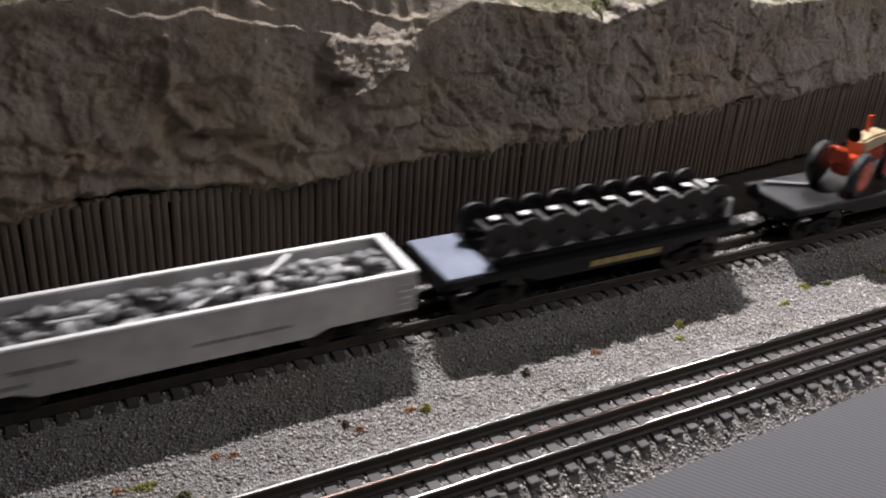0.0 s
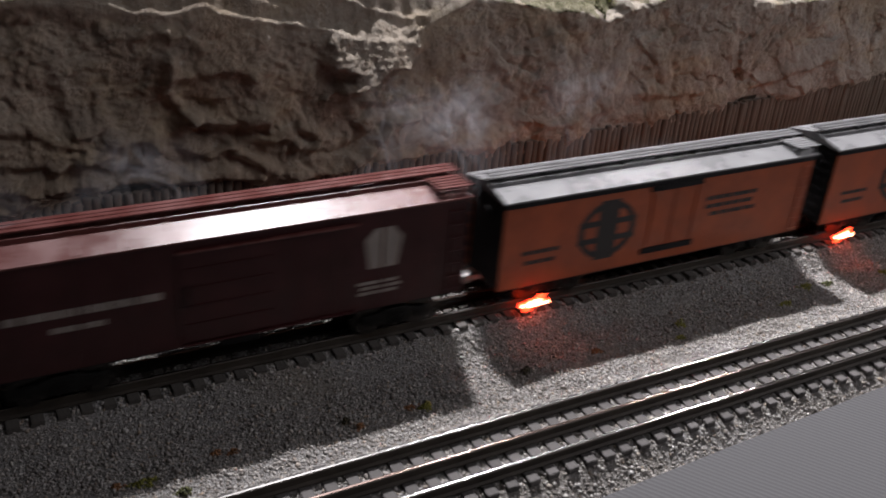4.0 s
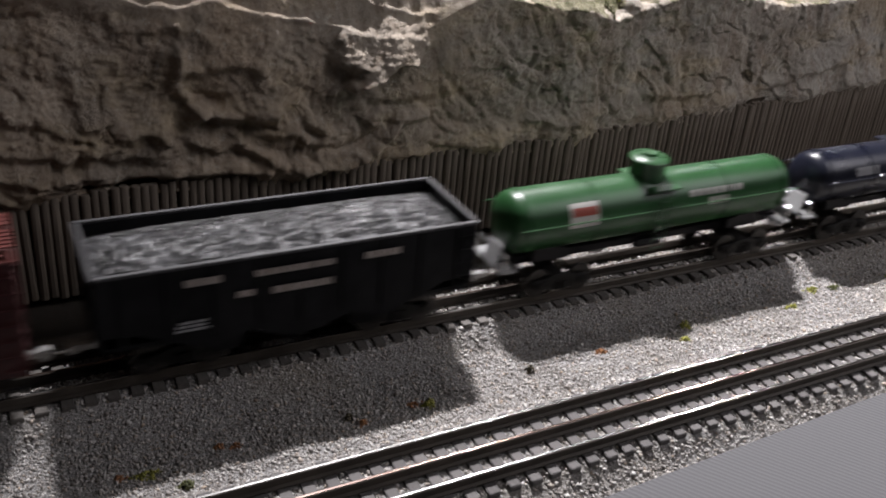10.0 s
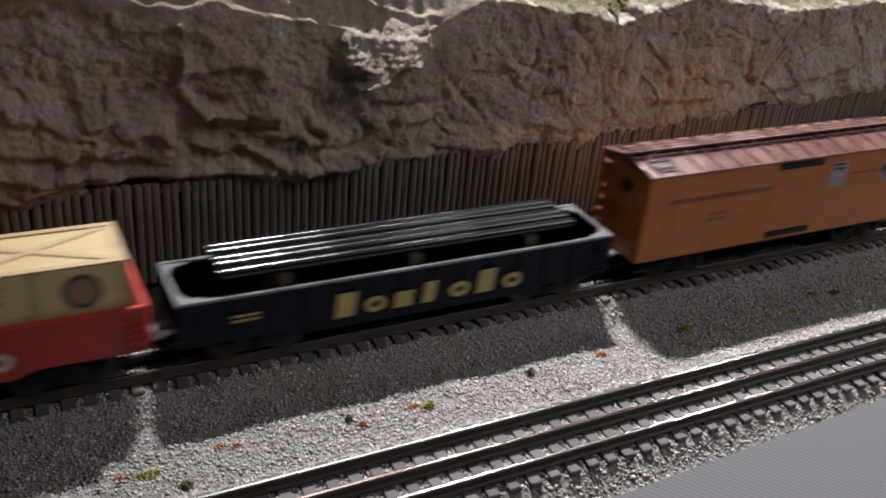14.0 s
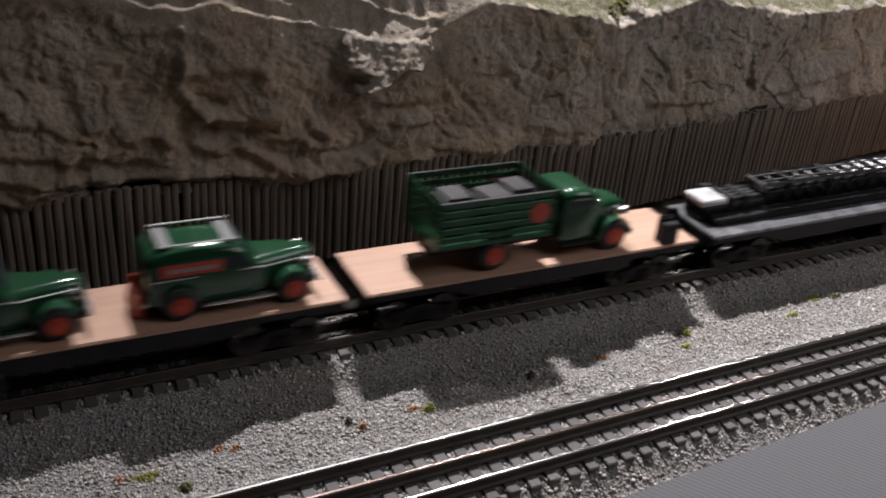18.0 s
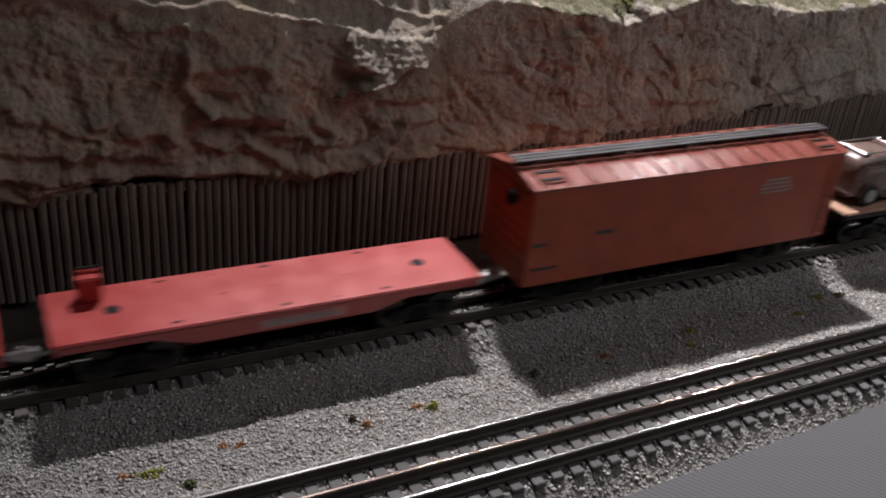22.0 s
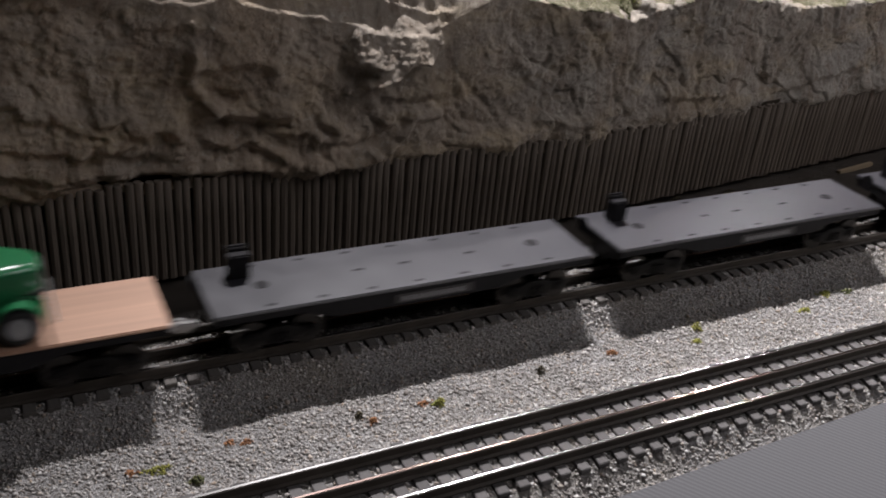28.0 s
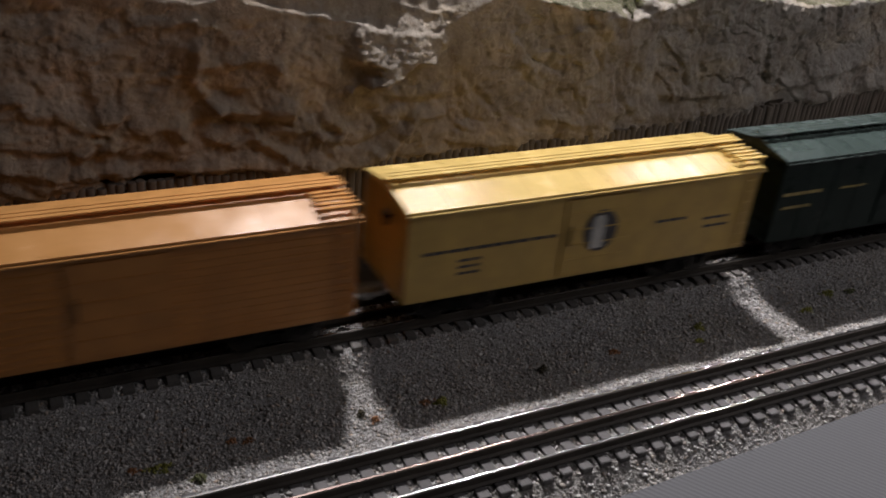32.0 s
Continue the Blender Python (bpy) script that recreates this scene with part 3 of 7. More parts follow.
LEDGES = [  # treads that catch the light from above: points, depth
    ([(0.085, 0.170), (0.102, 0.1655), (0.114, 0.1645), (0.128, 0.163), (0.148, 0.166), (0.165, 0.1605), (0.185, 0.1560), (0.205, 0.1525), (0.225, 0.1475), (0.247, 0.1415), (0.27, 0.139), (0.287, 0.1395), (0.296, 0.146)], 0.0029),
    ([(0.215, 0.170), (0.24, 0.166), (0.265, 0.156), (0.29, 0.152), (0.303, 0.1545)], 0.0029),
    ([(0.183, 0.168), (0.198, 0.163), (0.204, 0.158)], 0.0022),
    ([(0.186, 0.1335), (0.195, 0.1305), (0.2, 0.1275)], 0.004),
    ([(0.455, 0.141), (0.475, 0.1435), (0.497, 0.1475)], 0.006),
]


def cutting(name, xs, fine):
    zs = np.r_[np.linspace(0.049, 0.172, 150 if fine else 14), 0.172 + np.linspace(0, 1, 40 if fine else 8)[1:] ** 1.6 * 0.03]
    X, Z = np.meshgrid(xs, zs)
    lean = np.where(Z < lip_of(X), 0.10, 0.40 + 0.5 * fade(X, 0.26, 0.36))
    ragged = turf_edge(X) + 0.0035 * layers(X * 45, Z * 25, 95, 4)
    lean = np.where(Z > ragged, 2.4 + 14 * fade(Z, 0.172, 0.2), lean)
    dz = np.diff(zs, prepend=zs[0] - 0.0008)[:, None]
    Y = wall_line(X) - 0.001 + np.cumsum(lean * dz, axis=0)
    # treads
    for pts, deep in LEDGES:
        px, pz = np.array([p[0] for p in pts]), np.array([p[1] for p in pts])
        line = np.interp(X, px, pz) + 0.0012 * layers(X * 160, X * 0 + 2, 31, 2)
        inside = fade(X, px[0] - 0.004, px[0] + 0.006) * (1 - fade(X, px[-1] - 0.006, px[-1] + 0.004))
        deep = deep * np.clip(0.58 + 0.42 * layers(X * 70, X * 0 + 5, 33, 3), 0.3, 1.0)
        Y = Y + deep * inside * fade(Z - line, 0, 0.0012)
        Y = Y - 0.35 * deep * inside * np.exp(-((Z - line + 0.0012) / 0.0022) ** 2)
    # bulges, folds and fractures
    face = fade(Z, 0.049, 0.056) * (1 - 0.75 * fade(Z, 0.168, 0.176))
    wx, wz = X + 0.014 * layers(X * 28, Z * 30, 8, 3), Z + 0.012 * layers(X * 28, Z * 32, 12, 3)
    left = 1 - fade(X, 0.25, 0.42)
    soft = 0.0055 * cells(wx * 0.72, wz + 0.1 * X, 0.032, 17)[0] + 0.0036 * cells(wx * 0.8, wz, 0.015, 19)[0] + 0.0018 * cells(wx, wz, 0.0075, 21)[0]
    dome, tilt = cells(wx + 0.2 * wz, wz * 0.8, 0.030, 23)
    hard = 0.0036 * dome + 0.0032 * tilt + 0.0016 * cells(wx, wz, 0.014, 27)[1]
    out = left * (soft - 0.0078) + (1 - left) * (hard - 0.003) + 0.0045 * layers(X * 14, Z * 16, 13, 2)
    out = out + 0.0011 * layers(X * 120, Z * 140, 29, 3) + 0.0006 * layers(X * 400, Z * 420, 35, 2)
    for pts, wide, high in FOLDS:
        out = out + ridge(wx * 0.16 + X * 0.84, wz * 0.16 + Z * 0.84, pts, wide, high)
    lumps = cells(X * 0.8 + 0.006 * layers(X * 40, Z * 45, 111, 2), Z + 0.15 * X, 0.0115, 113)[0]
    out = out + left * 0.0036 * fade(lumps, 0.45, 0.95) * fade(Z, 0.112, 0.088) * fade(value_noise(X * 45, Z * 60, 117), -0.2, 0.4)
    bottom = np.exp(-((Z - 0.06) / 0.008) ** 2) * (0.0035 + 0.0035 * value_noise(X * 60, X * 0, 51))
    # a crumbled shelf that leans back enough to be lit
    foot = 0.1150 + 0.36 * (X - 0.252) + 0.0035 * layers(X * 90, X * 0 + 4, 61, 3)
    shelf = fade(X + 0.010 * layers(X * 40, Z * 60, 63, 3), 0.222, 0.236) * (1 - fade(X + 0.012 * layers(X * 40, Z * 60, 65, 3), 0.284, 0.304))
    shelf = shelf * fade(Z, foot - 0.0035, foot) * np.clip((foot + 0.034 - 0.36 * (X - 0.252) - Z) / 0.034, 0, 1)
    lump = shelf * 0.0188 + fade(shelf, 0, 0.2) * 0.0007 * layers(X * 420, Z * 450, 67, 2)
    calm = 1 - 0.7 * fade(X, 0.21, 0.235) * (1 - fade(X, 0.305, 0.33)) * fade(Z, 0.108, 0.115)
    calm = calm * (1 - 0.75 * left * fade(Z, lip_of(X) - 0.012, lip_of(X)))
    Y = Y - out * face * calm - bottom - lump
    low = 0.003 * value_noise(X * 45, X * 0 + 9, 71) + 0.002 * value_noise(X * 150, X * 0, 73)
    Z = Z + low * (1 - fade(Z, 0.049, 0.066)) + (0.0034 * layers(X * 55, Y * 55, 91, 4) + 0.0016 * layers(X * 230, Y * 230, 93, 3)) * fade(zs[:, None] - ragged, 0.0, 0.004)
    V = np.stack((X, Y, Z), -1)
    hem = V[:1].copy()
    hem[..., 1] += 0.02
    back = V[-1:].copy()
    back[..., 1], back[..., 2] = 1.15, 0.235
    V = np.concatenate((hem, V, back))
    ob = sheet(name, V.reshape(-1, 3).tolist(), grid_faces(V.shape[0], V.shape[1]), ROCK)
    ob.data.materials.append(TURF)
    turf = zs[:, None] > ragged - 0.0005 + 0.002 * layers(X * 110, Y * 110, 97, 2)
    flags = np.zeros((V.shape[0] - 1, V.shape[1] - 1), int)
    flags[1:-1] = turf[:-1, :-1]
    flags[-1] = 1
    ob.data.polygons.foreach_set("material_index", flags.reshape(-1))
    return tagged(ob, "brown and grey plaster rock cutting with a sandy top", kind="structure")


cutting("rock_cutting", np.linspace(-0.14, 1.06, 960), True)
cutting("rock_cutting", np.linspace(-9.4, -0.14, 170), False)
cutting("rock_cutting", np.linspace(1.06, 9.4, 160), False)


# tufts, coloured stones and a loose stick
def tuft_material(name, a, b):
    return island_mix(name, [(0, a), (0.5, b), (1, tuple(c * 1.4 for c in b))], 0.95, 2500)


MOSS = tuft_material("yellow_green_moss", (0.16, 0.18, 0.03), (0.34, 0.33, 0.07))
MOSS_DARK = tuft_material("dark_green_moss", (0.05, 0.06, 0.02), (0.13, 0.14, 0.05))
RUST = tuft_material("rust_brown_moss", (0.2, 0.08, 0.03), (0.38, 0.18, 0.08))
DARK = tuft_material("dark_brown_moss", (0.05, 0.045, 0.03), (0.11, 0.09, 0.05))


def tuft(x, y, z, rx, ry, h, material, label, seed, n=110, flat=False):
    """A clump of fine crumbs of foam, thicker in the middle, ragged at the rim."""
    g = np.random.default_rng(seed)
    r, a = np.sqrt(g.uniform(0, 1, n)), g.uniform(0, 6.28, n)
    r = r * (0.75 + 0.35 * np.sin(a * 3 + seed))
    px, py = r * np.cos(a) * rx, r * np.sin(a) * ry
    pz = g.uniform(0.1, 1, n) * h * np.clip(1 - r ** 2, 0.12, 1)
    ob = stones("moss_tuft", px, py, pz, g.uniform(0.0004, 0.0010, n), seed, material)
    ob.location = (x, y, z)
    return tagged(ob, label, "moss", "moss tufts by the track")


def at_bed(x, y):
    return float(bed_height(np.array(x), np.array(y)))


for k, (x, y, rx, ry, h, m, label) in enumerate([
        (0.072, 0.046, 0.005, 0.003, 0.004, MOSS_DARK, "small dark green moss tuft on the ballast"),
        (0.056, 0.062, 0.010, 0.004, 0.003, MOSS, "flat yellow-green moss patch on the ballast"),
        (0.044, 0.064, 0.004, 0.003, 0.002, RUST, "faded orange moss crumbs on the ballast"),
        (0.1715, 0.060, 0.0032, 0.0025, 0.0035, RUST, "small rust-red moss clump on the ballast"),
        (0.166, 0.067, 0.003, 0.0025, 0.004, DARK, "small dark brown moss clump on the ballast"),
        (0.103, 0.067, 0.004, 0.003, 0.002, RUST, "small rust-brown moss crumbs on the ballast"),
        (0.095, 0.070, 0.003, 0.003, 0.002, RUST, "small rust-brown moss crumbs on the ballast"),
        (0.213, 0.061, 0.0045, 0.003, 0.0048, MOSS, "yellow-green moss tuft on the ballast"),
        (0.206, 0.066, 0.006, 0.003, 0.002, RUST, "faded orange moss crumbs on the ballast"),
        (0.2855, 0.069, 0.0032, 0.0025, 0.005, DARK, "small dark brown moss clump on the ballast"),
        (0.340, 0.071, 0.005, 0.003, 0.003, RUST, "tan moss clump on the ballast"),
        (0.413, 0.075, 0.0048, 0.0035, 0.006, MOSS, "bright yellow-green moss tuft on the ballast"),
        (0.405, 0.064, 0.005, 0.003, 0.002, MOSS, "flat yellow-green moss crumbs on the ballast"),
        (0.508, 0.069, 0.007, 0.003, 0.003, MOSS, "yellow-green moss patch on the ballast"),
        (0.541, 0.082, 0.008, 0.004, 0.003, MOSS, "yellow-green moss patch on the ballast"),
        (0.56, 0.078, 0.006, 0.003, 0.0025, MOSS_DARK, "dark green moss patch on the ballast"),
        (0.62, 0.075, 0.008, 0.004, 0.003, MOSS, "yellow-green moss patch on the ballast"),
        (0.535, 0.247, 0.008, 0.005, 0.008, DARK, "dark brown weed tuft at the foot of the logs"),
        (0.60, 0.250, 0.010, 0.005, 0.004, DARK, "dark brown weed tuft at the foot of the logs"),
        (0.44, 0.236, 0.008, 0.004, 0.004, DARK, "dark brown weed tuft at the foot of the logs"),
]):
    tuft(x, y, at_bed(x, y), rx, ry, h, m, label, 200 + k, 130 if rx > 0.004 else 70)
tuft(0.452, 0.262, 0.142, 0.008, 0.008, 0.014, MOSS_DARK, "dark green bush on the rock edge", 301, 260)
tuft(0.468, 0.272, 0.151, 0.009, 0.008, 0.009, MOSS, "yellow-green bush on the rock edge", 302, 260)
tuft(0.075, 0.285, 0.172, 0.015, 0.01, 0.008, MOSS_DARK, "dark green bush on the rock top", 303, 260)
stick = new("stick", mesh("stick", box(B(), -0.028, 0.028, -0.0022, 0.0022, 0, 0.004, 0.0006), paint("pale_wood", (0.36, 0.28, 0.18), 0.7, 0.35, stretch=(0.2, 3, 3))))
stick.matrix_world = pose(0.770, 0.2585, at_bed(0.77, 0.2585) + 0.0005, 0, 0, 8.5)
tagged(stick, "pale wooden stick lying by the log wall", "stick")
# ---------------------------------------------------------------- rolling stock
SIDEFRAME = [(-0.024, 0.0085), (-0.021, 0.0125), (-0.012, 0.0128), (-0.006, 0.0155), (0.006, 0.0155), (0.012, 0.0128), (0.021, 0.0125), (0.024, 0.0085), (0.019, 0.0068), (0.013, 0.0085),
             (0.007, 0.0045), (-0.007, 0.0045), (-0.013, 0.0085), (-0.019, 0.0068)]


def bogie_meshes():
    w = B()
    lathe(w, [(-0.0026, 0.0102), (-0.0018, 0.0106), (-0.0012, 0.0092), (0.0012, 0.0089), (0.0019, 0.0066), (0.0010, 0.0058), (0.0010, 0.0028), (0.0022, 0.0024)], "y", seg=20)
    f = B()
    slab(f, SIDEFRAME, -0.0012, 0.0012, 0.0003, 1)
    for x in (-0.0165, 0.0165):
        box(f, x - 0.0028, x + 0.0028, -0.0028, 0.0, 0.0068, 0.0122, 0.0005)
    for x in (-0.003, 0.0, 0.003):
        rod(f, (x, -0.0017, 0.0058), (x, -0.0017, 0.0115), 0.0013, seg=8)
    a = B()
    rod(a, (0, -0.0215, 0), (0, 0.0215, 0), 0.0014)
    o = B()
    box(o, -0.0055, 0.0055, -0.022, 0.022, 0.0085, 0.0145, 0.0006)
    return mesh("wheel", w, WHEEL, True), mesh("sideframe", f, TRUCK), mesh("axle", a, WHEEL), mesh("bolster", o, TRUCK)


WHEEL_ME, FRAME_ME, AXLE_ME, BOLSTER_ME = bogie_meshes()


def coupler_mesh():
    bm = B()
    box(bm, 0.0, 0.0078, -0.0022, 0.0022, -0.0018, 0.0018, 0.0004)
    slab(bm, [(0.0072, -0.003), (0.0125, -0.003), (0.0135, -0.001), (0.0135, 0.0022), (0.0110, 0.003), (0.0072, 0.003)], -0.0034, 0.0030, 0.0006, 1)
    rod(bm, (0.0105, -0.0022, -0.0034), (0.0105, -0.0022, 0.0034), 0.0015)
    return mesh("coupler", bm, steel("coupler_metal", (0.58, 0.57, 0.56), 0.24))


COUPLER_ME = coupler_mesh()


def running_gear(car, length, inset=0.043, reach=0.0):
    """Two four-wheel bogies and a coupler at each end."""
    for x in (-length / 2 + inset, length / 2 - inset):
        truck = share("bogie", BOLSTER_ME, car, pose(x, 0, 0))
        for y, turn in ((-0.0208, 0), (0.0208, 180)):
            share("sideframe", FRAME_ME, truck, pose(0, y, 0, 0, 0, turn))
        for wx in (-0.0165, 0.0165):
            share("axle", AXLE_ME, truck, pose(wx, 0, 0.0092))
            for y, turn in ((-0.0165, 0), (0.0165, 180)):
                share("wheel", WHEEL_ME, truck, pose(wx, y, 0.0092, 0, 0, turn))
    for side, turn in ((-1, 180), (1, 0)):
        share("coupler", COUPLER_ME, car, pose(side * (length / 2 - 0.001 + reach), 0, 0.0125, 0, 0, turn))


def step_mesh():
    bm = B()
    for a, b in (((-0.004, 0), (-0.004, -0.007)), ((0.004, 0), (0.004, -0.007)), ((-0.004, -0.007), (0.004, -0.007))):
        rod(bm, (a[0], 0, a[1]), (b[0], 0, b[1]), 0.0005, seg=5)
    return mesh("step_iron", bm, BLACK)


STEP_ME = step_mesh()
BARS = {}


def bar_mesh(name, material, lx, ly, lz, bevel=0.0):
    """Mesh of a small bar about its own middle; bars of one size share it."""
    key = (material.name, round(lx, 5), round(ly, 5), round(lz, 5), bevel)
    if key not in BARS:
        BARS[key] = mesh(name, box(B(), -lx / 2, lx / 2, -ly / 2, ly / 2, -lz / 2, lz / 2, bevel), material)
    return BARS[key]


def bar(name, parent, material, x0, x1, y0, y1, z0, z1, bevel=0.0):
    return share(name, bar_mesh(name, material, x1 - x0, y1 - y0, z1 - z0, bevel), parent, pose((x0 + x1) / 2, (y0 + y1) / 2, (z0 + z1) / 2))


def ink(car, name, x0, x1, z0, z1, material, y, label="", lean=0.0):
    """A flat printed patch on a car's near side."""
    bm = B()
    h = z1 - z0
    slab(bm, [(x0, z0), (x1, z0), (x1 + lean * h, z1), (x0 + lean * h, z1)], y - 0.0003, y + 0.0001)
    return part(name, bm, material, car, label)


def ink_rows(car, x0, x1, z0, z1, rows, material, y, seed=1, gap=0.45, ragged=0.3):
    """Writing too small to read, as plain bars."""
    rr = random.Random(seed)
    bm = B()
    step = (z1 - z0) / rows
    for k in range(rows):
        a, b = x0 + rr.uniform(0, ragged) * (x1 - x0) * 0.5, x1 - rr.uniform(0, ragged) * (x1 - x0) * 0.5
        top = z1 - k * step
        px = a
        while px < b - 0.001:
            w = min(rr.uniform(0.004, 0.011), b - px)
            box(bm, px, px + w * 0.86, y - 0.0003, y + 0.0001, top - step * (1 - gap), top)
            px += w
    return part("small_lettering", bm, material, car)


def disc(car, name, x, z, rx, rz, material, y, label="", inner=0.0, thick=0.0003):
    bm = B()
    seg = 28
    ring = [(x + rx * math.cos(2 * math.pi * k / seg), z + rz * math.sin(2 * math.pi * k / seg)) for k in range(seg)]
    if not inner:
        slab(bm, ring, y - thick, y + 0.0001)
    else:
        loops = [[bm.verts.new((x + (px - x) * q, d, z + (pz - z) * q)) for px, pz in ring] for q, d in ((1, y + 0.0001), (1, y - thick), (inner, y - thick), (inner, y + 0.0001))]
        for i in range(4):
            for k in range(seg):
                bm.faces.new((loops[i][k], loops[i][(k + 1) % seg], loops[(i + 1) % 4][(k + 1) % seg], loops[(i + 1) % 4][k]))
        bmesh.ops.recalc_face_normals(bm, faces=bm.faces)
    return part(name, bm, material, car, label)


def rungs(car, x, y, z0, z1, n, material, across="x", wide=0.009):
    bm = B()
    for k in range(n):
        z = z0 + (z1 - z0) * k / (n - 1)
        d = Vector((wide / 2, 0, 0)) if across == "x" else Vector((0, wide / 2, 0))
        rod(bm, Vector((x, y, z)) - d, Vector((x, y, z)) + d, 0.00045, seg=6)
    for s in (-1, 1):
        d = Vector((wide / 2 * s, 0, 0)) if across == "x" else Vector((0, wide / 2 * s, 0))
        rod(bm, Vector((x, y, z0 - 0.002)) + d, Vector((x, y, z1 + 0.002)) + d, 0.0004, seg=6)
    return part("ladder", bm, material, car)


def house_car(label, c, length, body, roof, eave=0.0845, floor=0.021, wide=0.0655, rise=0.006, door=None, door_rail=None, ribs=11, board=None, end_slats=True,
              hatches=False, fascia=None, lines=0, seams=True, end=None, ledge=False, rib=0.0013, slat=None, category="boxcar"):
    """A boxcar or reefer. Its parts lie about the middle of its length, on the rail tops."""
    car = tagged(new("boxcar" if category == "boxcar" else "refrigerator_car"), label, category, "freight cars of the train")
    h, w = length / 2, wide / 2
    bm = B()
    box(bm, -h, h, -w, w, floor, eave, 0.0005)
    shell = part("body", bm, body, car)
    if lines:
        for k in range(lines):
            z = floor + 0.004 + (eave - floor - 0.008) * k / (lines - 1)
            bar("siding_rib", shell, body, -h + 0.003, h - 0.003, -w - 0.0006, -w + 0.0002, z - 0.0008, z + 0.0006, 0.0002)
    elif seams:
        for k in range(1, 10):
            x = -h + length * k / 10
            for s in (-1, 1):
                bar("panel_seam", shell, body, x - 0.0009, x + 0.0009, s * w - 0.00035, s * w + 0.00035, floor + 0.002, eave - 0.002)
    # ends with pressed ribs
    for s in (-1, 1):
        bar("side_sill", car, BLACK, -h + 0.006, h - 0.006, s * (w - 0.0015) - 0.0008, s * (w - 0.0015) + 0.0008, floor - 0.001, floor + 0.0005, 0.0003)
        for k in range(8):
            z = floor + 0.006 + (eave - floor - 0.012) * k / 7
            bar("end_rib", shell, end or body, s * h - 0.0008, s * h + 0.0008, -w + 0.004, w - 0.004, z - 0.0011, z + 0.0011, 0.0005)
        # Dark end panel, like the dark ribs, stands in for shade on the end.
        if end:
            bar("end_shade_panel", shell, end, s * h - 0.0005, s * h + 0.0005, -w + 0.0006, w - 0.0006, floor + 0.0006, eave - 0.0010)
        if ledge:
            bar("eave_ledge", car, roof, -h - 0.001, h + 0.001, s * (w + 0.0019) - 0.0010, s * (w + 0.0019) + 0.0010, eave - 0.0022, eave - 0.0012, 0.0002)
    # roof of two shallow slopes with seam ribs
    top = eave + rise
    bm = B()
    prof = [(-w - 0.0012, eave - 0.0008), (-w - 0.0012, eave + 0.0003), (0, top), (w + 0.0012, eave + 0.0003), (w + 0.0012, eave - 0.0008)]
    one = [bm.verts.new((-h - 0.001, y, z)) for y, z in prof]
    two = [bm.verts.new((h + 0.001, y, z)) for y, z in prof]
    bm.faces.new(one), bm.faces.new(list(reversed(two)))
    for k in range(5):
        bm.faces.new((one[k], two[k], two[(k + 1) % 5], one[(k + 1) % 5]))
    bmesh.ops.recalc_face_normals(bm, faces=bm.faces)
    lid = part("roof", bm, roof, car)
    if ribs:
        slope = math.degrees(math.atan2(rise - 0.0003, w + 0.0012))
        long = math.hypot(rise, w) - 0.0065
        for k in range(ribs):
            x = -h + length * (k + 0.5) / ribs
            for s in (-1, 1):
                me = bar_mesh("roof_rib", roof, 0.0026, long, rib, min(0.0007, rib * 0.35))
                share("roof_rib", me, lid, pose(x, s * (w * 0.5 + 0.0032), eave + rise * (0.5 - 0.0032 / w), -s * slope, 0, 0))
    # running board of three planks, held over the ridge
    board = board or roof
    for y in (-0.0042, 0.0, 0.0042):
        bm = B()
        box(bm, -h - 0.001, h + 0.001, y - 0.0018, y + 0.0018, top + 0.0028, top + 0.0036, 0.0002)
        part("running_board_plank", bm, board, lid)
    for k in range(9):
        x = -h + 0.008 + (length - 0.016) * k / 8
        bar("board_bracket", lid, board, x - 0.0006, x + 0.0006, -0.0050, 0.0050, top - 0.0008, top + 0.0028)
    if end_slats:
        for sx, sy in ((1, -1),):
            for k in range(5):
                y = sy * (0.0085 + (w - 0.0100) * k / 4)
                a, b = sorted((sx * (h - 0.0205), sx * (h + 0.0012)))
                bar("corner_slat", lid, slat or roof, a, b, y - 0.0014, y + 0.0014, top + 0.0008, top + 0.0016, 0.0002)
            for x in (h - 0.0185, h - 0.0015):
                a, b = sorted((sy * 0.007, sy * (w - 0.0005)))
                bar("slat_bracket", lid, board, sx * x - 0.0006, sx * x + 0.0006, a, b, top - 0.0010, top + 0.0008)
                a, b = sorted((sy * (w - 0.0022), sy * (w - 0.0008)))
                bar("slat_foot", lid, board, sx * x - 0.0006, sx * x + 0.0006, a, b, eave, top - 0.0010)
    if hatches:
        for sx in (-1, 1):
            for sy in (-1, 1):
                x, y = sx * (h - 0.015), sy * (w * 0.62)
                hatch = part("ice_hatch", box(B(), -0.0085, 0.0085, -0.0072, 0.0072, -0.0024, 0.0016, 0.0006), roof, lid, at=pose(x, y, eave + rise * 0.38, -sy * math.degrees(rise / w), 0, 0))
                for d in (-0.004, 0.004):
                    bar("hatch_strap", hatch, BLACK, -0.0075, 0.0075, d - 0.0012, d + 0.0012, 0.0014, 0.0021)
    if fascia:
        for s in (-1, 1):
            bar("fascia", car, fascia, -h, h, s * w - 0.0006, s * w + 0.0006, eave - 0.0045, eave - 0.001, 0.0002)
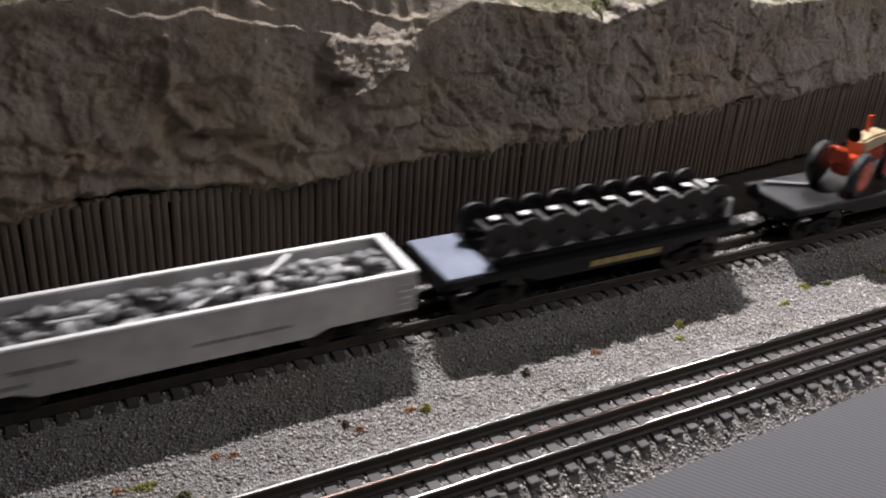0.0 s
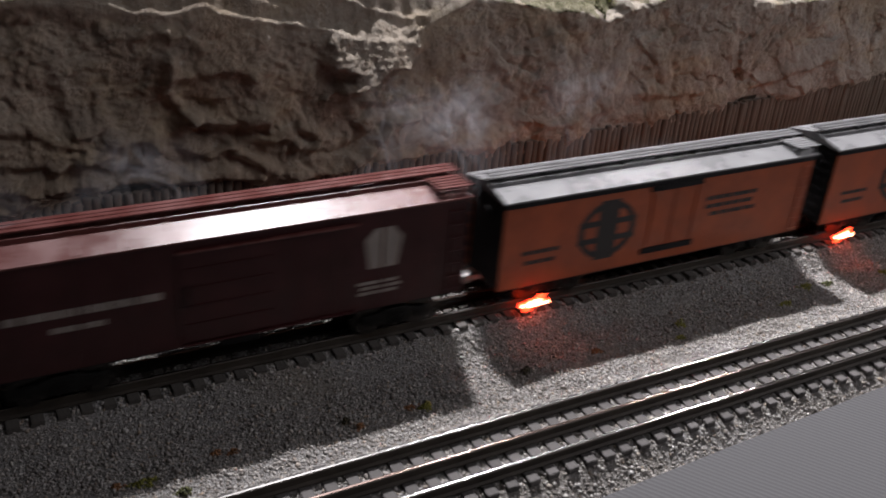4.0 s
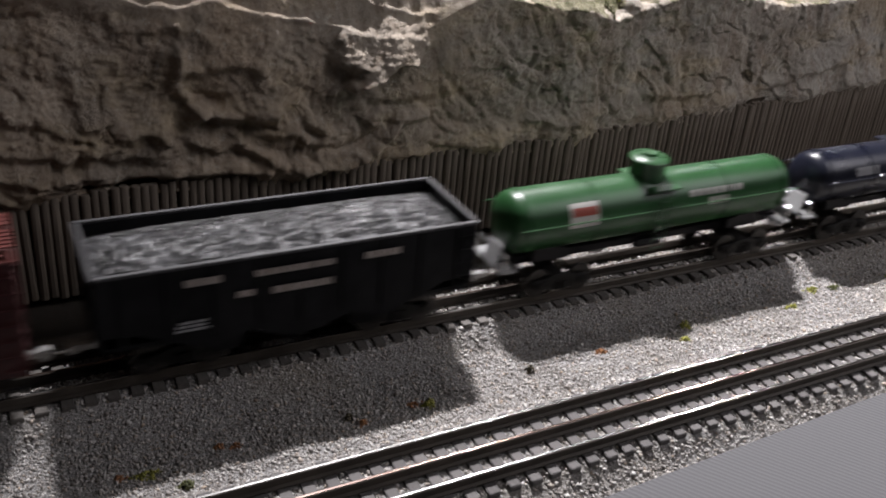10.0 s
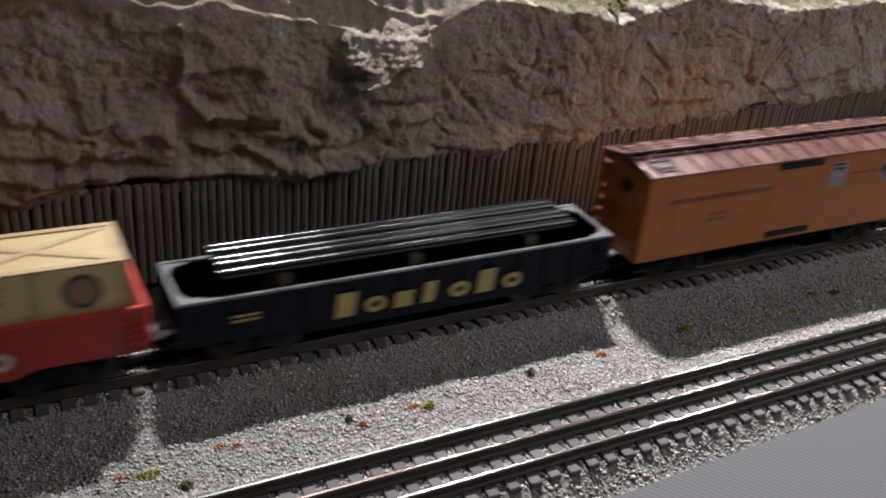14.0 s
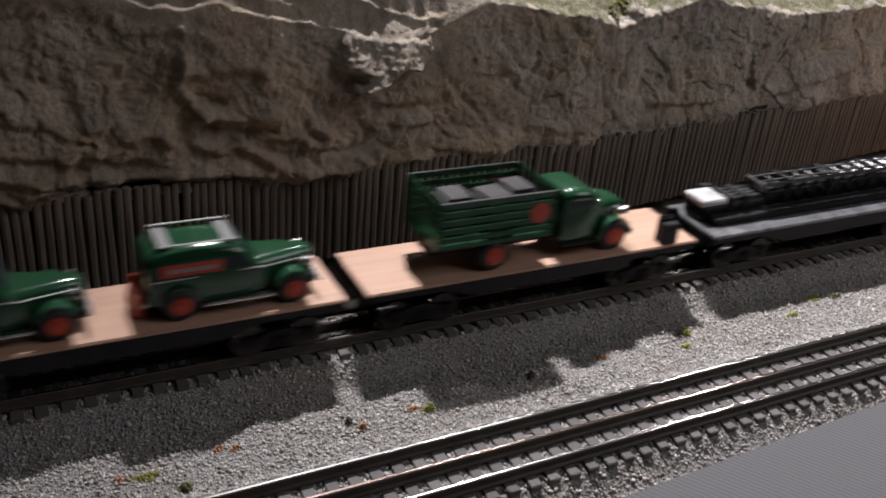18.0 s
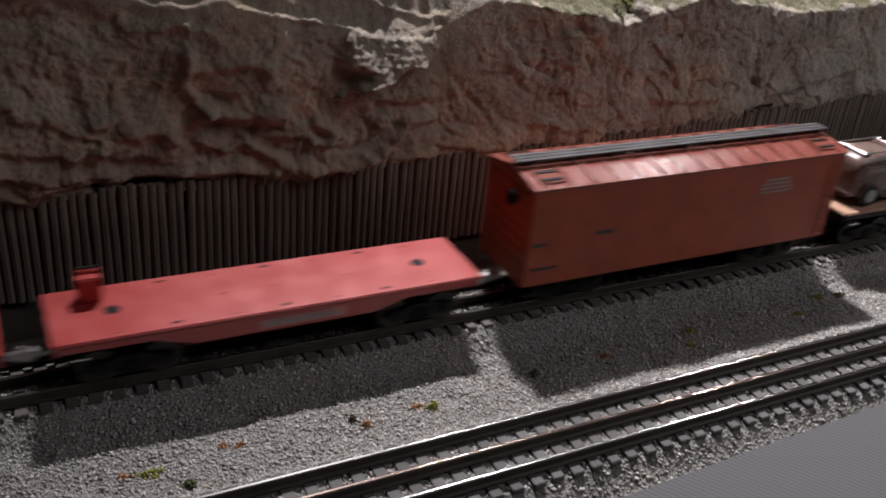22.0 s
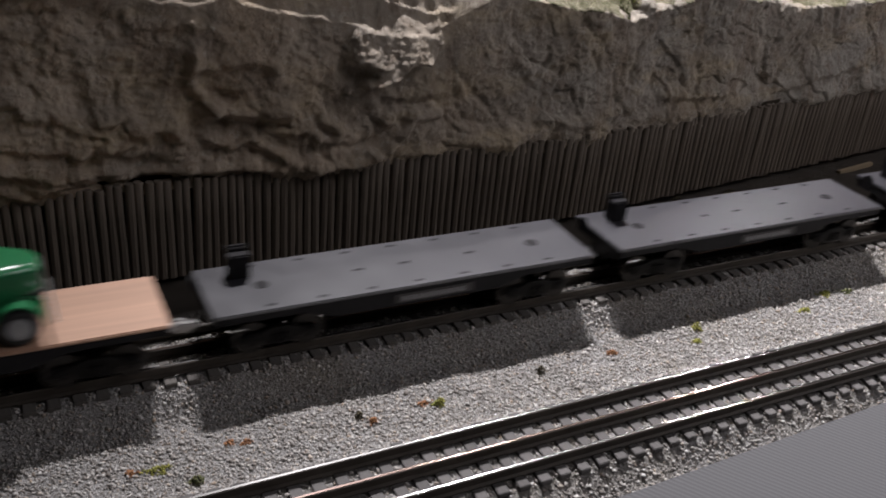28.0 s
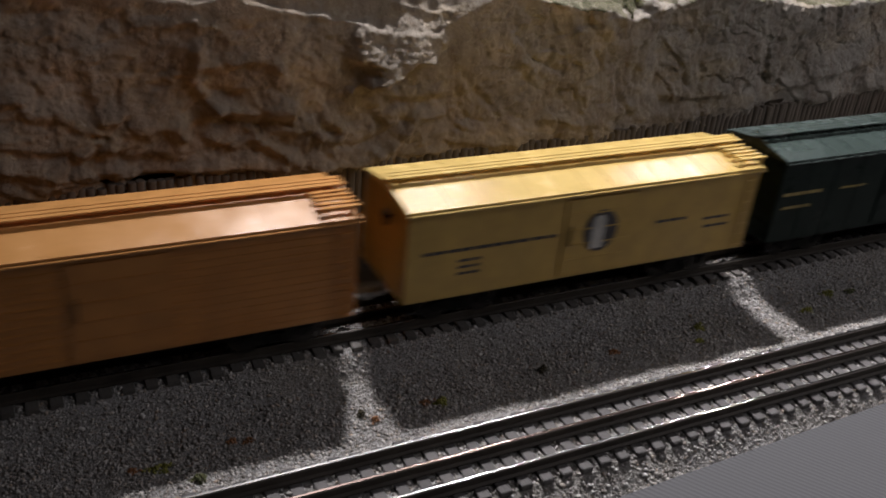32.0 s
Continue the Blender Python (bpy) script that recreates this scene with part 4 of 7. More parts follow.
    if door:
        x0, x1 = door
        for s in (-1, 1):
            bm = B()
            box(bm, x0, x1, s * w - 0.0011, s * w + 0.0011, floor + 0.003, eave - 0.005, 0.0003)
            leaf = part("door", bm, body, car)
            for k in range(1, 5):
                z = floor + 0.003 + (eave - floor - 0.008) * k / 5
                bar("door_rib", leaf, body, x0 + 0.002, x1 - 0.002, s * w - 0.0016, s * w + 0.0016, z - 0.0006, z + 0.0006, 0.0002)
            bm = B()
            rod(bm, (x0 + 0.004, s * (w + 0.0022), 0.045), (x0 + 0.004, s * (w + 0.0022), 0.058), 0.0006, seg=6)
            part("door_handle", bm, BLACK, leaf)
    if door_rail:
        x0, x1, z = door_rail
        for s in (-1, 1):
            bar("door_track", car, roof, x0, x1, s * w - 0.0022, s * w + 0.0022, z - 0.0008, z + 0.0008, 0.0003)
            bar("door_track", car, body, x0, x1, s * w - 0.0018, s * w + 0.0018, floor + 0.0005, floor + 0.0019, 0.0003)
    rungs(car, h - 0.007, -w - 0.0014, floor + 0.004, eave - 0.008, 7, body)
    rungs(car, -h + 0.007, w + 0.0014, floor + 0.004, eave - 0.008, 7, body)
    rungs(car, h + 0.0016, -w + 0.008, floor + 0.004, eave - 0.006, 7, body, "y")
    rungs(car, -h - 0.0016, w - 0.008, floor + 0.004, eave - 0.006, 7, body, "y")
    bm = B()
    lathe(bm, [(-0.0004, 0.0052), (0.0004, 0.0052), (0.0004, 0.0044), (-0.0004, 0.0044)], "x", (-h - 0.0045, -0.009, eave - 0.012), 16)
    rod(bm, (-h, -0.009, eave - 0.012), (-h - 0.0048, -0.009, eave - 0.012), 0.0007)
    for a in (0, 60, 120):
        d = Vector((0, math.cos(radians(a)), math.sin(radians(a)))) * 0.0048
        rod(bm, Vector((-h - 0.0045, -0.009, eave - 0.012)) - d, Vector((-h - 0.0045, -0.009, eave - 0.012)) + d, 0.0004, seg=5)
    part("brake_wheel", bm, BLACK, car)
    # underframe
    bm = B()
    box(bm, -h + 0.004, h - 0.004, -0.006, 0.006, 0.0135, floor, 0.0005)
    for x in (-0.05, -0.02, 0.02, 0.05):
        box(bm, x - 0.0015, x + 0.0015, -w + 0.004, w - 0.004, floor - 0.003, floor, 0.0003)
    part("underframe", bm, BLACK, car)
    bm = B()
    rod(bm, (-0.012, -0.016, 0.0145), (0.012, -0.016, 0.0145), 0.0042, seg=14)
    part("brake_cylinder", bm, BLACK, car)
    for sx in (-1, 1):
        for sy in (-1, 1):
            share("step_iron", STEP_ME, car, pose(sx * (h - 0.006), sy * (w - 0.0005), floor))
    running_gear(car, length)
    return rolling(car, c)


# Brown, green, yellow, tan: roof tone carries the light, side tone the shade.
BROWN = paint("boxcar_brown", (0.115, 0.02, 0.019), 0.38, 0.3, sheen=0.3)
BROWN_ROOF = paint("lit_brown_roof", (0.165, 0.05, 0.044), 0.28, 0.25)
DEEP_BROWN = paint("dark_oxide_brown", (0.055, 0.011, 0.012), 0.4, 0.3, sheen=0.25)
REEFER = paint("reefer_orange", (0.43, 0.085, 0.022), 0.4, 0.25)
REEFER_BOARD = paint("grey_board", (0.11, 0.11, 0.113), 0.5, 0.3)
SILVER_ROOF = paint("silver_grey_roof", (0.27, 0.27, 0.275), 0.28, 0.25)
ORANGE = paint("warm_orange", (0.45, 0.135, 0.024), 0.42, 0.2)
OXIDE_ROOF = paint("oxide_roof", (0.15, 0.075, 0.065), 0.28, 0.35)
RUSTRED = paint("rust_red", (0.42, 0.07, 0.03), 0.42, 0.2)
BROWN_INK = paint("faded_brown_lettering", (0.2, 0.075, 0.03), 0.5, 0.3)
DARKBOARD = paint("dark_board", (0.06, 0.055, 0.055), 0.5, 0.3)
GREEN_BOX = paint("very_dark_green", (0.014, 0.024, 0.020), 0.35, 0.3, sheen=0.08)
GREEN_ROOF = paint("lit_green_roof", (0.05, 0.07, 0.062), 0.27, 0.08, sheen=0.95)
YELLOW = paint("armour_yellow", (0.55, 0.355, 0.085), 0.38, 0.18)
YELLOW_ROOF = paint("lit_yellow_roof", (0.72, 0.51, 0.17), 0.23, 0.15)
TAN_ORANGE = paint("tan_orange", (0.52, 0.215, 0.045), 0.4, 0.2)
TAN_ROOF = paint("lit_tan_roof", (0.66, 0.32, 0.10), 0.21, 0.15)

# two orange reefers with glowing axle boxes
HOT = glow("glowing_hot_box", (1.0, 0.06, 0.018), 6.0)
EMBER = glow("glowing_ember", (1.0, 0.34, 0.2), 16.0)
HOTBOXES = []


def hot_box(car, x):
    bm = B()
    box(bm, -0.0050, 0.0050, -0.0022, 0.0, 0.0020, 0.0092, 0.0012)
    for dx, dz in ((-0.0080, 0.0035), (0.0082, 0.0030), (-0.0045, -0.0005), (0.0050, 0.0072)):
        box(bm, dx - 0.0028, dx + 0.0028, -0.0016, 0.0, dz, dz + 0.0040, 0.0008)
    lamp = part("glowing_axle_box", bm, HOT, car, "glowing red axle box", at=pose(x, -0.0245, 0))
    for x0, x1, z0, z1 in ((-0.0042, -0.0012, 0.0032, 0.0080), (-0.0004, 0.0036, 0.0036, 0.0084), (-0.0095, -0.0070, 0.0042, 0.0066), (0.0066, 0.0098, 0.0036, 0.0060)):
        part("ember", box(B(), x0, x1, -0.0030, -0.0012, z0, z1, 0.0006), EMBER, lamp)
    HOTBOXES.append((lamp, x))


for c, first in ((-0.1982, True), (-0.4856, False)):
    car = house_car("orange refrigerator car with a silver-grey roof", c, 0.2629, REEFER, SILVER_ROOF, eave=0.0742, floor=0.0124, wide=0.0480, rise=0.0055, ribs=0, hatches=False,
                    fascia=BLACK, seams=False, board=REEFER_BOARD, slat=SILVER_ROOF, end=BLACK, category="refrigerator car")
    disc(car, "emblem_ring", -0.0511, 0.0436, 0.0230, 0.0209, BLACK_INK, -0.0240, "black ring of the emblem", 0.8)
    ink(car, "emblem_bar", -0.0592, -0.0429, 0.0221, 0.0650, BLACK_INK, -0.0240)
    ink(car, "emblem_bar", -0.0740, -0.0281, 0.0471, 0.0512, BLACK_INK, -0.0240)
    ink(car, "emblem_bar", -0.0740, -0.0281, 0.0349, 0.0390, BLACK_INK, -0.0240)
    ink_rows(car, 0.0306, 0.0847, 0.0364, 0.0548, 3, BLACK_INK, -0.0240, 3, 0.5)
    ink_rows(car, -0.1174, -0.0868, 0.0241, 0.0384, 2, BLACK_INK, -0.0240, 4, 0.6)
    for x0, x1, z in ((-0.0194, 0.0255, 0.0681), (-0.0194, 0.0255, 0.0216)):
        bm = B()
        box(bm, x0, x1, -0.0240 - 0.0012, -0.0240 + 0.0005, z - 0.0022, z + 0.0022, 0.0004)
        part("door_sill", bm, BLACK, car)
    for x in (-0.016, 0.003, 0.022):
        part("door_hinge", rod(B(), (x, -0.0245, 0.0248), (x, -0.0245, 0.0660), 0.0005, seg=6), REEFER, car)
    hot_box(car, -0.1041)

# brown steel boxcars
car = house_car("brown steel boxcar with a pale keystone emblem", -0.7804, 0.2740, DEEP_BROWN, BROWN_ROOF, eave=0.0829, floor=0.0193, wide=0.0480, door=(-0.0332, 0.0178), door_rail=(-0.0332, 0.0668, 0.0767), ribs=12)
slabbed = B()
slab(slabbed, [(0.0743, 0.0466), (0.0916, 0.0466), (0.0947, 0.0650), (0.0886, 0.0721), (0.0773, 0.0721), (0.0712, 0.0650)], -0.0240 - 0.0003, -0.0240 + 0.0001)
part("keystone_emblem", slabbed, CREAM_INK, car, "pale keystone-shaped emblem")
ink_rows(car, -0.1170, -0.0400, 0.0497, 0.0553, 1, CREAM_INK, -0.0240, 7, 0.25, 0.0)
ink_rows(car, -0.0960, -0.0700, 0.0415, 0.0456, 1, CREAM_INK, -0.0240, 8, 0.25, 0.0)
ink_rows(car, 0.0650, 0.0957, 0.0282, 0.0384, 3, CREAM_INK, -0.0240, 9)

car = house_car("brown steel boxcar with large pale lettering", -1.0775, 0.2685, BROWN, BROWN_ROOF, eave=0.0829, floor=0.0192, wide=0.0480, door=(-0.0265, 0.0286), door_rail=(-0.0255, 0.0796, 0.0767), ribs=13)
ink(car, "large_letter_shape", -0.0996, -0.0832, 0.0550, 0.0740, WHITE_INK, -0.0240, "large pale block letter shape")
ink(car, "small_letter_shape", -0.0735, -0.0562, 0.0563, 0.0604, WHITE_INK, -0.0240)
ink(car, "small_letter_shape", -0.0684, -0.0613, 0.0604, 0.0660, WHITE_INK, -0.0240)
disc(car, "large_letter_shape", -0.0383, 0.0645, 0.0110, 0.0100, WHITE_INK, -0.0240, "large pale oval letter shape", 0.55)
disc(car, "round_emblem", 0.0674, 0.0553, 0.0107, 0.0107, CREAM_INK, -0.0240, "pale round emblem", 0.72)
ink(car, "emblem_bar", 0.0597, 0.0750, 0.0512, 0.0594, CREAM_INK, -0.0240)
ink_rows(car, -0.0837, -0.0511, 0.0282, 0.0476, 4, CREAM_INK, -0.0240, 11)
ink_rows(car, 0.0286, 0.1082, 0.0686, 0.0727, 1, CREAM_INK, -0.0240, 12, 0.2, 0.0)
ink_rows(car, 0.0562, 0.0796, 0.0323, 0.0395, 2, CREAM_INK, -0.0240, 13)

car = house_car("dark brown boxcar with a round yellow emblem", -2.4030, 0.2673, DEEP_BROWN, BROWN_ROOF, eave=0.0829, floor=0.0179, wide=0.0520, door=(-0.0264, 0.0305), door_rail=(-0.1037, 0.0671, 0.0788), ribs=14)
disc(car, "round_emblem", -0.0950, 0.0595, 0.0168, 0.0147, YELLOW_INK, -0.0260, "round yellow emblem")
disc(car, "emblem_ring", -0.0950, 0.0595, 0.0137, 0.0120, BLACK_INK, -0.0260 - 0.0002, "", 0.93)
ink(car, "emblem_bar", -0.0996, -0.0904, 0.0616, 0.0646, BLACK_INK, -0.0260 - 0.0003)
ink_rows(car, 0.0762, 0.1159, 0.0285, 0.0570, 5, CREAM_INK, -0.0260, 15, 0.4)
ink_rows(car, -0.1087, -0.0813, 0.0316, 0.0397, 3, CREAM_INK, -0.0260, 16)

car = house_car("orange wooden refrigerator car with an oxide roof", -2.6940, 0.2687, ORANGE, OXIDE_ROOF, eave=0.0814, floor=0.0184, wide=0.0540, ribs=16, rib=0.0028, hatches=True, board=OXIDE_ROOF, seams=False, end_slats=False, category="refrigerator car")
disc(car, "round_emblem", 0.0968, 0.0642, 0.0106, 0.0106, GREY_INK, -0.0270, "grey round emblem")
disc(car, "emblem_ring", 0.0968, 0.0642, 0.0076, 0.0076, BLACK_INK, -0.0270 - 0.0002, "", 0.72)
ink(car, "emblem_bar", 0.0877, 0.1059, 0.0621, 0.0662, BLACK_INK, -0.0270 - 0.0004)
ink(car, "emblem_panel", 0.0330, 0.0482, 0.0545, 0.0748, GREY_INK, -0.0270, "pale grey printed panel")
ink_rows(car, 0.0335, 0.0477, 0.0667, 0.0738, 2, BLACK_INK, -0.0270 - 0.0003, 18)
ink_rows(car, -0.1146, -0.0213, 0.0581, 0.0629, 1, BROWN_INK, -0.0270, 19, 0.3, 0.0)
ink_rows(car, -0.0811, -0.0588, 0.0403, 0.0495, 2, BROWN_INK, -0.0270, 20, 0.5)
ink_rows(car, 0.0527, 0.0831, 0.0627, 0.0647, 1, BROWN_INK, -0.0270, 21, 0.3, 0.0)
for x0, x1, z in ((-0.0203, 0.0218, 0.0768), (-0.0182, 0.0238, 0.0236)):
    bm = B()
    box(bm, x0, x1, -0.0270 - 0.0012, -0.0270 + 0.0005, z - 0.0022, z + 0.0022, 0.0004)
    part("door_sill", bm, BLACK, car)

car = house_car("rust-red boxcar with a dark running board", -4.6324, 0.2613, RUSTRED, paint("rust_roof", (0.26, 0.075, 0.055), 0.25, 0.15, sheen=0.9), eave=0.0851, floor=0.0179, wide=0.0566, ribs=15, rib=0.0026, hatches=True, board=DARKBOARD, seams=False, end_slats=False)
ink_rows(car, 0.0546, 0.0849, 0.0594, 0.0715, 4, CREAM_INK, -0.0283, 23)
ink_rows(car, -0.0829, -0.0627, 0.0462, 0.0513, 1, DARKBOARD, -0.0283, 24)
ink_rows(car, -0.1284, -0.1142, 0.0442, 0.0482, 1, DARKBOARD, -0.0283, 25)
ink_rows(car, -0.1284, -0.1061, 0.0270, 0.0311, 1, DARKBOARD, -0.0283, 26)

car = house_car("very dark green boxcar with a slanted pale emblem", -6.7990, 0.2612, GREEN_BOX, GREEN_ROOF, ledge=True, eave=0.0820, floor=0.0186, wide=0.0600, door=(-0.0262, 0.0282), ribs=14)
ink(car, "slanted_emblem", 0.0584, 0.0725, 0.0614, 0.0725, GREY_INK, -0.0300, "pale grey slanted emblem", 1.0)
ink_rows(car, -0.1258, -0.0876, 0.0528, 0.0569, 1, YELLOW_INK, -0.0300, 28, 0.45)
ink_rows(car, -0.0725, -0.0433, 0.0533, 0.0561, 1, YELLOW_INK, -0.0300, 29, 0.45)
ink_rows(car, -0.1258, -0.0956, 0.0423, 0.0463, 1, YELLOW_INK, -0.0300, 30, 0.5)

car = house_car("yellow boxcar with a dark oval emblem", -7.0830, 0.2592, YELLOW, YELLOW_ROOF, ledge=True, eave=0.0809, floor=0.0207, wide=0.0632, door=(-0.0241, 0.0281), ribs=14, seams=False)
disc(car, "oval_emblem", 0.0030, 0.0523, 0.0125, 0.0145, DARKBOARD, -0.0316 - 0.0012, "dark oval emblem")
ink(car, "emblem_figure", -0.0035, 0.0055, 0.0403, 0.0593, WHITE_INK, -0.0316 - 0.0016, "pale upright bar in the emblem")
disc(car, "emblem_top", 0.0010, 0.0593, 0.0045, 0.0040, WHITE_INK, -0.0316 - 0.0016)
ink_rows(car, -0.1193, -0.0281, 0.0508, 0.0538, 1, DARKBOARD, -0.0316, 32, 0.3, 0.0)
ink_rows(car, -0.0973, -0.0782, 0.0332, 0.0463, 3, DARKBOARD, -0.0316, 33, 0.6)
ink_rows(car, 0.0451, 0.0752, 0.0473, 0.0523, 1, DARKBOARD, -0.0316, 34, 0.6)
ink_rows(car, 0.0852, 0.1123, 0.0373, 0.0493, 2, DARKBOARD, -0.0316, 35, 0.7)

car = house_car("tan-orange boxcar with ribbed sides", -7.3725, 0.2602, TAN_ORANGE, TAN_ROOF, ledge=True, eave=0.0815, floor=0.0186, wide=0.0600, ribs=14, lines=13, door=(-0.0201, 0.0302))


# ---------------------------------------------------------------- gondolas and hopper
def letters(car, n, x0, x1, zc, high, material, y):
    """A company name as plain slanted blocks, one a letter."""
    step = (x1 - x0) / n
    low = zc - high / 2
    for k in range(n):
        x = x0 + k * step
        if k in (1, 4, 6):
            disc(car, "letter_shape", x + step * 0.36, low + high * 0.33, step * 0.36, high * 0.33, material, y, "", 0.45)
        else:
            tall = high if k in (0, 5) else high * (0.88 if k == 3 else 0.66)
            ink(car, "letter_shape", x, x + step * (0.4 if k == 3 else 0.62), low, low + tall, material, y, "", 0.1)


def open_car(label, c, length, paint_m, rim, top, floor, wide=0.066, posts=0, hopper=False, inside=None, lip=None, name="gondola_car", category="gondola"):
    car = tagged(new(name), label, category, "freight cars of the train")
    h, w, th = length / 2, wide / 2, 0.0022
    for s in (-1, 1):
        bm = B()
        if hopper:
            out = [(-h, floor + 0.014), (-h + 0.02, floor + 0.012), (-0.05, floor - 0.004), (-0.03, floor + 0.004), (-0.01, floor - 0.004), (0.01, floor - 0.004), (0.03, floor + 0.004), (0.05, floor - 0.004), (h - 0.02, floor + 0.012), (h, floor + 0.014), (h, top), (-h, top)]
        else:
            out = [(-h, floor + 0.004), (-h + 0.055, floor + 0.004), (-h + 0.065, floor), (h - 0.065, floor), (h - 0.055, floor + 0.004), (h, floor + 0.004), (h, top), (-h, top)]
        y0, y1 = sorted((s * w, s * (w - th)))
        slab(bm, out, y0, y1)
        part("side_wall", bm, paint_m, car)
    for s in (-1, 1):
        bm = B()
        x0, x1 = sorted((s * (h - 0.0003), s * (h - th)))
        box(bm, x0, x1, -w + th, w - th, floor + 0.006, top, 0.0002)
        end = part("end_wall", bm, paint_m, car)
        for k in range(4):
            z = floor + 0.010 + (top - floor - 0.016) * k / 3
            bar("end_rib", end, paint_m, s * h - 0.001, s * h + 0.001, -w + 0.005, w - 0.005, z - 0.0009, z + 0.0009, 0.0003)
    bm = B()
    box(bm, -h + th, h - th, -w + th, w - th, floor + 0.004, floor + 0.006)
    part("floor", bm, inside or paint_m, car)
    ls, le = lip or (th, th)
    for y0, y1, x0, x1 in ((-w - 0.0008, -w + ls, -h - 0.0005, h + 0.0005), (w - ls, w + 0.0008, -h - 0.0005, h + 0.0005), (-w + ls, w - ls, -h - 0.0005, -h + le), (-w + ls, w - ls, h - le, h + 0.0005)):
        bm = B()
        box(bm, x0, x1, y0, y1, top, top + 0.0019, 0.0004)
        part("rim", bm, rim, car)
    if posts and not hopper:
        for sx in (-1, 1):
            for sy in (-1, 1):
                bm = B()
                edge = [(sx * (h - th), sy * (w - th)), (sx * (h - 0.016), sy * (w - th)), (sx * (h - 0.013), sy * (w - 0.0050)), (sx * (h - 0.006), sy * (w - 0.0065)), (sx * (h - th), sy * (w - 0.0130))]
                low, high = [bm.verts.new((px, py, top + 0.0003)) for px, py in edge], [bm.verts.new((px, py, top + 0.0013)) for px, py in edge]
                bm.faces.new(low), bm.faces.new(list(reversed(high)))
                for k in range(5):
                    bm.faces.new((low[k], high[k], high[(k + 1) % 5], low[(k + 1) % 5]))
                bmesh.ops.recalc_face_normals(bm, faces=bm.faces)
                part("corner_plate", bm, rim, car, "grey corner plate")
    if posts:
        for k in range(posts):
            x = -h + length * (k + 0.5) / posts
            for s in (-1, 1):
                bar("side_post", car, paint_m, x - 0.0012, x + 0.0012, s * w - 0.0012, s * w + 0.0012, floor + 0.005, top, 0.0003)
    bm = B()
    box(bm, -h + 0.004, h - 0.004, -0.006, 0.006, 0.0135, floor + 0.004, 0.0005)
    box(bm, -h + 0.02, h - 0.02, -w + 0.006, w - 0.006, floor, floor + 0.004)
    part("underframe", bm, BLACK, car)
    if hopper:
        for x in (-0.04, 0.0, 0.04):
            bm = B()
            slab(bm, [(x - 0.016, floor + 0.006), (x + 0.016, floor + 0.006), (x + 0.006, 0.0105), (x - 0.006, 0.0105)], -w + 0.007, w - 0.007)
            part("discharge_chute", bm, paint_m, car)
    rungs(car, h - 0.007, -w - 0.0014, floor + 0.006, top - 0.006, 5, paint_m)
    rungs(car, -h + 0.007, w + 0.0014, floor + 0.006, top - 0.006, 5, paint_m)
    rungs(car, h + 0.0016, -w + 0.008, floor + 0.006, top - 0.006, 5, paint_m, "y")
    running_gear(car, length)
    return rolling(car, c)


ASH = paint("ash_grey_gondola", (0.66, 0.645, 0.62), 0.5, 0.25)
ASH_RIM = paint("white_rim", (0.88, 0.87, 0.85), 0.4, 0.05)
car = open_car("ash-grey gondola car loaded with scrap chunks", 0.0915, 0.2760, ASH, ASH_RIM, 0.0407, 0.0112, wide=0.0508, posts=0, lip=(0.0030, 0.0055))
ink_rows(car, -0.0866, -0.0509, 0.0249, 0.0290, 1, GREY_INK, -0.0256, 41, 0.4)
ink_rows(car, 0.0000, 0.0611, 0.0198, 0.0229, 1, GREY_INK, -0.0256, 42, 0.4)
ink_rows(car, -0.1120, -0.0713, 0.0168, 0.0208, 1, GREY_INK, -0.0256, 43, 0.4)


def chunk_load(name, label, c, length, wide, z, n, sizes, material, seed, heap):
    g = np.random.default_rng(seed)
    x, y = g.uniform(-length / 2, length / 2, n), g.uniform(-wide / 2, wide / 2, n)
    s = g.uniform(*sizes, n)
    x, y = np.clip(x, -length / 2 + s, length / 2 - s), np.clip(y, -wide / 2 + s, wide / 2 - s)
    lift = z + heap * (1 - (2 * y / wide) ** 2) * g.uniform(0.3, 1, n)
    ob = stones(name, x, y, lift, s, seed, material)
    tagged(ob, label, "load", kind="stuff")
    return rolling(ob, c)


SCRAP = island_mix("scrap_stone", [(0, (0.04, 0.04, 0.04)), (0.35, (0.14, 0.14, 0.14)), (0.7, (0.38, 0.38, 0.38)), (1, (0.75, 0.74, 0.73))], 0.6, 500)
chunk_load("scrap_load", "grey scrap chunks heaped in the gondola", 0.0915, 0.266, 0.0455, 0.0300, 460, (0.0035, 0.0080), SCRAP, 51, 0.010)
for k, (x, y, turn) in enumerate(((0.02, -0.01, 24), (0.065, 0.012, 38), (-0.05, -0.006, -12))):
    scrap = new("scrap_bar", mesh("scrap_bar", box(B(), -0.013, 0.013, -0.0013, 0.0013, -0.0010, 0.0010, 0.0004), paint("pale_scrap", (0.6, 0.6, 0.58), 0.4, 0.3)))
    rolling(tagged(scrap, "pale scrap bar lying on the load", "scrap"), 0.0915, pose(x, y, 0.0405, 8, -6, turn))

